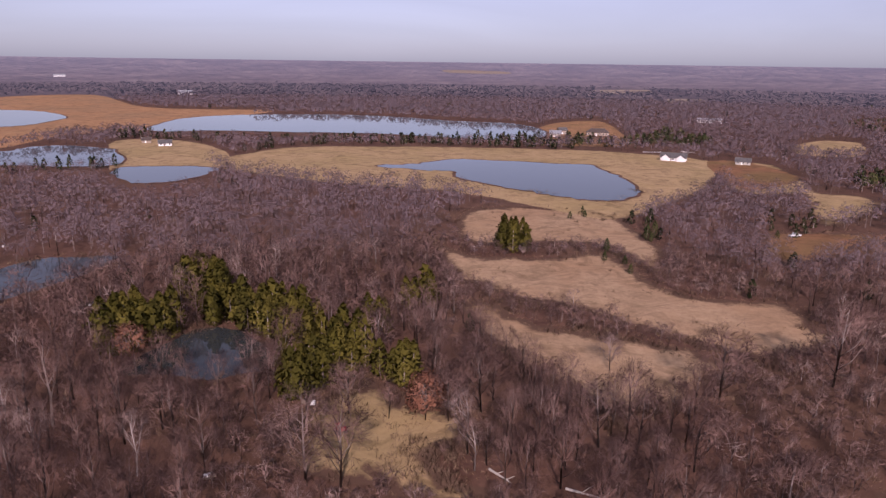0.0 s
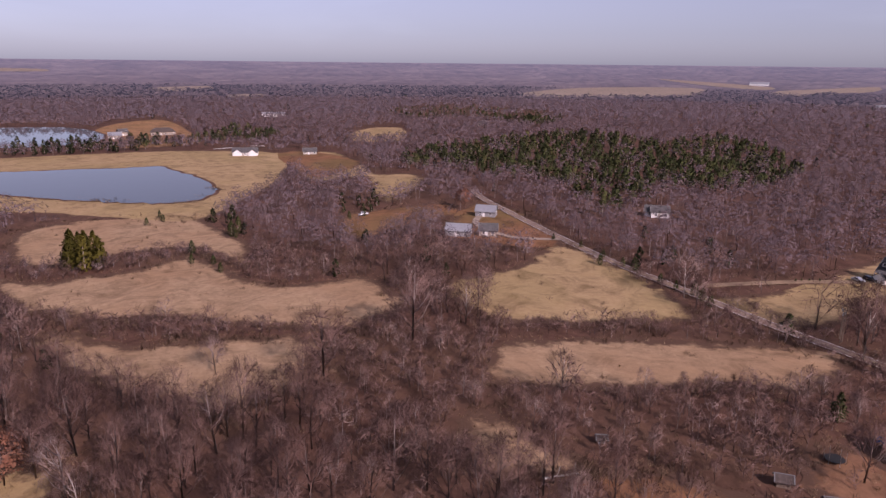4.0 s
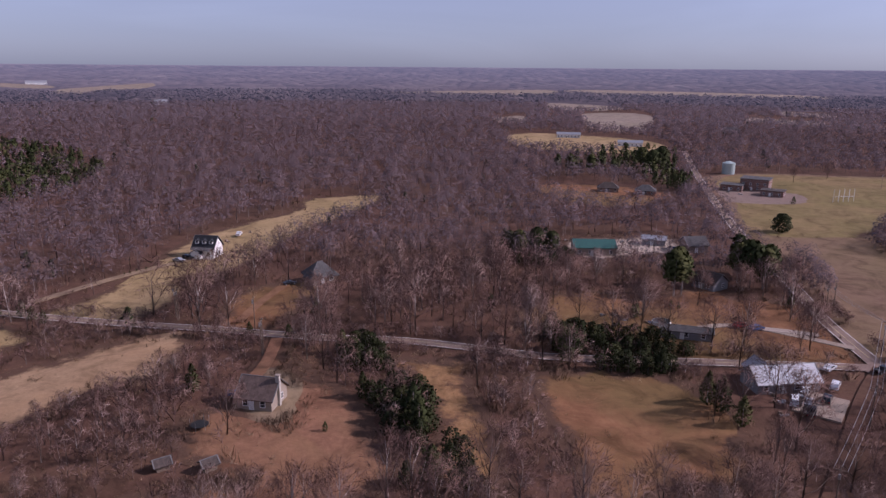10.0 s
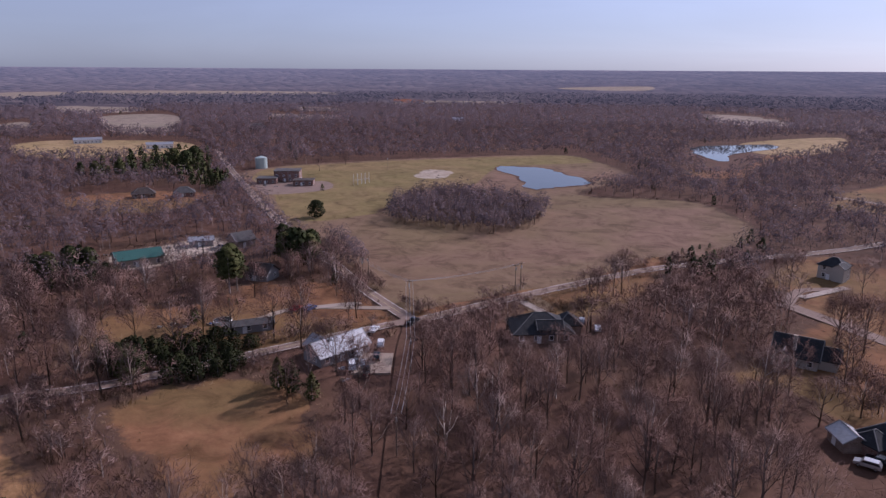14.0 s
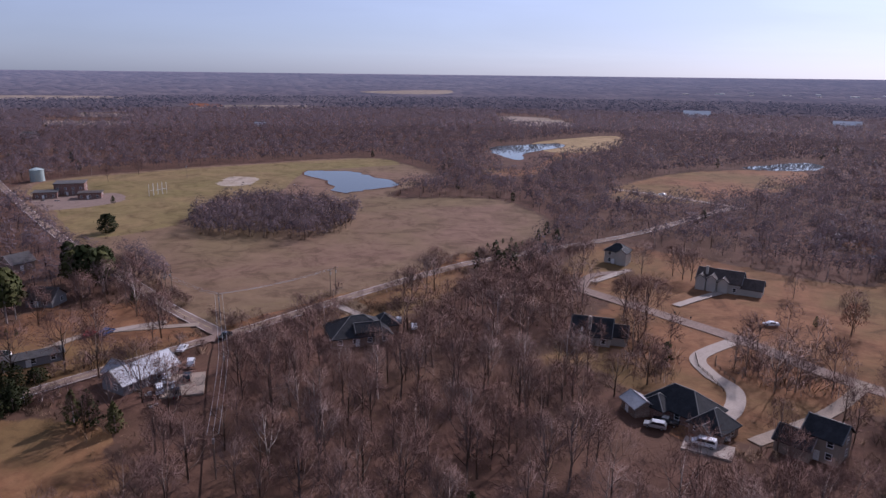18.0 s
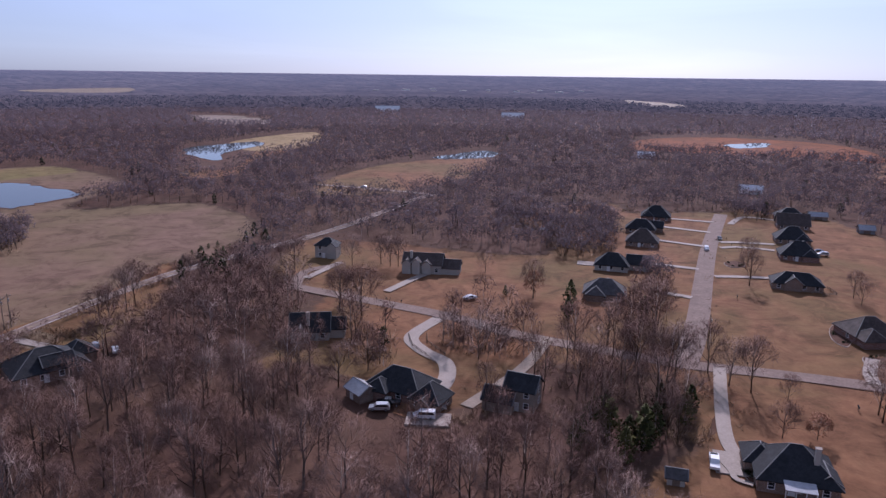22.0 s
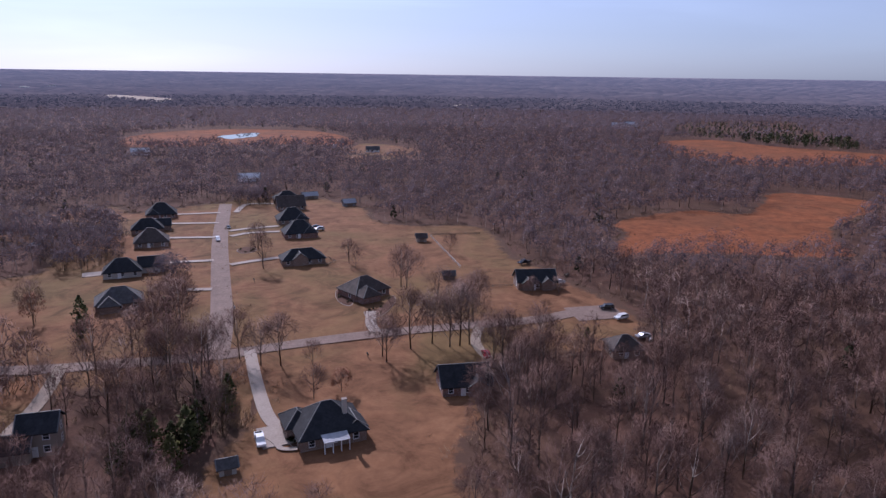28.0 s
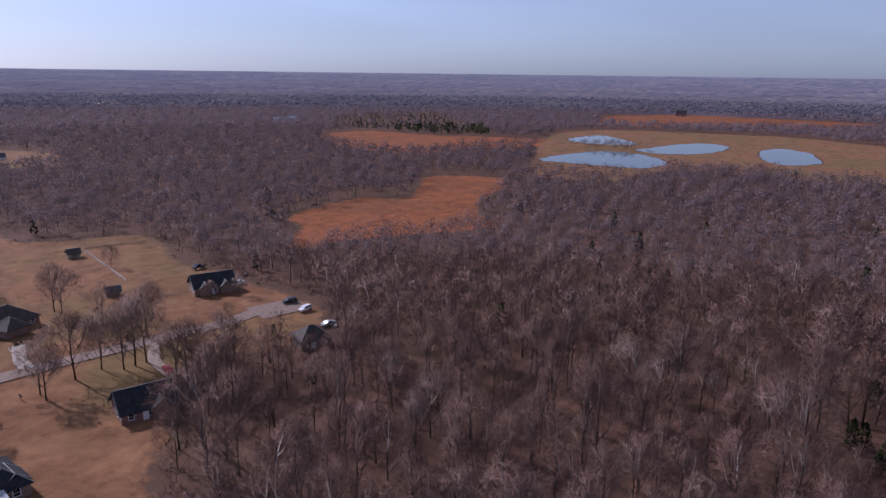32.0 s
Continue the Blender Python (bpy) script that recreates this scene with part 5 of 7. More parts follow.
# the north: farmhouse on the dam, quarry and far roofs
house(147, 584, 160, 20, 9, 3.2, "roof_grey", "white", "white farmhouse with grey roof above the pond", style='gable', wings=((-6, 4, 6, 6, 3.2, 'gable', True), (6, 2.5, 6, 6, 3.2, 'gable', True)))
house(293, 993, 164, 32, 10, 4.5, "roof_metal", "white", "long white metal building among trees", style='gable', rise=2)
house(197, 568, 161, 11, 7, 3, "roof_grey", "cream", "small cream house on a grass rise", style='gable')
house(113, 785, 177, 24, 10, 4, "roof_brown", "tan", "low quarry office with brown roof")
house(65, 762, 175, 12, 8, 4, "roof_metal", "cream", "pale quarry shed on bare ground", style='gable')
house(75, 792, -166, 9, 8, 4.5, "roof_grey", "tan", "pale stone-crushing shed at the quarry", style='gable')
house(-294, 608, -154, 11, 7, 3, "roof_grey", "white", "small white house on grassy knoll", style='gable')
house(-321, 627, -153, 8, 6, 3, "roof_brown", "tan", "small brown shed on knoll", style='gable', windows=False)
house(-684, 1531, -156, 30, 12, 5, "roof_metal", "white", "far white metal building beyond the marsh", style='gable')
house(-1650, 2606, -148, 40, 15, 6, "roof_metal", "white", "far pale sheds by farm fields", style='gable')
house(272, 252, 133, 10, 7, 3, "roof_grey", "white", "white house among bare woods", style='gable')
house(490, 750, 147, 14, 8, 3.5, "roof_grey", "cream", "house in a far clearing")
house(1337, 721, 118, 24, 12, 6, "roof_metal", "white", "far white barn in trees", style='gable')
house(2442, 1795, 126, 70, 20, 8, "roof_metal", "white", "long pale sheds far off in fields", style='gable')

# the far east and south
house(807, -48, 87, 26, 10, 4, "roof_metal", "white", "long white poultry house in far field", style='gable', rise=2)
house(726, -105, 82, 24, 10, 4, "roof_metal", "white", "long pale farm shed in far field", style='gable', rise=2)
house(902, -250, 75, 22, 10, 4, "roof_grey", "cream", "low far house among bare trees")
house(899, -549, 59, 16, 9, 4, "roof_metal", "white", "far white house in trees", style='gable')
house(46, -703, 4, 16, 8, 3.5, "white", "white", "far white building by the fields", style='gable')
house(-37, -512, -4, 14, 8, 3, "white", "white", "pale-roofed house in far trees", style='gable')
house(613, -1349, 24, 50, 20, 6, "white", "white", "far white sheds in woods", style='gable')
house(319, -1248, 14, 40, 16, 6, "white", "white", "far white roofs in woods", style='gable')
house(1281, -3026, 23, 39, 8, 5, "cream", "white", "far industrial plant with white roofs", rise=1)
house(1376, -2906, 31, 26, 6, 4, "cream", "cream", "far industrial plant with white roofs", rise=1)
house(1211, -3186, 18, 30, 7, 5, "cream", "white", "far industrial plant with white roofs", rise=1)
house(1018, -3060, 18, 32, 8, 5, "cream", "white", "far pale roofs of factory", rise=1)
house(1113, -2940, 26, 21, 6, 4, "cream", "cream", "far pale roofs of factory", rise=1)
house(948, -3220, 13, 24, 7, 5, "cream", "white", "far pale roofs of factory", rise=1)
house(788, -3133, 14, 32, 8, 5, "cream", "white", "far pale flat warehouse roof", rise=1)
house(883, -3013, 22, 21, 6, 4, "cream", "cream", "far pale flat warehouse roof", rise=1)
house(718, -3293, 9, 24, 7, 5, "cream", "white", "far pale flat warehouse roof", rise=1)
house(601, -3171, 11, 36, 8, 5, "cream", "white", "long pale warehouse row far away", rise=1)
house(696, -3051, 19, 24, 6, 4, "cream", "cream", "long pale warehouse row far away", rise=1)
house(531, -3331, 6, 28, 7, 5, "cream", "white", "long pale warehouse row far away", rise=1)
house(-169, -681, -14, 13, 8, 3, "roof_grey", "white", "white house on far lawn", style='gable')
house(-36, -513, -4, 14, 8, 3, "roof_metal", "white", "pale roof among far trees", style='gable')
house(-630, -948, -34, 22, 9, 4, "roof_metal", "white", "far white farm buildings in woods", style='gable')
house(-1346, -626, -65, 20, 12, 7, "roof_black", "brickred", "far dark farmhouse on the fields", style='gable')
house(-662, -959, -35, 20, 10, 4, "roof_metal", "white", "far white sheds in woods", style='gable')

# garden sheds
shed(-2, -127, 4, 3.2, 2.8, 2.2, "roof_grey", "cream", "small cream garden shed on brown lawn")
shed(-88, -238, -15, 4.2, 3.4, 2.4, "roof_grey", "wood", "wooden garden shed with grey roof")
shed(-97, -300, -10, 4.5, 4, 2.6, "roof_brown", "tan", "tan garden shed by white fence")
shed(-84, -398, 5, 7, 5, 2.6, "roof_metal", "grey", "pale metal storage shed at wood edge")
shed(-66, -428, 5, 9, 5, 2.6, "roof_metal", "tan", "long pale shed behind houses")
shed(113, 58, 137, 2.4, 2.0, 1.8, "roof_brown", "wood", "small weathered storage shed by scrub")
shed(112, 67, 131, 2.4, 2.0, 1.7, "roof_brown", "wood", "small brown garden shed in scrub")
shed(93, 95, 146, 1.5, 1.3, 1.3, "roof_brown", "grey", "small pale shed in brush")

# parked vehicles
car("truck", "car_white", -9, -136, 92, "white pickup truck on concrete drive")
car("suv", "car_white", -8, -327, 95, "white suv on the street")
car("sedan", "car_black", -14, -352, 95, "dark car on the street")
car("van", "car_white", 52, -133, 15, "white van in front of garage")
car("suv", "car_silver", 63, -133, 20, "silver suv beside house")
car("truck", "car_black", 62, -136, 15, "black pickup beside house")
car("sedan", "car_silver", 51, -138, 25, "silver car by garage")
car("sedan", "car_red", -72, -164, 80, "red car on drive by black roof")
car("suv", "car_black", -126, -189, -15, "black suv at cul-de-sac")
car("suv", "car_white", -125, -179, 10, "white suv at cul-de-sac")
car("sedan", "car_silver", -122, -163, 0, "silver car behind grey house")
car("sedan", "car_white", -125, -220, 0, "white car beside twin-gabled house")
car("truck", "car_black", -125, -249, 10, "dark truck behind house")
car("sedan", "car_black", -55, -342, 10, "dark car behind row house")
car("suv", "car_silver", -56, -336, 10, "silver suv behind row house")
car("van", "car_white", 88, -369, 5, "white camper van by far lawn")
car("van", "car_silver", 92, -370, 5, "silver camper van by far lawn")
car("sedan", "car_white", 68, -339, 0, "white car on far brown lawn")
car("suv", "car_white", 90, -251, 30, "white suv beside gabled house")
car("van", "car_white", 89, -256, 10, "white van beside gabled house")
car("sedan", "car_white", 69, -219, 40, "white utility cart on lawn")
car("sedan", "car_white", 177, -80, -45, "white car near the crossing")
car("suv", "car_white", 166, -77, -30, "white suv on gravel")
car("suv", "car_black", 158, -72, -30, "dark suv in crowded yard")
car("truck", "car_white", 161, -68, -30, "white pickup in crowded yard")
car("van", "car_white", 156, -64, -20, "white van in crowded yard")
car("sedan", "car_silver", 156, -67, -30, "silver car in crowded yard")
car("truck", "car_black", 151, -66, -25, "dark pickup in crowded yard")
car("suv", "car_blue", 204, -70, -60, "blue suv on farm lane")
car("sedan", "car_red", 206, -66, -60, "dark red car on farm lane")
car("sedan", "car_white", 145, -138, -40, "white car beside skylit house")
car("suv", "car_silver", 152, -138, -40, "silver suv beside skylit house")
car("truck", "car_white", 149, -129, -40, "white pickup beside skylit house")
car("truck", "car_blue", 143, 64, -75, "blue pickup beside tan house")
car("suv", "car_black", 255, 132, -100, "black suv before dormer house")
car("sedan", "car_silver", 251, 134, -100, "silver car before dormer house")
car("truck", "car_white", 296, 128, 10, "white truck in hay field")
car("sedan", "car_black", 228, 81, -60, "dark car before stone house")
car("truck", "car_white", 138, 320, 20, "white flatbed by cedars")
car("truck", "car_black", 177, -93, -60, "dark truck with rusty load at the crossing")
car("sedan", "car_white", 211, -425, 0, "white car on back road")
car("sedan", "car_white", 167, -71, -30, "white car beside metal-roofed house")
GROVES = [
    [(318, -152), (365, -189), (356, -235), (312, -244), (278, -220), (262, -186), (288, -165)],
    [(63, -175), (66, -197), (56, -207), (38, -198), (36, -177), (47, -170)],
    [(88, -157), (93, -178), (78, -174), (71, -160), (77, -150)],
    [(24, -176), (17, -205), (3, -212), (1, -193), (3, -176), (-4, -155), (2, -147), (19, -137), (28, -147), (26, -169)],
    [(73, -372), (51, -394), (33, -358), (30, -308), (53, -293)],
    [(242, -87), (293, -111), (259, -111), (222, -96), (209, -85)],
    [(147, -42), (160, -53), (163, -56), (142, -55), (137, -51)],
    [(116, 57), (132, 63), (129, 56), (116, 50)],
    [(236, -33), (271, -43), (267, -51), (231, -46)],
    [(17, -252), (14, -281), (6, -279), (5, -203), (13, -206)],
    [(101, -380), (80, -393), (68, -351), (90, -348)],
    [(-19, -448), (-48, -449), (-45, -414), (-24, -413)],
    [(170, -79), (167, -85), (134, -70), (137, -66)],
    [(12, -176), (3, -193), (1, -176), (4, -158)],
]
CEDAR_LOOPS = [
    [(190, -11), (190, -26), (186, -42), (168, -38), (171, -20), (177, -10)],
    [(295, 9), (312, -1), (296, -17), (271, -20), (270, 2)],
    [(143, 27), (153, 24), (136, 17), (126, 18), (127, 23)],
    [(-83, 193), (-78, 181), (-60, 173), (-48, 178), (-51, 192), (-69, 201)],
    [(-51, 158), (-47, 143), (-35, 144), (-30, 158), (-32, 168), (-45, 168)],
    [(-110, 183), (-98, 158), (-92, 166), (-87, 176), (-93, 190)],
    [(-106, 221), (-99, 202), (-78, 186), (-82, 206), (-100, 225)],
    [(-27, 212), (-25, 202), (-18, 203), (-18, 213)],
    [(-35, 191), (-33, 182), (-28, 183), (-29, 192)],
    [(-27, 159), (-26, 150), (-17, 148), (-19, 158)],
    [(36, 354), (47, 395), (58, 396), (53, 352)],
    [(59, 309), (70, 356), (81, 341), (74, 305)],
    [(4, 280), (6, 298), (15, 298), (14, 277)],
    [(122, 322), (137, 353), (171, 368), (168, 351), (139, 325)],
    [(277, 9), (306, 5), (306, -17), (274, -16), (267, -4)],
    [(19, -131), (21, -143), (7, -159), (2, -154), (2, -135), (11, -130)],
    [(177, -13), (188, -14), (190, -35), (184, -47), (172, -44), (170, -23)],
    [(145, 40), (177, 44), (167, 35), (128, 25), (146, 18), (112, 10), (109, 19), (131, 31)],
    [(188, -208), (211, -243), (194, -281), (166, -240), (163, -195)],
    [(-153, -28), (-178, -32), (-189, -29), (-161, -20)],
]
PINE_LOOPS = [
    [(243, 481), (273, 516), (390, 566), (468, 584), (512, 550), (505, 464), (547, 487), (605, 458), (493, 325), (435, 281), (372, 268), (329, 284), (275, 271), (245, 257), (259, 308), (279, 351), (258, 378), (251, 427), (229, 455)],
    [(451, 951), (567, 1085), (671, 1069), (673, 833), (537, 687), (520, 829), (439, 840)],
    [(541, -24), (613, -58), (660, -103), (626, -129), (535, -112), (462, -109), (437, -83), (512, -78), (514, -33)],
    [(-625, -808), (-767, -945), (-947, -919), (-723, -606), (-647, -560), (-633, -644)],
    [(66, 658), (136, 671), (197, 669), (212, 719), (191, 800), (159, 735)],
]
SHORE_LOOPS = [
    [(-205, 560), (-190, 619), (-145, 646), (-92, 651), (-13, 648), (65, 644), (68, 687), (-14, 691), (-98, 690), (-204, 664)],
    [(-42, 696), (42, 702), (114, 667), (119, 717), (49, 730)],
    [(-336, 451), (-304, 464), (-273, 486), (-265, 470), (-294, 447), (-323, 433)],
    [(-468, -366), (-493, -308), (-523, -233), (-567, -185), (-544, -177), (-489, -225), (-458, -295), (-442, -351)],
    [(-681, -436), (-707, -378), (-737, -332), (-704, -317), (-660, -358), (-640, -408)],
    [(-362, 653), (-242, 646), (-251, 670), (-378, 683)],
]
HEDGE_LOOPS = [
    [(-20, 349), (9, 380), (65, 368), (77, 293), (105, 199), (92, 174), (54, 144), (30, 140), (16, 154), (3, 180), (-13, 222), (-26, 300)],
    [(106, 163), (128, 146), (178, 140), (189, 124), (178, 76), (159, 68), (138, 69), (122, 72), (111, 63), (89, 91), (80, 120)],
    [(194, 3), (223, -5), (247, -38), (230, -90), (191, -94), (172, -82), (173, -61), (183, -38)],
    [(-44, 134), (-29, 122), (-8, 109), (10, 107), (13, 94), (-41, 89), (-51, 120)],
    [(-1, 197), (14, 170), (31, 147), (52, 142), (57, 155), (46, 157), (29, 171), (6, 203)],
    [(114, 191), (117, 152), (133, 133), (154, 130), (162, 141), (142, 151), (119, 160), (122, 197)],
    [(72, 185), (119, 132), (162, 91), (146, 63), (126, 54), (98, 78), (61, 99), (40, 113)],
    [(-33, 279), (-7, 249), (12, 218), (54, 194), (83, 175), (79, 167), (50, 181), (8, 209), (-21, 247)],
    [(179, 51), (185, 39), (156, 24), (128, 10), (111, 4), (105, 22), (131, 31), (157, 44)],
    [(176, 12), (180, -1), (143, -7), (115, -12), (112, -1), (139, 5)],
    [(142, 116), (174, 82), (172, 72), (140, 66), (100, 83), (80, 103), (110, 153)],
    [(171, 3), (168, -5), (128, -10), (108, -14), (113, 5), (142, 8)],
    [(169, -92), (221, -144), (190, -138), (184, -170), (189, -205), (200, -239), (162, -201), (156, -145), (160, -104)],
]
DARK_LOOPS = [
    [(187, -11), (188, -25), (183, -41), (167, -38), (170, -20), (174, -10)],
    [(293, 9), (310, -1), (296, -17), (269, -19), (268, 2)],
    [(199, -9), (195, -28), (186, -46), (175, -43), (176, -25), (183, -8)],
    [(147, 34), (155, 28), (141, 18), (127, 16), (122, 22), (132, 27)],
    [(171, 47), (178, 41), (161, 32), (157, 39)],
    [(120, 15), (128, 11), (117, 6), (110, 5), (109, 11)],
]

# where cedars and pines stand among the bare trees
GROVES = [np.array(smooth_loop(q)) for q in GROVES]
CEDARS = [np.array(smooth_loop(q)) for q in CEDAR_LOOPS]
OLIVE = [q for q in CEDARS if q[:, 0].mean() < 60 and q[:, 1].mean() > 0]
HEDGES = [np.array(smooth_loop(q)) for q in HEDGE_LOOPS]
PINES = [np.array(smooth_loop(q)) for q in PINE_LOOPS]


def within(loops, p):
    k = np.zeros(len(p), bool)
    for q in loops:
        k |= inside(q, p)
    return k


def far_tree(seed, sprays, size, wide=4.2, tall=9.4):
    """A tree far off: a soft rounded crown of fine sprays over a bare stem."""
    r = np.random.default_rng(seed)
    a, t = r.uniform(0, 2 * np.pi, sprays), r.random(sprays)
    rad = wide * np.sqrt(1 - t ** 2) * r.uniform(0.7, 1.1, sprays)
    c = np.c_[np.cos(a) * rad, np.sin(a) * rad, 0.42 * tall + 0.56 * tall * t * r.uniform(0.85, 1.1, sprays)]
    stem = slivers(np.zeros((1, 3)), np.array([[0.2, 0.1, tall * 0.85]]), 0.35, np.array([[0.3, 0.9, 0.1]]))
    radii = np.array([wide, wide, 0.6 * tall])
    heart = np.array([0, 0, 0.32 * tall])
    return rounded(stem, heart, radii), rounded(leaf_cloud(r, c, size, heart), heart, radii, 0.35)


NEAR = [bare_tree(s, 11.5 + s % 4, (0.37, 0.3, 0.42, 0.26)[s % 4], (0.14, 0.2, 0.08, 0.24)[s % 4], 8, 5, 6, 4, 0.046, 4) for s in range(8)]
MIDDLE = [bare_tree(20 + s, 11 + s % 4, (0.38, 0.33, 0.42)[s % 3], (0.12, 0.2, 0.08)[s % 3], 7, 4, 4, 2, 0.105, 3) for s in range(8)]
SCRUB = [bare_tree(35 + s, 5.5 + s % 3, 0.5, 0.05, 6, 3, 3, 1, 0.12, 2) for s in range(5)]
OUTER_NEAR = [far_tree(25 + s, 140, 0.46, 3.8 + 0.5 * (s % 3), 9.5 + 1.2 * (s % 3)) for s in range(6)]
OUTER = [far_tree(30 + s, 66, 0.72, 4.2 + 0.5 * (s % 3), 9.5 + 1.2 * (s % 3)) for s in range(8)]
FAR = [far_tree(40 + s, 28, 1.15, 5.0 + 0.5 * (s % 3), 9 + 1.1 * (s % 3)) for s in range(8)]
FARTHER = [far_tree(50 + s, 13, 2.1, 7.2, 9.5) for s in range(6)]
CEDAR_NEAR = [conifer(60 + s, 8, 0.3, 430, 0.36, 0.03) for s in range(4)]
CEDAR_MID = [conifer(70 + s, 8, 0.3, 70, 0.75, sides=3) for s in range(4)]
PINE_MID = [conifer(80 + s, 13, 0.22, 56, 1.1, 0.25, 1.6, 3) for s in range(4)]
CEDAR_FAR = [conifer(75 + s, 9, 0.3, 20, 1.6, sides=3) for s in range(3)]
CEDAR_HEDGE = [conifer(65 + s, 6, 0.5, 330, 0.36, 0.0, 2.4) for s in range(3)]
BRUSH = [(shrub(90 + s, 1.5, 13, 0.1),) for s in range(4)]
EDGE_TREES = []


def grow(ring, step, wood_kinds, cedar_kinds, seed, label):
    p = scatter(*ring, step, seed)
    p = p[woodland(p)]
    u = np.random.default_rng(seed + 1).random(len(p))
    ced, pin = within(CEDARS, p), within(PINES, p)
    green = (within(OLIVE, p) & (u < 0.93)) | (ced & (u < 0.62)) | (~ced & ~pin & (u < 0.008 + 0.03 * (patchy(p, 160, 5) > 0.8)))
    piney = pin & (u < 0.55 + 0.45 * patchy(p, 70, 12))
    rest = p[~green & ~piney & ((u < 0.9) | (patchy(p, 60, 8) > 0.4))]
    low = within(HEDGES, rest)
    plant_many("hedgerow", wood_kinds, rest[low], (0.26, 0.6), ("bark", "far_spray") if ring[0] > 250 else ("bark", "twig", "spray"), "bushy leafless hedgerow between small fields", "hedgerow", seed + 7) if ring[0] < 550 else None
    rest = rest[~low] if ring[0] < 550 else rest
    if ring[0] < 200:
        near = np.hypot(rest[:, 0], rest[:, 1]) < 128
        EDGE_TREES.extend(rest[near][:230].tolist())
        rest = np.concatenate([rest[~near], rest[near][230:]])
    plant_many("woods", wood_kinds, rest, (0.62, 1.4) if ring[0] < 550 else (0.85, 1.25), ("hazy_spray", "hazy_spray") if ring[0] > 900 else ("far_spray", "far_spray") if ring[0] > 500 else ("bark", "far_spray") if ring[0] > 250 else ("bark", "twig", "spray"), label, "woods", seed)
    olive = within(OLIVE, p)
    plant_many("cedars", cedar_kinds, p[green & olive], (0.95, 1.6), ("bark", "cedar"), "stand of olive-green cedars among bare trees", "cedars", seed + 2)
    plant_many("cedars", cedar_kinds, p[green & ~olive], (0.5, 1.1), ("bark", "dark_cedar"), "scattered dark green cedars in hedgerows", "cedars", seed + 5)
    plant_many("pines", PINE_MID, p[piney], (0.35, 0.6) if ring[0] > 900 else (0.55, 1.0), ("bark", "pine"), "dark green pine plantation", "pines", seed + 3)


grow((95, 180), 7.3, NEAR, CEDAR_NEAR, 100, "dense leafless winter woods, grey-brown twigs and pale trunks")
grow((180, 260), 7.2, MIDDLE, CEDAR_MID, 150, "leafless winter woods, grey-brown rounded crowns")
# crowns from here outwards have haze tinted into their colour
grow((260, 330), 7.6, OUTER_NEAR, CEDAR_MID, 170, "leafless winter woods, soft brown crowns")
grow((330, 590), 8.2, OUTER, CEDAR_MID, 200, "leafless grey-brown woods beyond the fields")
grow((590, 980), 10.0, FAR, CEDAR_MID, 300, "far leafless woods, brown with mauve haze painted in")
grow((980, 1520), 13.5, FARTHER, CEDAR_FAR, 320, "far leafless woods, soft mauve-grey from painted haze")
p = scatter(80, 290, 8.6, 540)
p = p[woodland(p) & ~within(CEDARS + GROVES, p)]
plant_many("saplings", SCRUB, p, (0.45, 1.0), ("bark", "twig", "spray"), "young bare trees and bushes between the trunks", "saplings", 541)
p = scatter(80, 330, 4.4, 550)
p = p[woodland(p) & within(OLIVE, p)]
plant_many("cedars", CEDAR_NEAR, p, (1.0, 1.75), ("bark", "cedar"), "thick olive-green cedar stand", "cedars", 551)
p = scatter(80, 300, 5.2, 545)
p = p[woodland(p) & within(HEDGES, p)]
plant_many("hedgerow", SCRUB, p, (0.5, 1.1), ("bark", "twig", "spray"), "low reddish-brown scrub between small fields", "hedgerow", 546)
DARK = [np.array(smooth_loop(q)) for q in DARK_LOOPS]
p = scatter(80, 420, 3.3, 555)
p = p[within(DARK, p) & clear_of_paving(p, 1.0)]
plant_many("cedars", CEDAR_HEDGE, p, (0.5, 0.95), ("bark", "dark_cedar"), "dense dark evergreen hedge beside the road", "cedars", 556)
p = scatter(260, 480, 4.8, 562)
p = p[woodland(p) & within(GROVES, p)]
plant_many("thicket", OUTER, p, (0.55, 0.95), ("bark", "far_spray"), "bare island grove in the wide field", "thicket", 563)
p = scatter(100, 260, 4.0, 566)
p = p[within(GROVES[1:3], p) & clear_of_paving(p, 1.0)]
plant_many("thicket", SCRUB, p, (0.5, 1.0), ("bark", "twig", "spray"), "low dense brush thicket on brown lawn", "thicket", 567)
p = scatter(80, 480, 6.0, 570)
p = p[woodland(p) & within(GROVES, p)]
plant_many("underbrush", BRUSH, p, (1.2, 2.4), ("brush",), "tall brown brush inside the groves", "underbrush", 571)
verge = []
for line, width in PAVED[:3]:
    d = np.gradient(line, axis=0)
    d /= np.linalg.norm(d, axis=1)[:, None] + 1e-9
    side = np.stack([-d[:, 1], d[:, 0]], 1)
    for k in (-1, 1):
        for t in np.arange(0, 1, 0.2):
            verge.append(line[:-1] + (line[1:] - line[:-1]) * t + side[:-1] * k * (width / 2 + 3.2))
p = np.concatenate(verge) + np.random.default_rng(62).normal(0, 0.9, (sum(len(q) for q in verge), 2))
p = p[(patchy(p, 26, 63) > 0.42) & clear_of_paving(p, 1.2) & (np.hypot(p[:, 0], p[:, 1]) < 320)]
for x, y, r in BUILT:
    p = p[np.hypot(p[:, 0] - x, p[:, 1] - y) > r]
plant_many("roadside_scrub", SCRUB, p, (0.25, 0.8), ("bark", "twig", "spray"), "scrubby bare bushes along the road verge", "scrub", 621)
SHORE = [np.array(smooth_loop(q)) for q in SHORE_LOOPS]
p = scatter(400, 900, 6.5, 580)
p = p[within(SHORE, p) & ~within(WATER, p)]
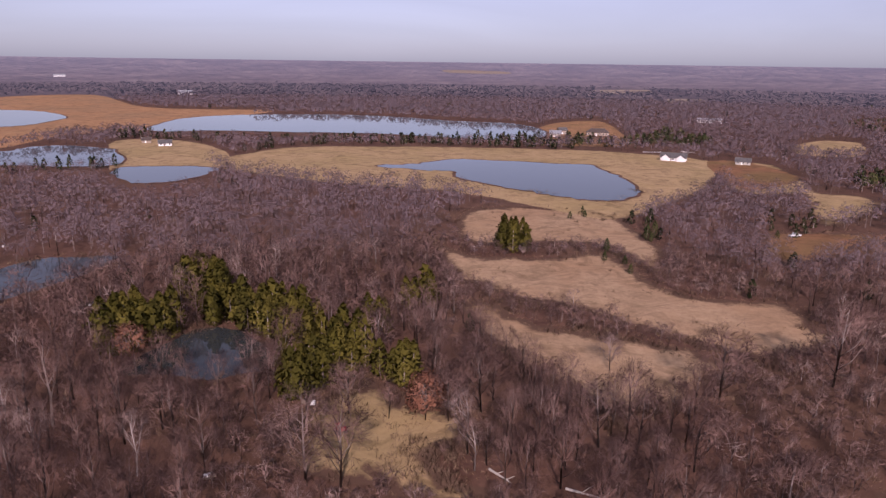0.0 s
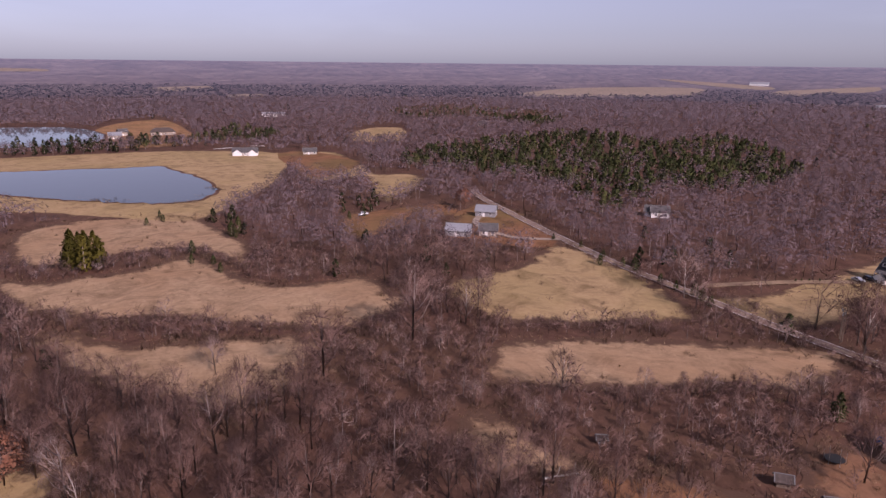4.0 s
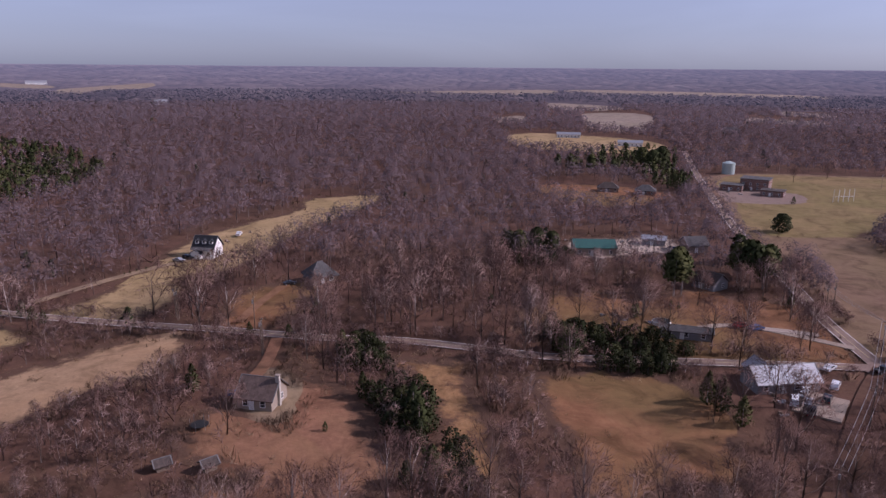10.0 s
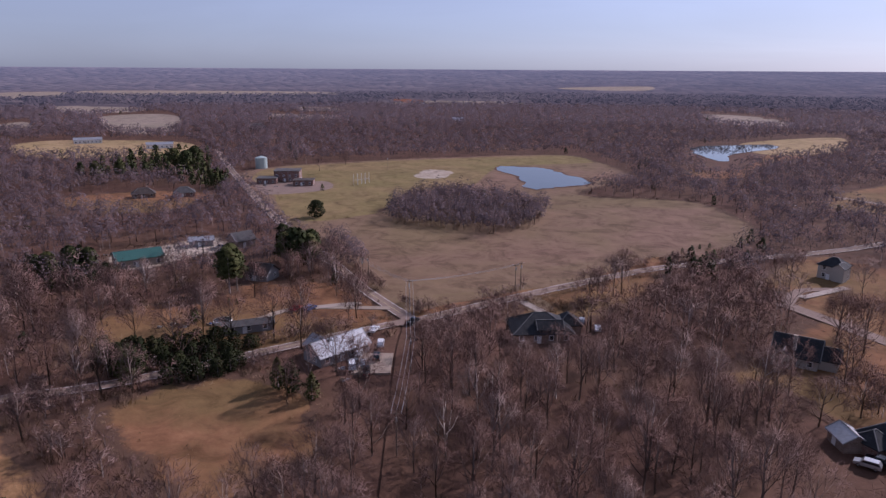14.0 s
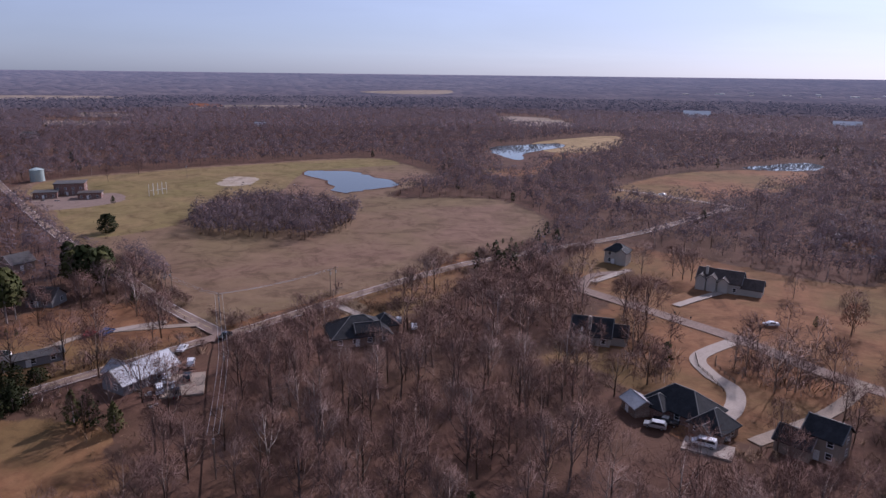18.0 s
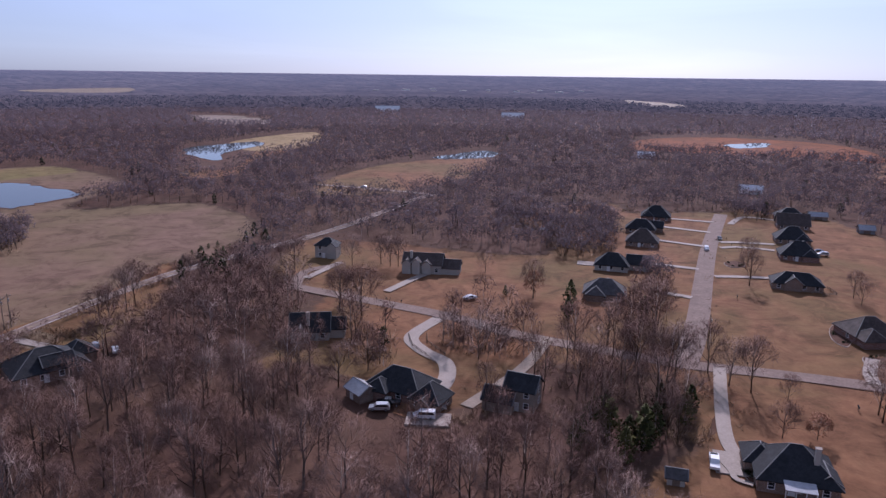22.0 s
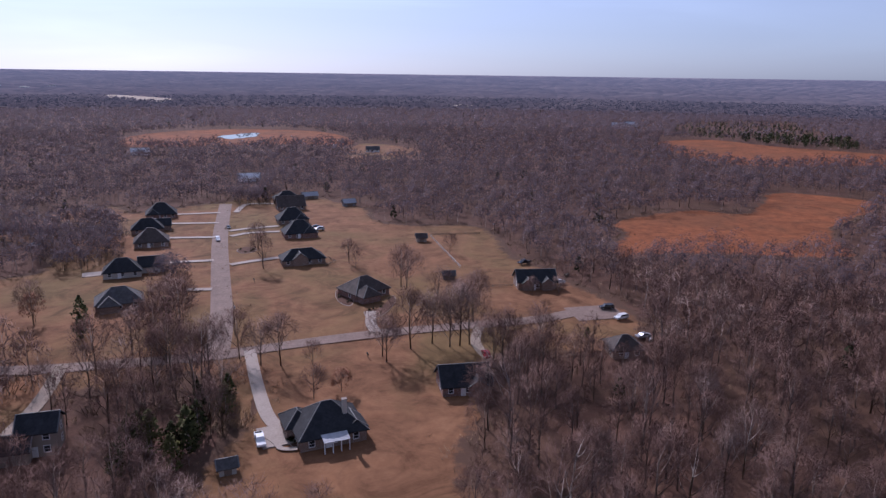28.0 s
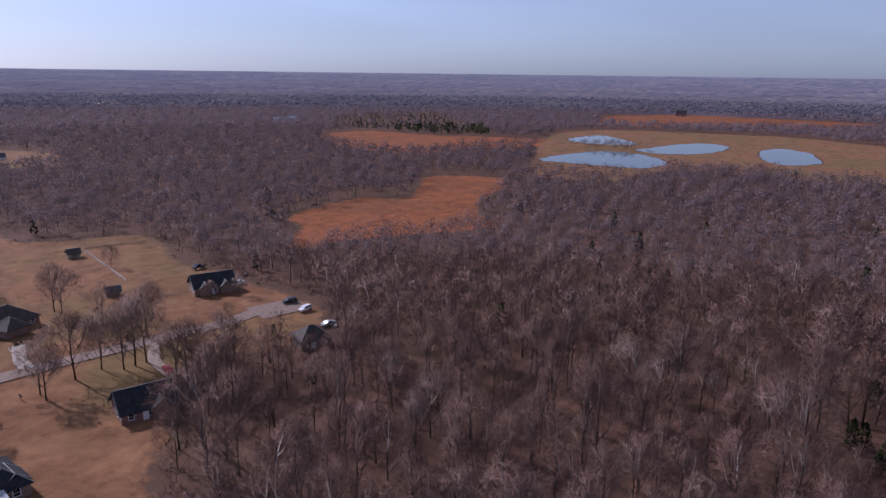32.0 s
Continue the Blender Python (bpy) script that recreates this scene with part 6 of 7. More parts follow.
p = p[(p[:, 1] > 0) | (np.random.default_rng(59).random(len(p)) < 0.4)]
pick = (np.random.default_rng(58).random(len(p)) < 0.3) & (p[:, 1] > 0)
plant_many("shore_trees", OUTER, p[~pick], (0.55, 0.9), ("bark", "far_spray"), "row of low bare trees along the water", "trees", 581)
plant_many("cedars", CEDAR_MID, p[pick], (0.8, 1.3), ("bark", "dark_cedar"), "row of small dark cedars along the water", "cedars", 582)
p = scatter(90, 300, 5.6, 600)
p = p[woodland(p) & (patchy(p, 40, 9) > 0.35)]
plant_many("underbrush", BRUSH, p, (0.6, 1.5), ("brush",), "low brown underbrush and dead grass between trunks", "underbrush", 601)


def canopy_clump(seed, radius, h, sprays=8):
    """A low rounded clump of far tree tops."""
    r = np.random.default_rng(seed)
    c = np.c_[r.normal(0, radius * 0.5, (sprays, 2)), h * r.uniform(0.45, 1.0, sprays)]
    low = np.array([0, 0, -radius])
    return rounded(leaf_cloud(r, c, radius * 0.3, low), low, np.ones(3) * radius, 0.6)


def hazy_clump(seed, radius, h):
    """A low rounded swell of tree tops near the horizon."""
    r = np.random.default_rng(seed)
    a = np.arange(6) * np.pi / 3 + r.uniform(-0.3, 0.3, 6)
    rim = np.c_[np.cos(a), np.sin(a), np.zeros(6)] * [[radius, radius, 0]] * r.uniform(0.7, 1.2, (6, 1))
    v = np.vstack([rim, [[r.normal(0, radius * 0.2), r.normal(0, radius * 0.2), h]]])
    return rounded((v, np.array([(i, (i + 1) % 6, 6) for i in range(6)])), np.array([0, 0, -radius]), np.ones(3) * radius)


# these far clumps share the backdrop's painted haze glow
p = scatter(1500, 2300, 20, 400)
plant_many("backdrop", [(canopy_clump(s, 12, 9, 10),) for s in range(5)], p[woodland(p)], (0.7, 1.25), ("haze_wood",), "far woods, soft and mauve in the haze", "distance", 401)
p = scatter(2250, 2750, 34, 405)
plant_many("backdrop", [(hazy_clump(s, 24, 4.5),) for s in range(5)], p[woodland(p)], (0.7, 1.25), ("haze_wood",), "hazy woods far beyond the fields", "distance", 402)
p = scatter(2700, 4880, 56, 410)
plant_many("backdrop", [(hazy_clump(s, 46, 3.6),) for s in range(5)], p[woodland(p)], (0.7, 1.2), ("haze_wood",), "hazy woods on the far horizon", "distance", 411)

# the scrubby rims of fields and ponds
rims = []
for loop in OPEN + WATER:
    if np.hypot(*loop.T).min() < 420:
        nxt = np.roll(loop, -1, axis=0)
        q = np.concatenate([loop + (nxt - loop) * k for k in np.arange(0, 1, 0.125)])
        rims.append(q)
p = np.concatenate(rims)
p = p[np.hypot(p[:, 0], p[:, 1]) < 450]
p = p + np.random.default_rng(5).normal(0, 3.4, p.shape)
p = p[clear_of_paving(p, 1.5)]
for x, y, r in BUILT:
    p = p[np.hypot(p[:, 0] - x, p[:, 1] - y) > r]
lush = patchy(p, 35, 19)
plant_many("underbrush", BRUSH, p[lush > 0.55], (0.4, 1.3), ("brush",), "tangled brown scrub along the field edges", "underbrush", 651)
plant_many("tall_grass", BRUSH, p[lush <= 0.55], (0.25, 0.6), ("straw",), "pale dead grass along the field edges", "grass", 652)

# shrubs strewn over the rough meadows
rough_land = [q for q in OPEN if 100 < np.hypot(*q.mean(0)) < 330 and q[:, 1].mean() > 20]
p = scatter(95, 380, 5.5, 660)
p = p[within(rough_land, p) & clear_of_paving(p, 2.0) & (patchy(p, 30, 23) > 0.62)]
for x, y, r in BUILT:
    p = p[np.hypot(p[:, 0] - x, p[:, 1] - y) > r]
plant_many("tall_grass", BRUSH, p, (0.3, 0.9), ("straw",), "tufts of pale dead grass in meadows", "grass", 661)
plant_many("underbrush", BRUSH, p[::5], (0.5, 1.4), ("brush",), "scattered brown shrubs in meadows", "underbrush", 662)

# stalks and clods on the two rough fields by the east road
rough = [q for q in OPEN if 105 < q[:, 0].mean() < 175 and -60 < q[:, 1].mean() < 30]
p = scatter(95, 200, 1.9, 670)
p = p[within(rough, p) & ~woodland(p) & clear_of_paving(p, 2.0) & (patchy(p, 18, 29) > 0.3)]
for x, y, r in BUILT:
    p = p[np.hypot(p[:, 0] - x, p[:, 1] - y) > r]
plant_many("stubble", BRUSH, p, (0.1, 0.26), ("straw",), "broken straw-coloured stalks on rough field", "stubble", 671)

# how near each spot of a field lies to the edge of the woods
for ob, loop in SHEETS:
    nxt = np.roll(loop, -1, axis=0)
    edge = np.concatenate([loop + (nxt - loop) * k for k in (0, 0.33, 0.67)])
    out = np.concatenate([nxt - loop] * 3)
    out = np.stack([out[:, 1], -out[:, 0]], 1) / (np.linalg.norm(out, axis=1)[:, None] + 1e-9) * 4
    wild = (woodland(edge + out) & ~inside(loop, edge + out)) | (woodland(edge - out) & ~inside(loop, edge - out))
    edge = edge[wild]
    co = np.zeros(len(ob.data.vertices) * 3, np.float32)
    ob.data.vertices.foreach_get("co", co)
    co = co.reshape(-1, 3)[:, :2]
    verge = np.zeros(len(co))
    if len(edge):
        for i in range(0, len(co), 2000):
            q = co[i:i + 2000]
            d = np.min(np.hypot(q[:, None, 0] - edge[None, :, 0], q[:, None, 1] - edge[None, :, 1]), axis=1)
            verge[i:i + 2000] = np.clip(1 - d / 9.0, 0, 1)
    at = ob.data.attributes.new("verge", "FLOAT", "POINT")
    at.data.foreach_set("value", verge.astype(np.float32))

# ---- single trees on lawns and along the roads ----
def lawn_tree(x, y, size, label="bare leafless tree standing on brown lawn"):
    k = len(LAWN)
    LAWN.append((x, y))
    tree_thing("bare_tree", YARD[k % len(YARD)], ("bark", "twig", "spray"), x, y, size, 47 * k % 360, label, group="lawn trees")


LAWN = []
YARD = [bare_tree(300 + s, 12, (0.36, 0.42, 0.3)[s % 3], (0.16, 0.12, 0.24)[s % 3], 10, 6, 7, 2, 0.055, 5) for s in range(5)]
lawn_tree(108, -198, 1.25)
lawn_tree(102, -201, 1.12)
lawn_tree(49, -229, 1.19)
lawn_tree(13, -196, 1.38)
lawn_tree(7, -210, 1.5)
lawn_tree(0, -175, 1.25)
lawn_tree(-13, -177, 1.12)
lawn_tree(-18, -175, 1.25)
lawn_tree(-26, -173, 0.62)
lawn_tree(-23, -153, 0.75)
lawn_tree(-54, -176, 1.56)
lawn_tree(-45, -173, 1.19)
lawn_tree(-45, -169, 1.12)
lawn_tree(-61, -178, 1.38)
lawn_tree(-65, -174, 1.5)
lawn_tree(-68, -174, 1.62)
lawn_tree(-71, -174, 1.56)
lawn_tree(-88, -208, 1.0)
lawn_tree(-73, -155, 1.38)
lawn_tree(-71, -157, 1.25)
lawn_tree(-68, -234, 1.38)
lawn_tree(-69, -230, 1.25)
lawn_tree(-57, -272, 0.88)
lawn_tree(-58, -264, 0.75)
lawn_tree(-102, -275, 0.75)
lawn_tree(-8, -183, 1.25)
lawn_tree(-119, -209, 0.62)
lawn_tree(-109, -210, 0.62)
lawn_tree(27, -184, 1.38)
lawn_tree(9, -174, 1.38)
lawn_tree(19, -191, 1.25)
lawn_tree(74, -255, 0.75)
lawn_tree(-23, -274, 1.25)
lawn_tree(-24, -303, 1.12)
lawn_tree(4, -176, 1.12)
lawn_tree(-75, -145, 1.25)
lawn_tree(-74, -211, 1.12)
lawn_tree(-79, -191, 1.38)
lawn_tree(105, -192, 1.25)
lawn_tree(96, -190, 1.5)
lawn_tree(99, -148, 1.0)
lawn_tree(113, -165, 0.88)
lawn_tree(144, -228, 1.25)
lawn_tree(117, -250, 1.12)
lawn_tree(112, -248, 1.12)
lawn_tree(109, -249, 1.12)
lawn_tree(127, -244, 1.12)
lawn_tree(153, -233, 0.75)
lawn_tree(231, -16, 1.25)
lawn_tree(222, -11, 1.12)
lawn_tree(246, -27, 1.12)
lawn_tree(249, -37, 1.25)
lawn_tree(225, -58, 1.12)
lawn_tree(233, -73, 1.12)
lawn_tree(191, -42, 1.25)
lawn_tree(195, -35, 1.38)
lawn_tree(194, -27, 1.25)
lawn_tree(202, -18, 1.12)
lawn_tree(200, -85, 1.0)
lawn_tree(214, -83, 1.12)
lawn_tree(175, -57, 1.25)
lawn_tree(189, -77, 0.75)
lawn_tree(168, -170, 1.38)
lawn_tree(167, -165, 1.25)
lawn_tree(168, -155, 1.0)
lawn_tree(167, -158, 1.0)
lawn_tree(159, -115, 1.12)
lawn_tree(191, -3, 1.38)
lawn_tree(209, -38, 1.25)
lawn_tree(187, -53, 1.38)
lawn_tree(192, -63, 1.25)
lawn_tree(243, -85, 1.12)
lawn_tree(248, -94, 1.12)
lawn_tree(190, -80, 1.25)
lawn_tree(154, -59, 1.38)
lawn_tree(135, -57, 1.5)
lawn_tree(527, -216, 1.12)
lawn_tree(504, -185, 1.0)
lawn_tree(126, 60, 1.12)
lawn_tree(236, 97, 1.25)
lawn_tree(184, 57, 1.5)
lawn_tree(198, 99, 1.5)
lawn_tree(187, -3, 1.38)
lawn_tree(194, 99, 1.25)
lawn_tree(187, 86, 1.25)
lawn_tree(271, 100, 1.0)
lawn_tree(274, 88, 1.12)
lawn_tree(59, 112, 0.88)
lawn_tree(84, 162, 1.88)
lawn_tree(114, 175, 1.25)
lawn_tree(31, 166, 0.88)
lawn_tree(54, 152, 1.62)
lawn_tree(-21, 136, 0.75)
lawn_tree(-8, 136, 1.12)
lawn_tree(-30, 137, 1.12)
lawn_tree(-26, 110, 1.5)
lawn_tree(-33, 112, 1.5)


def small_evergreen(x, y, size, label="dark green evergreen on brown lawn"):
    k = len(LAWN)
    LAWN.append((x, y))
    tree_thing("evergreen_tree", CEDAR_NEAR[k % 4], ("bark", "pine"), x, y, size, 31 * k % 360, label, group="lawn evergreens")


def rust_tree(x, y, size, label="oak still holding rust-brown leaves"):
    k = len(LAWN)
    LAWN.append((x, y))
    tree_thing("oak_tree", RUST[k % 2], ("bark", "rust_leaf"), x, y, size, 67 * k % 360, label, group="leafy oaks")


RUST = [leafy_oak(700 + s, 11, 1500) for s in range(2)]
TALL_PINE = [conifer(720 + s, 15, 0.27, 800, 0.6, 0.34, 2.2) for s in range(3)]
small_evergreen(47, 361, 0.5)
small_evergreen(39, 346, 0.5)
small_evergreen(47, 351, 0.5)
small_evergreen(70, 304, 0.5)
small_evergreen(45, 270, 0.5)
small_evergreen(52, 265, 0.5)
small_evergreen(52, 253, 0.5)
small_evergreen(129, 317, 0.5)
small_evergreen(138, 319, 0.5)
small_evergreen(146, 328, 0.5)
small_evergreen(9, 283, 0.5)
small_evergreen(59, -229, 0.45)
small_evergreen(34, -213, 0.95)
small_evergreen(-106, -168, 0.45)
small_evergreen(130, 40, 0.3)
small_evergreen(226, -87, 0.6)
small_evergreen(210, -35, 0.6)
small_evergreen(223, -49, 0.3)
small_evergreen(221, -51, 0.3)
small_evergreen(455, -98, 1.4)
small_evergreen(468, -97, 1.3)
small_evergreen(418, -155, 0.6)
small_evergreen(211, -36, 0.6)
small_evergreen(131, 20, 1.15)
small_evergreen(114, 15, 1.0)
small_evergreen(171, 47, 0.9)
small_evergreen(178, -229, 0.8)
small_evergreen(189, 183, 0.7)
small_evergreen(183, 195, 0.6)
small_evergreen(185, 151, 0.7)
small_evergreen(69, 307, 0.9)
small_evergreen(48, 285, 0.7)
small_evergreen(73, 311, 1.0)
small_evergreen(-4, -158, 0.9)
small_evergreen(136, 22, 1.2)
small_evergreen(179, -12, 1.1)
small_evergreen(231, 145, 0.18)
small_evergreen(233, 144, 0.18)
small_evergreen(236, 143, 0.18)
small_evergreen(239, 141, 0.18)
small_evergreen(16, -140, 1.10, "dark evergreen among bare saplings")
small_evergreen(12, -139, 1.20, "dark evergreen among bare saplings")
small_evergreen(5, -138, 1.25, "dark evergreen among bare saplings")
small_evergreen(3, -144, 1.00, "dark evergreen among bare saplings")
small_evergreen(8, -131, 1.00, "dark evergreen among bare saplings")
small_evergreen(18, -132, 0.90, "dark evergreen among bare saplings")
small_evergreen(-3, -152, 1.00, "dark evergreen among bare saplings")
small_evergreen(36, -228, 1.05, "dark evergreen among bare saplings")
small_evergreen(14, -148, 0.90, "dark evergreen among bare saplings")
small_evergreen(194, 219, 0.40, "low dark evergreen bush beside the road")
small_evergreen(192, 203, 0.45, "low dark evergreen bush beside the road")
small_evergreen(189, 189, 0.50, "low dark evergreen bush beside the road")
small_evergreen(188, 180, 0.40, "low dark evergreen bush beside the road")
small_evergreen(186, 167, 0.50, "low dark evergreen bush beside the road")
small_evergreen(185, 159, 0.45, "low dark evergreen bush beside the road")
small_evergreen(183, 146, 0.60, "low dark evergreen bush beside the road")
small_evergreen(181, 141, 0.55, "low dark evergreen bush beside the road")
small_evergreen(181, 77, 0.50, "low dark evergreen bush beside the road")
small_evergreen(180, 65, 0.55, "low dark evergreen bush beside the road")
small_evergreen(192, 235, 0.40, "low dark evergreen bush beside the road")
small_evergreen(195, -225, 0.3, "small dark conifer at the field edge")
small_evergreen(197, -233, 0.3, "small dark conifer at the field edge")
small_evergreen(198, -240, 0.3, "small dark conifer at the field edge")
small_evergreen(198, -245, 0.3, "small dark conifer at the field edge")
small_evergreen(197, -250, 0.3, "small dark conifer at the field edge")
small_evergreen(189, -248, 0.3, "small dark conifer at the field edge")
small_evergreen(184, -248, 0.3, "small dark conifer at the field edge")
small_evergreen(188, -230, 0.3, "small dark conifer at the field edge")
small_evergreen(154, -44, 1.00, "dark evergreen in the hedge by the field")
small_evergreen(150, -46, 1.10, "dark evergreen in the hedge by the field")
small_evergreen(144, -49, 0.90, "dark evergreen in the hedge by the field")
small_evergreen(178, -12, 0.90, "dark evergreen in the hedge by the field")
small_evergreen(178, -15, 1.00, "dark evergreen in the hedge by the field")
rust_tree(-13, 136, 1.0)
rust_tree(-90, 159, 0.9)
rust_tree(-30, -155, 0.55)
rust_tree(49, -232, 0.8)
rust_tree(13, -197, 0.6)
rust_tree(193, 312, 1.0)
rust_tree(-13, 137, 0.9)
tree_thing("pine_tree", TALL_PINE[0], ("bark", "pine"), 248, -56, 0.95, 231, "tall dark green pine beside farm buildings", group="tall pines")
tree_thing("pine_tree", TALL_PINE[1], ("bark", "pine"), 247, -54, 0.8, 284, "tall dark green pine beside farm buildings", group="tall pines")
tree_thing("pine_tree", TALL_PINE[2], ("bark", "pine"), 266, -85, 0.9, 337, "tall dark green pine beside farm buildings", group="tall pines")
tree_thing("pine_tree", TALL_PINE[0], ("bark", "pine"), 247, -85, 1.0, 30, "tall dark green pine beside farm buildings", group="tall pines")
tree_thing("pine_tree", TALL_PINE[1], ("bark", "pine"), 260, -86, 0.85, 83, "tall dark green pine beside farm buildings", group="tall pines")
tree_thing("pine_tree", TALL_PINE[2], ("bark", "pine"), 281, -86, 0.8, 136, "tall dark green pine beside farm buildings", group="tall pines")
tree_thing("pine_tree", TALL_PINE[0], ("bark", "pine"), 545, -88, 1.2, 189, "tall dark green pine beside farm buildings", group="tall pines")
tree_thing("pine_tree", TALL_PINE[1], ("bark", "pine"), 540, -102, 1.3, 242, "tall dark green pine beside farm buildings", group="tall pines")
tree_thing("pine_tree", TALL_PINE[2], ("bark", "pine"), 527, -93, 1.2, 295, "tall dark green pine beside farm buildings", group="tall pines")
tree_thing("pine_tree", TALL_PINE[0], ("bark", "pine"), 514, -33, 1.0, 348, "tall dark green pine beside farm buildings", group="tall pines")
tree_thing("pine_tree", TALL_PINE[1], ("bark", "pine"), 516, -48, 1.0, 41, "tall dark green pine beside farm buildings", group="tall pines")
tree_thing("pine_tree", TALL_PINE[0], ("bark", "pine"), 234, -52, 1.10, 0, "tall dark green pine among the roadside lots", group="tall pines")
tree_thing("pine_tree", TALL_PINE[1], ("bark", "pine"), 236, -55, 0.95, 53, "tall dark green pine among the roadside lots", group="tall pines")
tree_thing("pine_tree", TALL_PINE[2], ("bark", "pine"), 253, -78, 1.00, 106, "tall dark green pine among the roadside lots", group="tall pines")
tree_thing("pine_tree", TALL_PINE[0], ("bark", "pine"), 248, -81, 1.15, 159, "tall dark green pine among the roadside lots", group="tall pines")
tree_thing("pine_tree", TALL_PINE[1], ("bark", "pine"), 249, -87, 1.05, 212, "tall dark green pine among the roadside lots", group="tall pines")
tree_thing("pine_tree", TALL_PINE[2], ("bark", "pine"), 274, 5, 0.80, 265, "tall dark green pine among the roadside lots", group="tall pines")
tree_thing("pine_tree", TALL_PINE[0], ("bark", "pine"), 272, 1, 0.85, 318, "tall dark green pine among the roadside lots", group="tall pines")
tree_thing("pine_tree", TALL_PINE[1], ("bark", "pine"), 275, -6, 0.90, 11, "tall dark green pine among the roadside lots", group="tall pines")
tree_thing("pine_tree", TALL_PINE[2], ("bark", "pine"), 276, -12, 0.80, 64, "tall dark green pine among the roadside lots", group="tall pines")
SYCAMORE = [bare_tree(760 + s, 13, 0.33, 0.15, 11, 4, 3, 2, 0.1, 5) for s in range(2)]
tree_thing("sycamore_tree", SYCAMORE[0], ("pale_bark", "twig", "twig"), 176, -2, 1.00, 0, "sycamore with bone-white bare limbs", group="white sycamores")
tree_thing("sycamore_tree", SYCAMORE[1], ("pale_bark", "twig", "twig"), -28, 165, 1.25, 77, "sycamore with bone-white bare limbs", group="white sycamores")
tree_thing("sycamore_tree", SYCAMORE[0], ("pale_bark", "twig", "twig"), 104, 166, 1.10, 154, "sycamore with bone-white bare limbs", group="white sycamores")
tree_thing("sycamore_tree", SYCAMORE[1], ("pale_bark", "twig", "twig"), 103, 201, 1.00, 231, "sycamore with bone-white bare limbs", group="white sycamores")
tree_thing("sycamore_tree", SYCAMORE[0], ("pale_bark", "twig", "twig"), 98, 114, 1.00, 308, "sycamore with bone-white bare limbs", group="white sycamores")
tree_thing("sycamore_tree", SYCAMORE[1], ("pale_bark", "twig", "twig"), 183, 93, 1.20, 25, "sycamore with bone-white bare limbs", group="white sycamores")
tree_thing("sycamore_tree", SYCAMORE[0], ("pale_bark", "twig", "twig"), 226, 93, 0.90, 102, "sycamore with bone-white bare limbs", group="white sycamores")
tree_thing("sycamore_tree", SYCAMORE[1], ("pale_bark", "twig", "twig"), -49, 153, 1.00, 179, "sycamore with bone-white bare limbs", group="white sycamores")
tree_thing("sycamore_tree", SYCAMORE[0], ("pale_bark", "twig", "twig"), -138, -273, 0.80, 256, "sycamore with bone-white bare limbs", group="white sycamores")
tree_thing("sycamore_tree", SYCAMORE[1], ("pale_bark", "twig", "twig"), -260, -73, 1.10, 333, "sycamore with bone-white bare limbs", group="white sycamores")
tree_thing("sycamore_tree", SYCAMORE[0], ("pale_bark", "twig", "twig"), 115, -80, 1.00, 50, "sycamore with bone-white bare limbs", group="white sycamores")
ROUND_CEDAR = conifer(740, 9, 0.52, 1500, 0.42, 0.02, 2.2)
tree_thing("evergreen_tree", ROUND_CEDAR, ("bark", "dark_cedar"), 342, -123, 1.0, 0, "broad dark evergreen standing alone in field")

for k, (x, y) in enumerate(EDGE_TREES):
    tree_thing("bare_tree", NEAR[k % 8], ("bark", "twig", "spray"), x, y, 0.82 + 0.45 * ((k * 37) % 100) / 100, 71 * k % 360, "leafless grey-brown tree in dense winter woods", group="trees of the near woods")

# ---- driveways, pads and small outdoor things ----
field("sand", [(437, -260), (430, -253), (428, -245), (431, -238), (438, -234), (447, -236), (454, -243), (457, -252), (453, -259), (446, -263)])
ribbon("driveway", [(-11, -282), (-19, -285), (-32, -288)], 3.2, MAT["concrete"], 0.460, "pale concrete driveway across brown lawn", "driveway")
ribbon("driveway", [(-14, -334), (-23, -339), (-37, -338)], 3.2, MAT["concrete"], 0.464, "pale concrete driveway across brown lawn", "driveway")
ribbon("driveway", [(-14, -346), (-23, -349), (-38, -351)], 3.2, MAT["concrete"], 0.468, "pale concrete driveway across brown lawn", "driveway")
ribbon("driveway", [(17, -293), (-5, -291)], 3.2, MAT["concrete"], 0.472, "pale concrete driveway across brown lawn", "driveway")
ribbon("driveway", [(15, -339), (-7, -334)], 3.2, MAT["concrete"], 0.476, "pale concrete driveway across brown lawn", "driveway")
ribbon("driveway", [(14, -372), (-10, -367)], 3.2, MAT["concrete"], 0.480, "pale concrete driveway across brown lawn", "driveway")
ribbon("driveway", [(11, -396), (-12, -395)], 3.2, MAT["concrete"], 0.484, "pale concrete driveway across brown lawn", "driveway")
ribbon("driveway", [(6, -252), (-3, -250)], 3.2, MAT["concrete"], 0.488, "pale concrete driveway across brown lawn", "driveway")
ribbon("driveway", [(-20, -393), (-28, -417), (-45, -414)], 3.2, MAT["concrete"], 0.492, "pale concrete driveway across brown lawn", "driveway")
ribbon("driveway", [(182, -135), (173, -134), (166, -134)], 3.2, MAT["concrete"], 0.496, "pale concrete driveway across brown lawn", "driveway")
ribbon("driveway", [(202, -87), (204, -79), (206, -68)], 3.2, MAT["concrete"], 0.500, "pale concrete driveway across brown lawn", "driveway")
ribbon("driveway", [(99, -216), (96, -235), (92, -251)], 3.2, MAT["concrete"], 0.504, "pale concrete driveway across brown lawn", "driveway")
ribbon("driveway", [(134, -220), (133, -245)], 3.2, MAT["concrete"], 0.508, "pale concrete driveway across brown lawn", "driveway")
ribbon("driveway", [(189, 84), (210, 84), (230, 82)], 3.2, MAT["dirt"], 0.512, "tan dirt drive across brown lawn", "driveway")


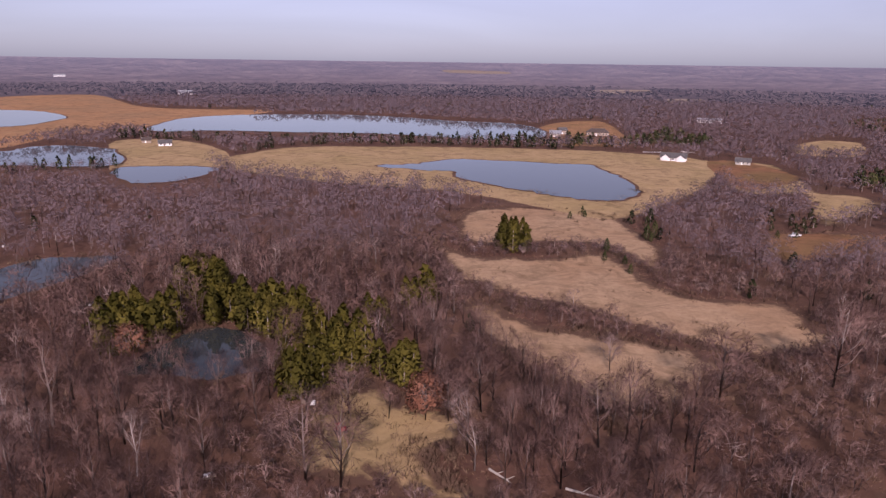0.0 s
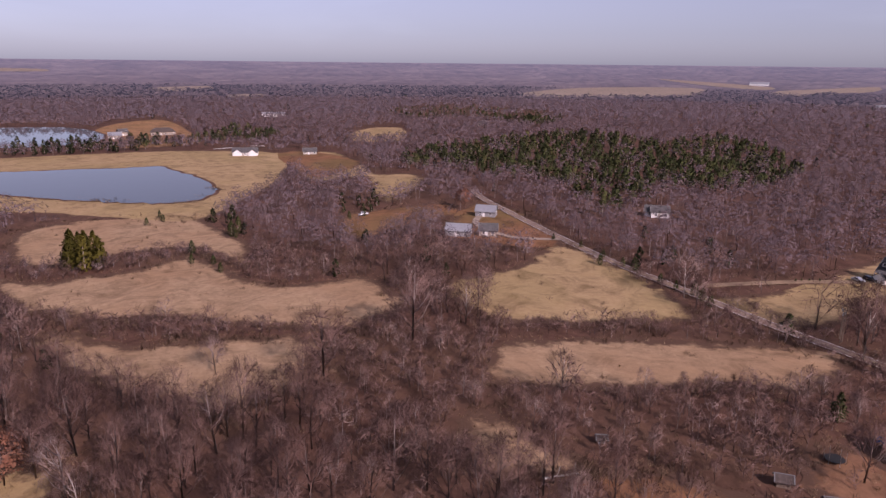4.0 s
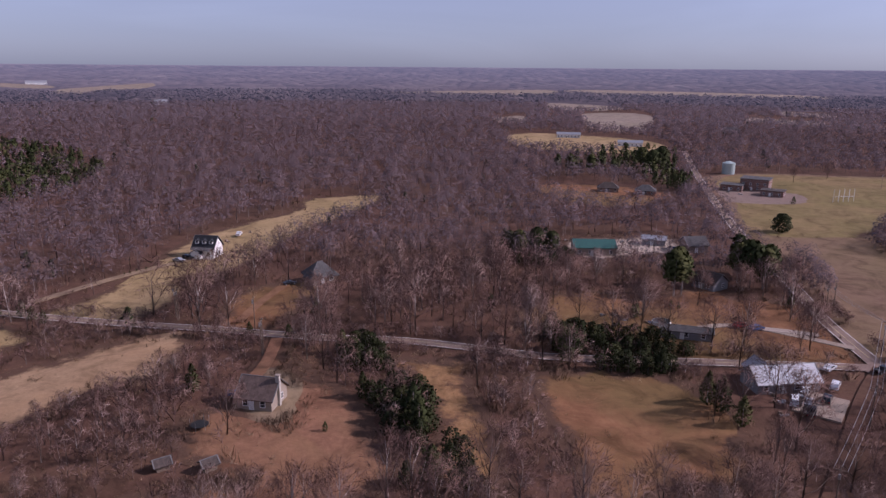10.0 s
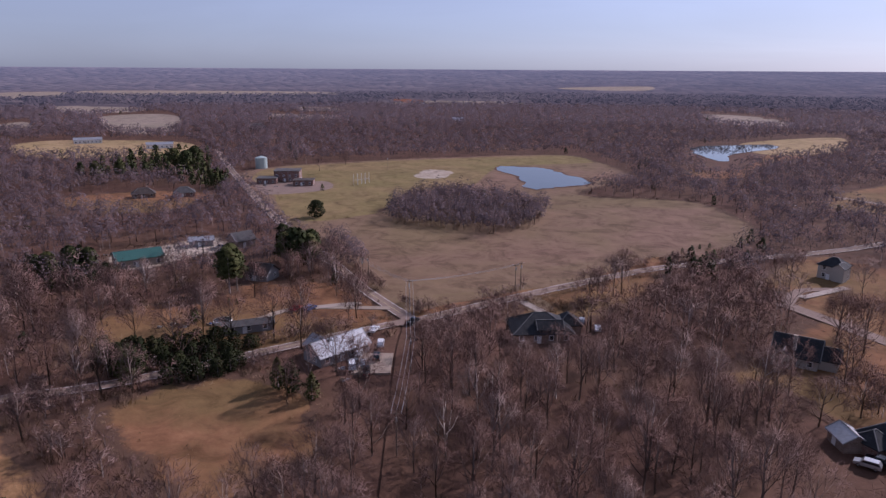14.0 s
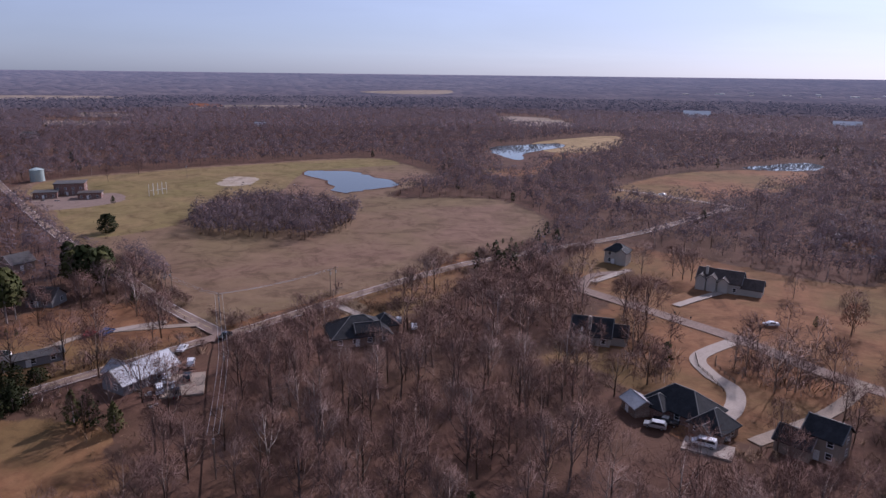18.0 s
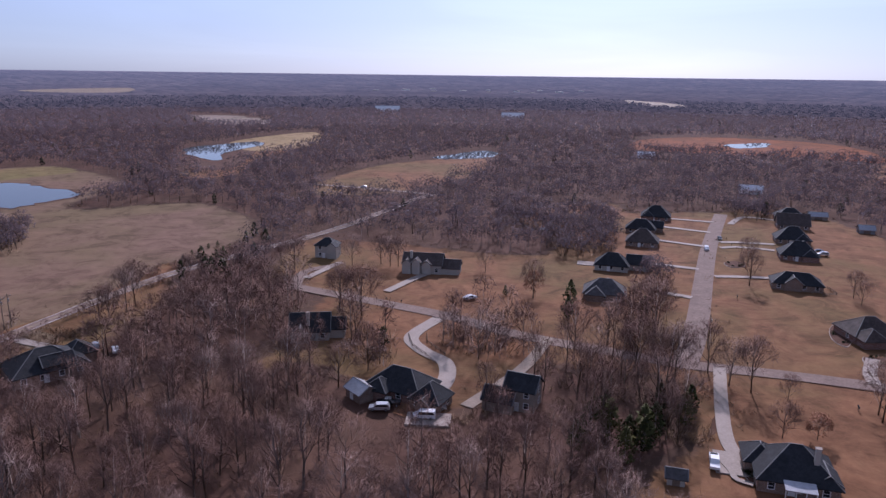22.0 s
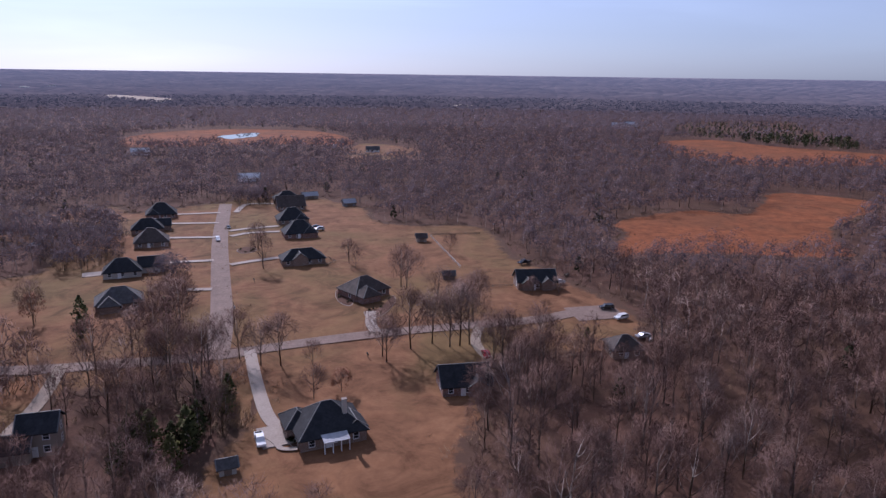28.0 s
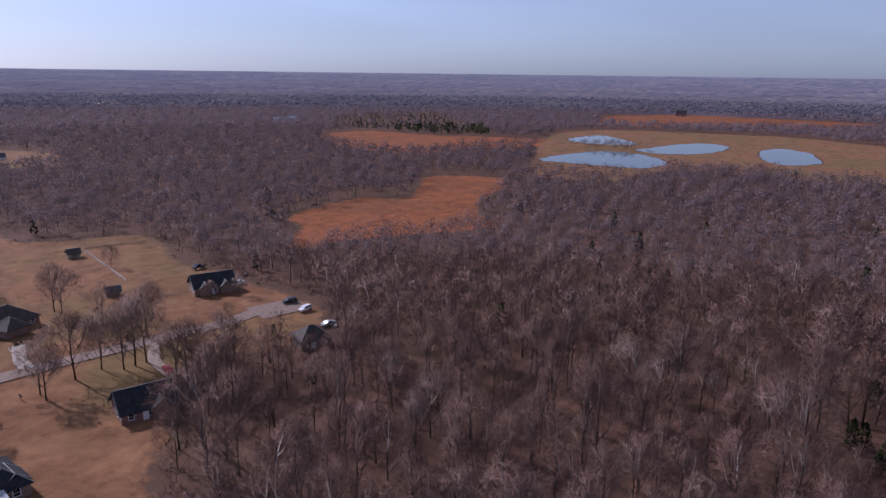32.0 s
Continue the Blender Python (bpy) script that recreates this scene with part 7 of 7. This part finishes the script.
def slab(name, x, y, turn, w, d, mat, label):
    ob = thing(name, x, y, turn, label, name)
    bm = block(-w / 2, w / 2, -d / 2, d / 2, -0.1, 0.42, soft=0.03)
    part("surface", bm, MAT[mat], ob)
    return ob


slab("patio", 38, -283, 5, 9, 6, "concrete", "pale concrete patio beside black-roofed house")
slab("patio", -13, -138, 4, 8, 9, "concrete", "pale concrete forecourt beside porch house")
slab("patio", 51, -133, 15, 10, 6, "concrete", "concrete parking pad before garage")
slab("patio", 156, -70, -30, 13, 10, "gravel", "gravel parking yard full of cars")


def utility_pole(x, y, turn, h=10.5):
    ob = thing("utility_pole", x, y, turn, "weathered wooden utility pole beside the road", "utility pole", "roadside poles")
    part("pole", cylinder(0.16, 0.1, -0.3, h, 8), MAT["wood"], ob)
    arm = part("crossarm", block(-1.2, 1.2, -0.06, 0.06, h - 0.9, h - 0.76), MAT["wood"], ob)
    for u in (-1.05, 0.0, 1.05):
        part("insulator", cylinder(0.05, 0.03, h - 0.76, h - 0.55, 6, cx=u), MAT["steel"], arm)
    part("transformer", cylinder(0.22, 0.22, h - 2.4, h - 1.5, 10, cy=0.3), MAT["steel"], ob)
    BUILT.append((x, y, 1.0))


utility_pole(221, -96, 0)
utility_pole(188, -139, 90)
utility_pole(189, -98, 45)
utility_pole(189, 103, 0)
utility_pole(167, 68, 0)
utility_pole(192, 105, 0)
utility_pole(168, 68, 10)
utility_pole(190, 103, 0)
utility_pole(189, -142, 90)
utility_pole(223, -99, 0)
utility_pole(185, 77, 0)
utility_pole(203, 224, 0)
utility_pole(484, -233, 0)
utility_pole(-8, -202, 90)

# overhead wires from the crossing along the lane
def overhead_wire(a, b, sag, label):
    n = 10
    t = np.linspace(0, 1, n)[:, None]
    pts = np.array(a) * (1 - t) + np.array(b) * t
    pts[:, 2] -= sag * 4 * (t * (1 - t))[:, 0]
    v, f = limb(pts, np.full(n, 0.03), 4)
    tagged(mesh_ob("overhead_wire", v, f, MAT["steel"]), label, "power line", "overhead wires")


for q in ((146, -76), (112, -55)):
    utility_pole(q[0], q[1], 60)
for (xa, ya), (xb, yb) in (((189, -98), (146, -76)), ((146, -76), (112, -55)), ((189, -98), (221, -96)), ((189, -98), (188, -139))):
    for off in (-1.05, 0.0, 1.05):
        overhead_wire((xa + off * 0.5, ya + off * 0.87, 9.95), (xb + off * 0.5, yb + off * 0.87, 9.95), 0.9, "thin overhead power wire between wooden poles")

tank = thing("water_tank", 540, -151, 0, "pale green cylindrical water tank with domed lid", "water tank")
part("shell", cylinder(4.6, 4.6, 0, 8.2, 28), MAT["tank"], tank)
part("lid", cylinder(4.7, 0.5, 8.2, 9.6, 28), MAT["tank"], tank)
part("ladder", block(-0.25, 0.25, 4.6, 4.75, 0, 8.4), MAT["steel"], tank)

for k in range(4):
    a = thing("practice_frame", 430 + 3.0 * k * 0.3, -183 - 3.2 * k, 20, "white steel practice frame on school lawn", "sports frame", "practice frames")
    part("upright", block(-0.08, 0.08, -1.9, -1.74, 0, 7.5), MAT["white"], a)
    part("upright", block(-0.08, 0.08, 1.74, 1.9, 0, 7.5), MAT["white"], a)
    part("crossbar", block(-0.08, 0.08, -1.74, 1.74, 3.2, 3.35), MAT["white"], a)


def rail_fence(x0, y0, x1, y1, mat, label, gap=2.4, h=1.25):
    n = max(1, int(math.hypot(x1 - x0, y1 - y0) / gap))
    turn = math.degrees(math.atan2(y1 - y0, x1 - x0))
    L = math.hypot(x1 - x0, y1 - y0)
    ob = thing("fence", x0, y0, turn, label, "fence")
    for i in range(n + 1):
        part("post", block(L * i / n - 0.07, L * i / n + 0.07, -0.07, 0.07, 0, h), MAT[mat], ob)
    for z in (0.5, 0.95):
        part("rail", block(0, L, 0.07, 0.12, z, z + 0.14), MAT[mat], ob)


rail_fence(-104, -307, -98, -252, "white", "white rail fence across the lawns")
rail_fence(75, -179, 71, -172, "wood", "low wooden rail along the curved drive")
rail_fence(71, -172, 65, -167, "wood", "low wooden rail along the curved drive")
rail_fence(65, -167, 60, -162, "wood", "low wooden rail along the curved drive")
rail_fence(70, -181, 68, -176, "wood", "low wooden rail along the curved drive")
rail_fence(68, -176, 60, -169, "wood", "low wooden rail along the curved drive")
rail_fence(-105, -310, -129, -306, "wood", "dark wooden fence behind the lawns")
rail_fence(-95, -224, -107, -222, "wood", "dark wooden fence beside twin-gabled house")
rail_fence(132, 632, 148, 635, "white", "white rail fence above the pond")
rail_fence(167, 642, 178, 636, "white", "white rail fence above the pond")
rail_fence(-50, -281, -52, -274, "wood", "wooden yard fence behind brick house")
rail_fence(-52, -274, -47, -270, "wood", "wooden yard fence behind brick house")


def fallen_log(x, y, turn, length, label):
    ob = thing("fallen_log", x, y, turn, label, "log")
    part("trunk", cylinder(0.26, 0.12, 0, length, 9, m=pose(0, 0, 0.3, 0, 90, 0)), MAT["cream"], ob)
    for k, (s, a) in enumerate(((0.35, 50), (0.6, -40), (0.8, 60))):
        part("branch", cylinder(0.09, 0.03, 0, length * 0.3, 6, m=pose(length * s, 0, 0.35, 0, 70, a)), MAT["cream"], ob)


fallen_log(74, 90, -14, 8.2, "long pale fallen trunk on grass")
fallen_log(1, 118, -45, 5.7, "bleached fallen trunk in brush")
fallen_log(15, 113, -21, 8.5, "bleached fallen trunk in brush")

tramp = thing("trampoline", 128, 67, 0, "round black trampoline with net poles", "trampoline")
part("mat", cylinder(1.9, 1.9, 0.85, 0.9, 20), MAT["tyre"], tramp)
for k in range(6):
    c, s = math.cos(k * math.pi / 3), math.sin(k * math.pi / 3)
    part("pole", cylinder(0.04, 0.04, 0, 2.5, 6, cx=1.95 * c, cy=1.95 * s), MAT["steel"], tramp)

brolly = thing("garden_umbrella", 141, 57, 0, "open white garden umbrella beside tan house", "umbrella")
part("pole", cylinder(0.04, 0.04, 0, 2.4, 8), MAT["wood"], brolly)
part("canopy", cylinder(1.6, 0.05, 1.9, 2.6, 8), MAT["white"], brolly)
part("foot", cylinder(0.35, 0.3, 0, 0.12, 12), MAT["concrete"], brolly)

pool = thing("round_pool", 206, -43, 0, "round above-ground pool beside mobile home", "pool")
part("wall", cylinder(2.8, 2.8, 0, 1.2, 24), MAT["white"], pool)
part("water", cylinder(2.65, 2.65, 1.2, 1.22, 24), MAT["water"], pool)

tractor = thing("garden_tractor", -30, 129, 30, "small red tractor parked in dry grass", "tractor")
part("body", block(-1.2, 1.3, -0.5, 0.5, 0.6, 1.2, soft=0.1), MAT["car_red"], tractor)
part("seat", block(-0.9, -0.4, -0.25, 0.25, 1.2, 1.7, soft=0.05), MAT["tyre"], tractor)
part("canopy", block(-1.2, 0.2, -0.6, 0.6, 2.1, 2.2, soft=0.03), MAT["car_red"], tractor)
for sx, r in ((-0.8, 0.65), (0.9, 0.4)):
    for sy in (-0.65, 0.65):
        part("wheel", cylinder(r, r, -0.14, 0.14, 14, m=pose(sx, sy, r, 90)), MAT["tyre"], tractor)
for sx in (-1.1, 0.1):
    for sy in (-0.5, 0.5):
        part("post", block(sx - 0.03, sx + 0.03, sy - 0.03, sy + 0.03, 1.2, 2.1), MAT["tyre"], tractor)


def mailbox(x, y, turn):
    ob = thing("mailbox", x, y, turn, "black mailbox on a wooden post by the street", "mailbox", "street mailboxes")
    part("post", block(-0.06, 0.06, -0.06, 0.06, 0, 1.2), MAT["wood"], ob)
    part("box", block(-0.16, 0.16, -0.3, 0.3, 1.1, 1.45, soft=0.05), MAT["tyre"], ob)
    BUILT.append((x, y, 0.8))


mailbox(89, -206, 0)
mailbox(95, -207, 0)
mailbox(-19, -341, 0)
mailbox(-22, -397, 0)
mailbox(-18, -255, 0)
mailbox(-9, -204, 0)
mailbox(-41, -173, 0)
mailbox(3, -172, 0)
mailbox(-41, -174, 0)
mailbox(-18, -256, 0)


def junk(x, y, turn, mat, label, w=2.2, d=1.4, h=0.9):
    ob = thing("junk_pile", x, y, turn, label, "clutter", "yard clutter")
    rr = random.Random(int(x * 7 + y))
    for k in range(5):
        u, v, s = rr.uniform(-w / 2, w / 2), rr.uniform(-d / 2, d / 2), rr.uniform(0.3, 0.6)
        part("scrap", block(u - s, u + s, v - s * 0.6, v + s * 0.6, 0, rr.uniform(0.4, h), soft=0.04), MAT[mat if k % 2 else "wood"], ob)


junk(211, -26, 40, "steel", "heap of yard clutter on bare ground")
junk(212, -30, 60, "white", "heap of yard clutter on bare ground")
junk(208, -32, 80, "grey", "heap of yard clutter on bare ground")
junk(214, -37, 10, "steel", "heap of yard clutter on bare ground")
junk(206, -39, 30, "car_blue", "heap of yard clutter on bare ground")
junk(301, -23, 60, "car_red", "heap of yard clutter on bare ground")
junk(310, -20, 40, "steel", "heap of yard clutter on bare ground")
junk(310, -45, 60, "grey", "heap of yard clutter on bare ground")
junk(310, -50, 80, "white", "heap of yard clutter on bare ground")
junk(301, -61, 40, "steel", "heap of yard clutter on bare ground")
junk(303, -65, 55, "car_blue", "heap of yard clutter on bare ground")
junk(157, -61, 70, "white", "heap of yard clutter on bare ground")
junk(150, -60, 85, "steel", "heap of yard clutter on bare ground")
junk(161, -60, 60, "grey", "heap of yard clutter on bare ground")
junk(454, -128, 40, "grey", "heap of yard clutter on bare ground")
junk(447, -134, 60, "steel", "heap of yard clutter on bare ground")
junk(89, -248, 85, "white", "heap of yard clutter on bare ground")
junk(85, -252, 15, "grey", "heap of yard clutter on bare ground")
junk(-127, -249, 50, "steel", "heap of yard clutter on bare ground")
junk(-133, -229, 35, "wood", "heap of yard clutter on bare ground")
junk(285, 129, 72, "brickred", "heap of yard clutter on bare ground")
junk(303, 126, 20, "car_black", "heap of yard clutter on bare ground")
junk(210, 300, 80, "white", "heap of yard clutter on bare ground")
junk(172, 264, 40, "steel", "heap of yard clutter on bare ground")
junk(-51, 111, 12, "white", "heap of yard clutter on bare ground")
junk(-40, 141, 5, "white", "heap of yard clutter on bare ground")
junk(-125, 199, 70, "white", "heap of yard clutter on bare ground")
junk(-198, 262, 10, "white", "heap of yard clutter on bare ground")
junk(-123, -164, 60, "steel", "heap of yard clutter on bare ground")
junk(-123, -161, 70, "white", "heap of yard clutter on bare ground")


# garden beds, footpaths and roadside ditches of the subdivision
def garden_bed(pts, label):
    loop = smooth_loop(pts, 5)
    c = np.mean(np.array(loop), axis=0)
    ob = thing("garden_bed", float(c[0]), float(c[1]), 0, label, "garden bed", "garden beds")
    ring = [(x - float(c[0]), y - float(c[1])) for x, y in loop]
    bm = bmesh.new()
    poly_prism(bm, [(x * 1.02, y * 1.02, 0.3) for x, y in ring], 0.35)
    part("edging", bm, MAT["concrete"], ob, "pale concrete edging")
    bm = bmesh.new()
    poly_prism(bm, [(x * 0.975, y * 0.975, 0.36) for x, y in ring], 0.3)
    part("mulch", bm, MAT["litter"], ob, "dark bark mulch")
    rr = random.Random(int(c[0]) * 3)
    for k in range(6):
        x, y = rr.choice(ring)
        q = shrub(900 + k, 0.7 + 0.3 * rr.random(), 30, 0.12)
        mesh_ob("shrub", q[0] + [x * 0.7, y * 0.7, 0.35], q[1], MAT["dark_cedar"], parent=ob, normals=q[2])


garden_bed([(-44, -234), (-48, -240), (-49, -228), (-46, -218), (-43, -223)], "curved mulch bed with pale edging beside brick house")
garden_bed([(-16, -145), (-14, -137), (-15, -133), (-16, -132), (-17, -144)], "mulch bed with shrubs along the drive")
garden_bed([(-49, -211), (-55, -213), (-62, -224), (-61, -217), (-54, -206), (-49, -205)], "mulch bed with pale edging at front walk")
garden_bed([(-15, -306), (-19, -311), (-23, -308), (-22, -302), (-17, -300)], "kidney-shaped planting bed in brown lawn")
ribbon("footpath", [(-10, -139), (-12, -135), (-13, -132), (-16, -131)], 1.3, MAT["concrete"], 0.52, "narrow curved concrete walk", "footpath")
ribbon("driveway", [(-51, -210), (-48, -198), (-48, -191)], 3.4, MAT["concrete"], 0.524, "short pale concrete drive", "driveway")
# flat dark ribbons paint the shadow line of a roadside ditch
ribbon("ditch", [(-6, -191), (-20, -190), (-36, -191), (-49, -192)], 1.4, MAT["litter"], 0.3, "shallow roadside ditch, its shadow line a flat dark strip", "ditch")
ribbon("ditch", [(-8, -188), (-35, -187), (-59, -187)], 1.0, MAT["litter"], 0.304, "shallow roadside ditch, its shadow line a flat dark strip", "ditch")
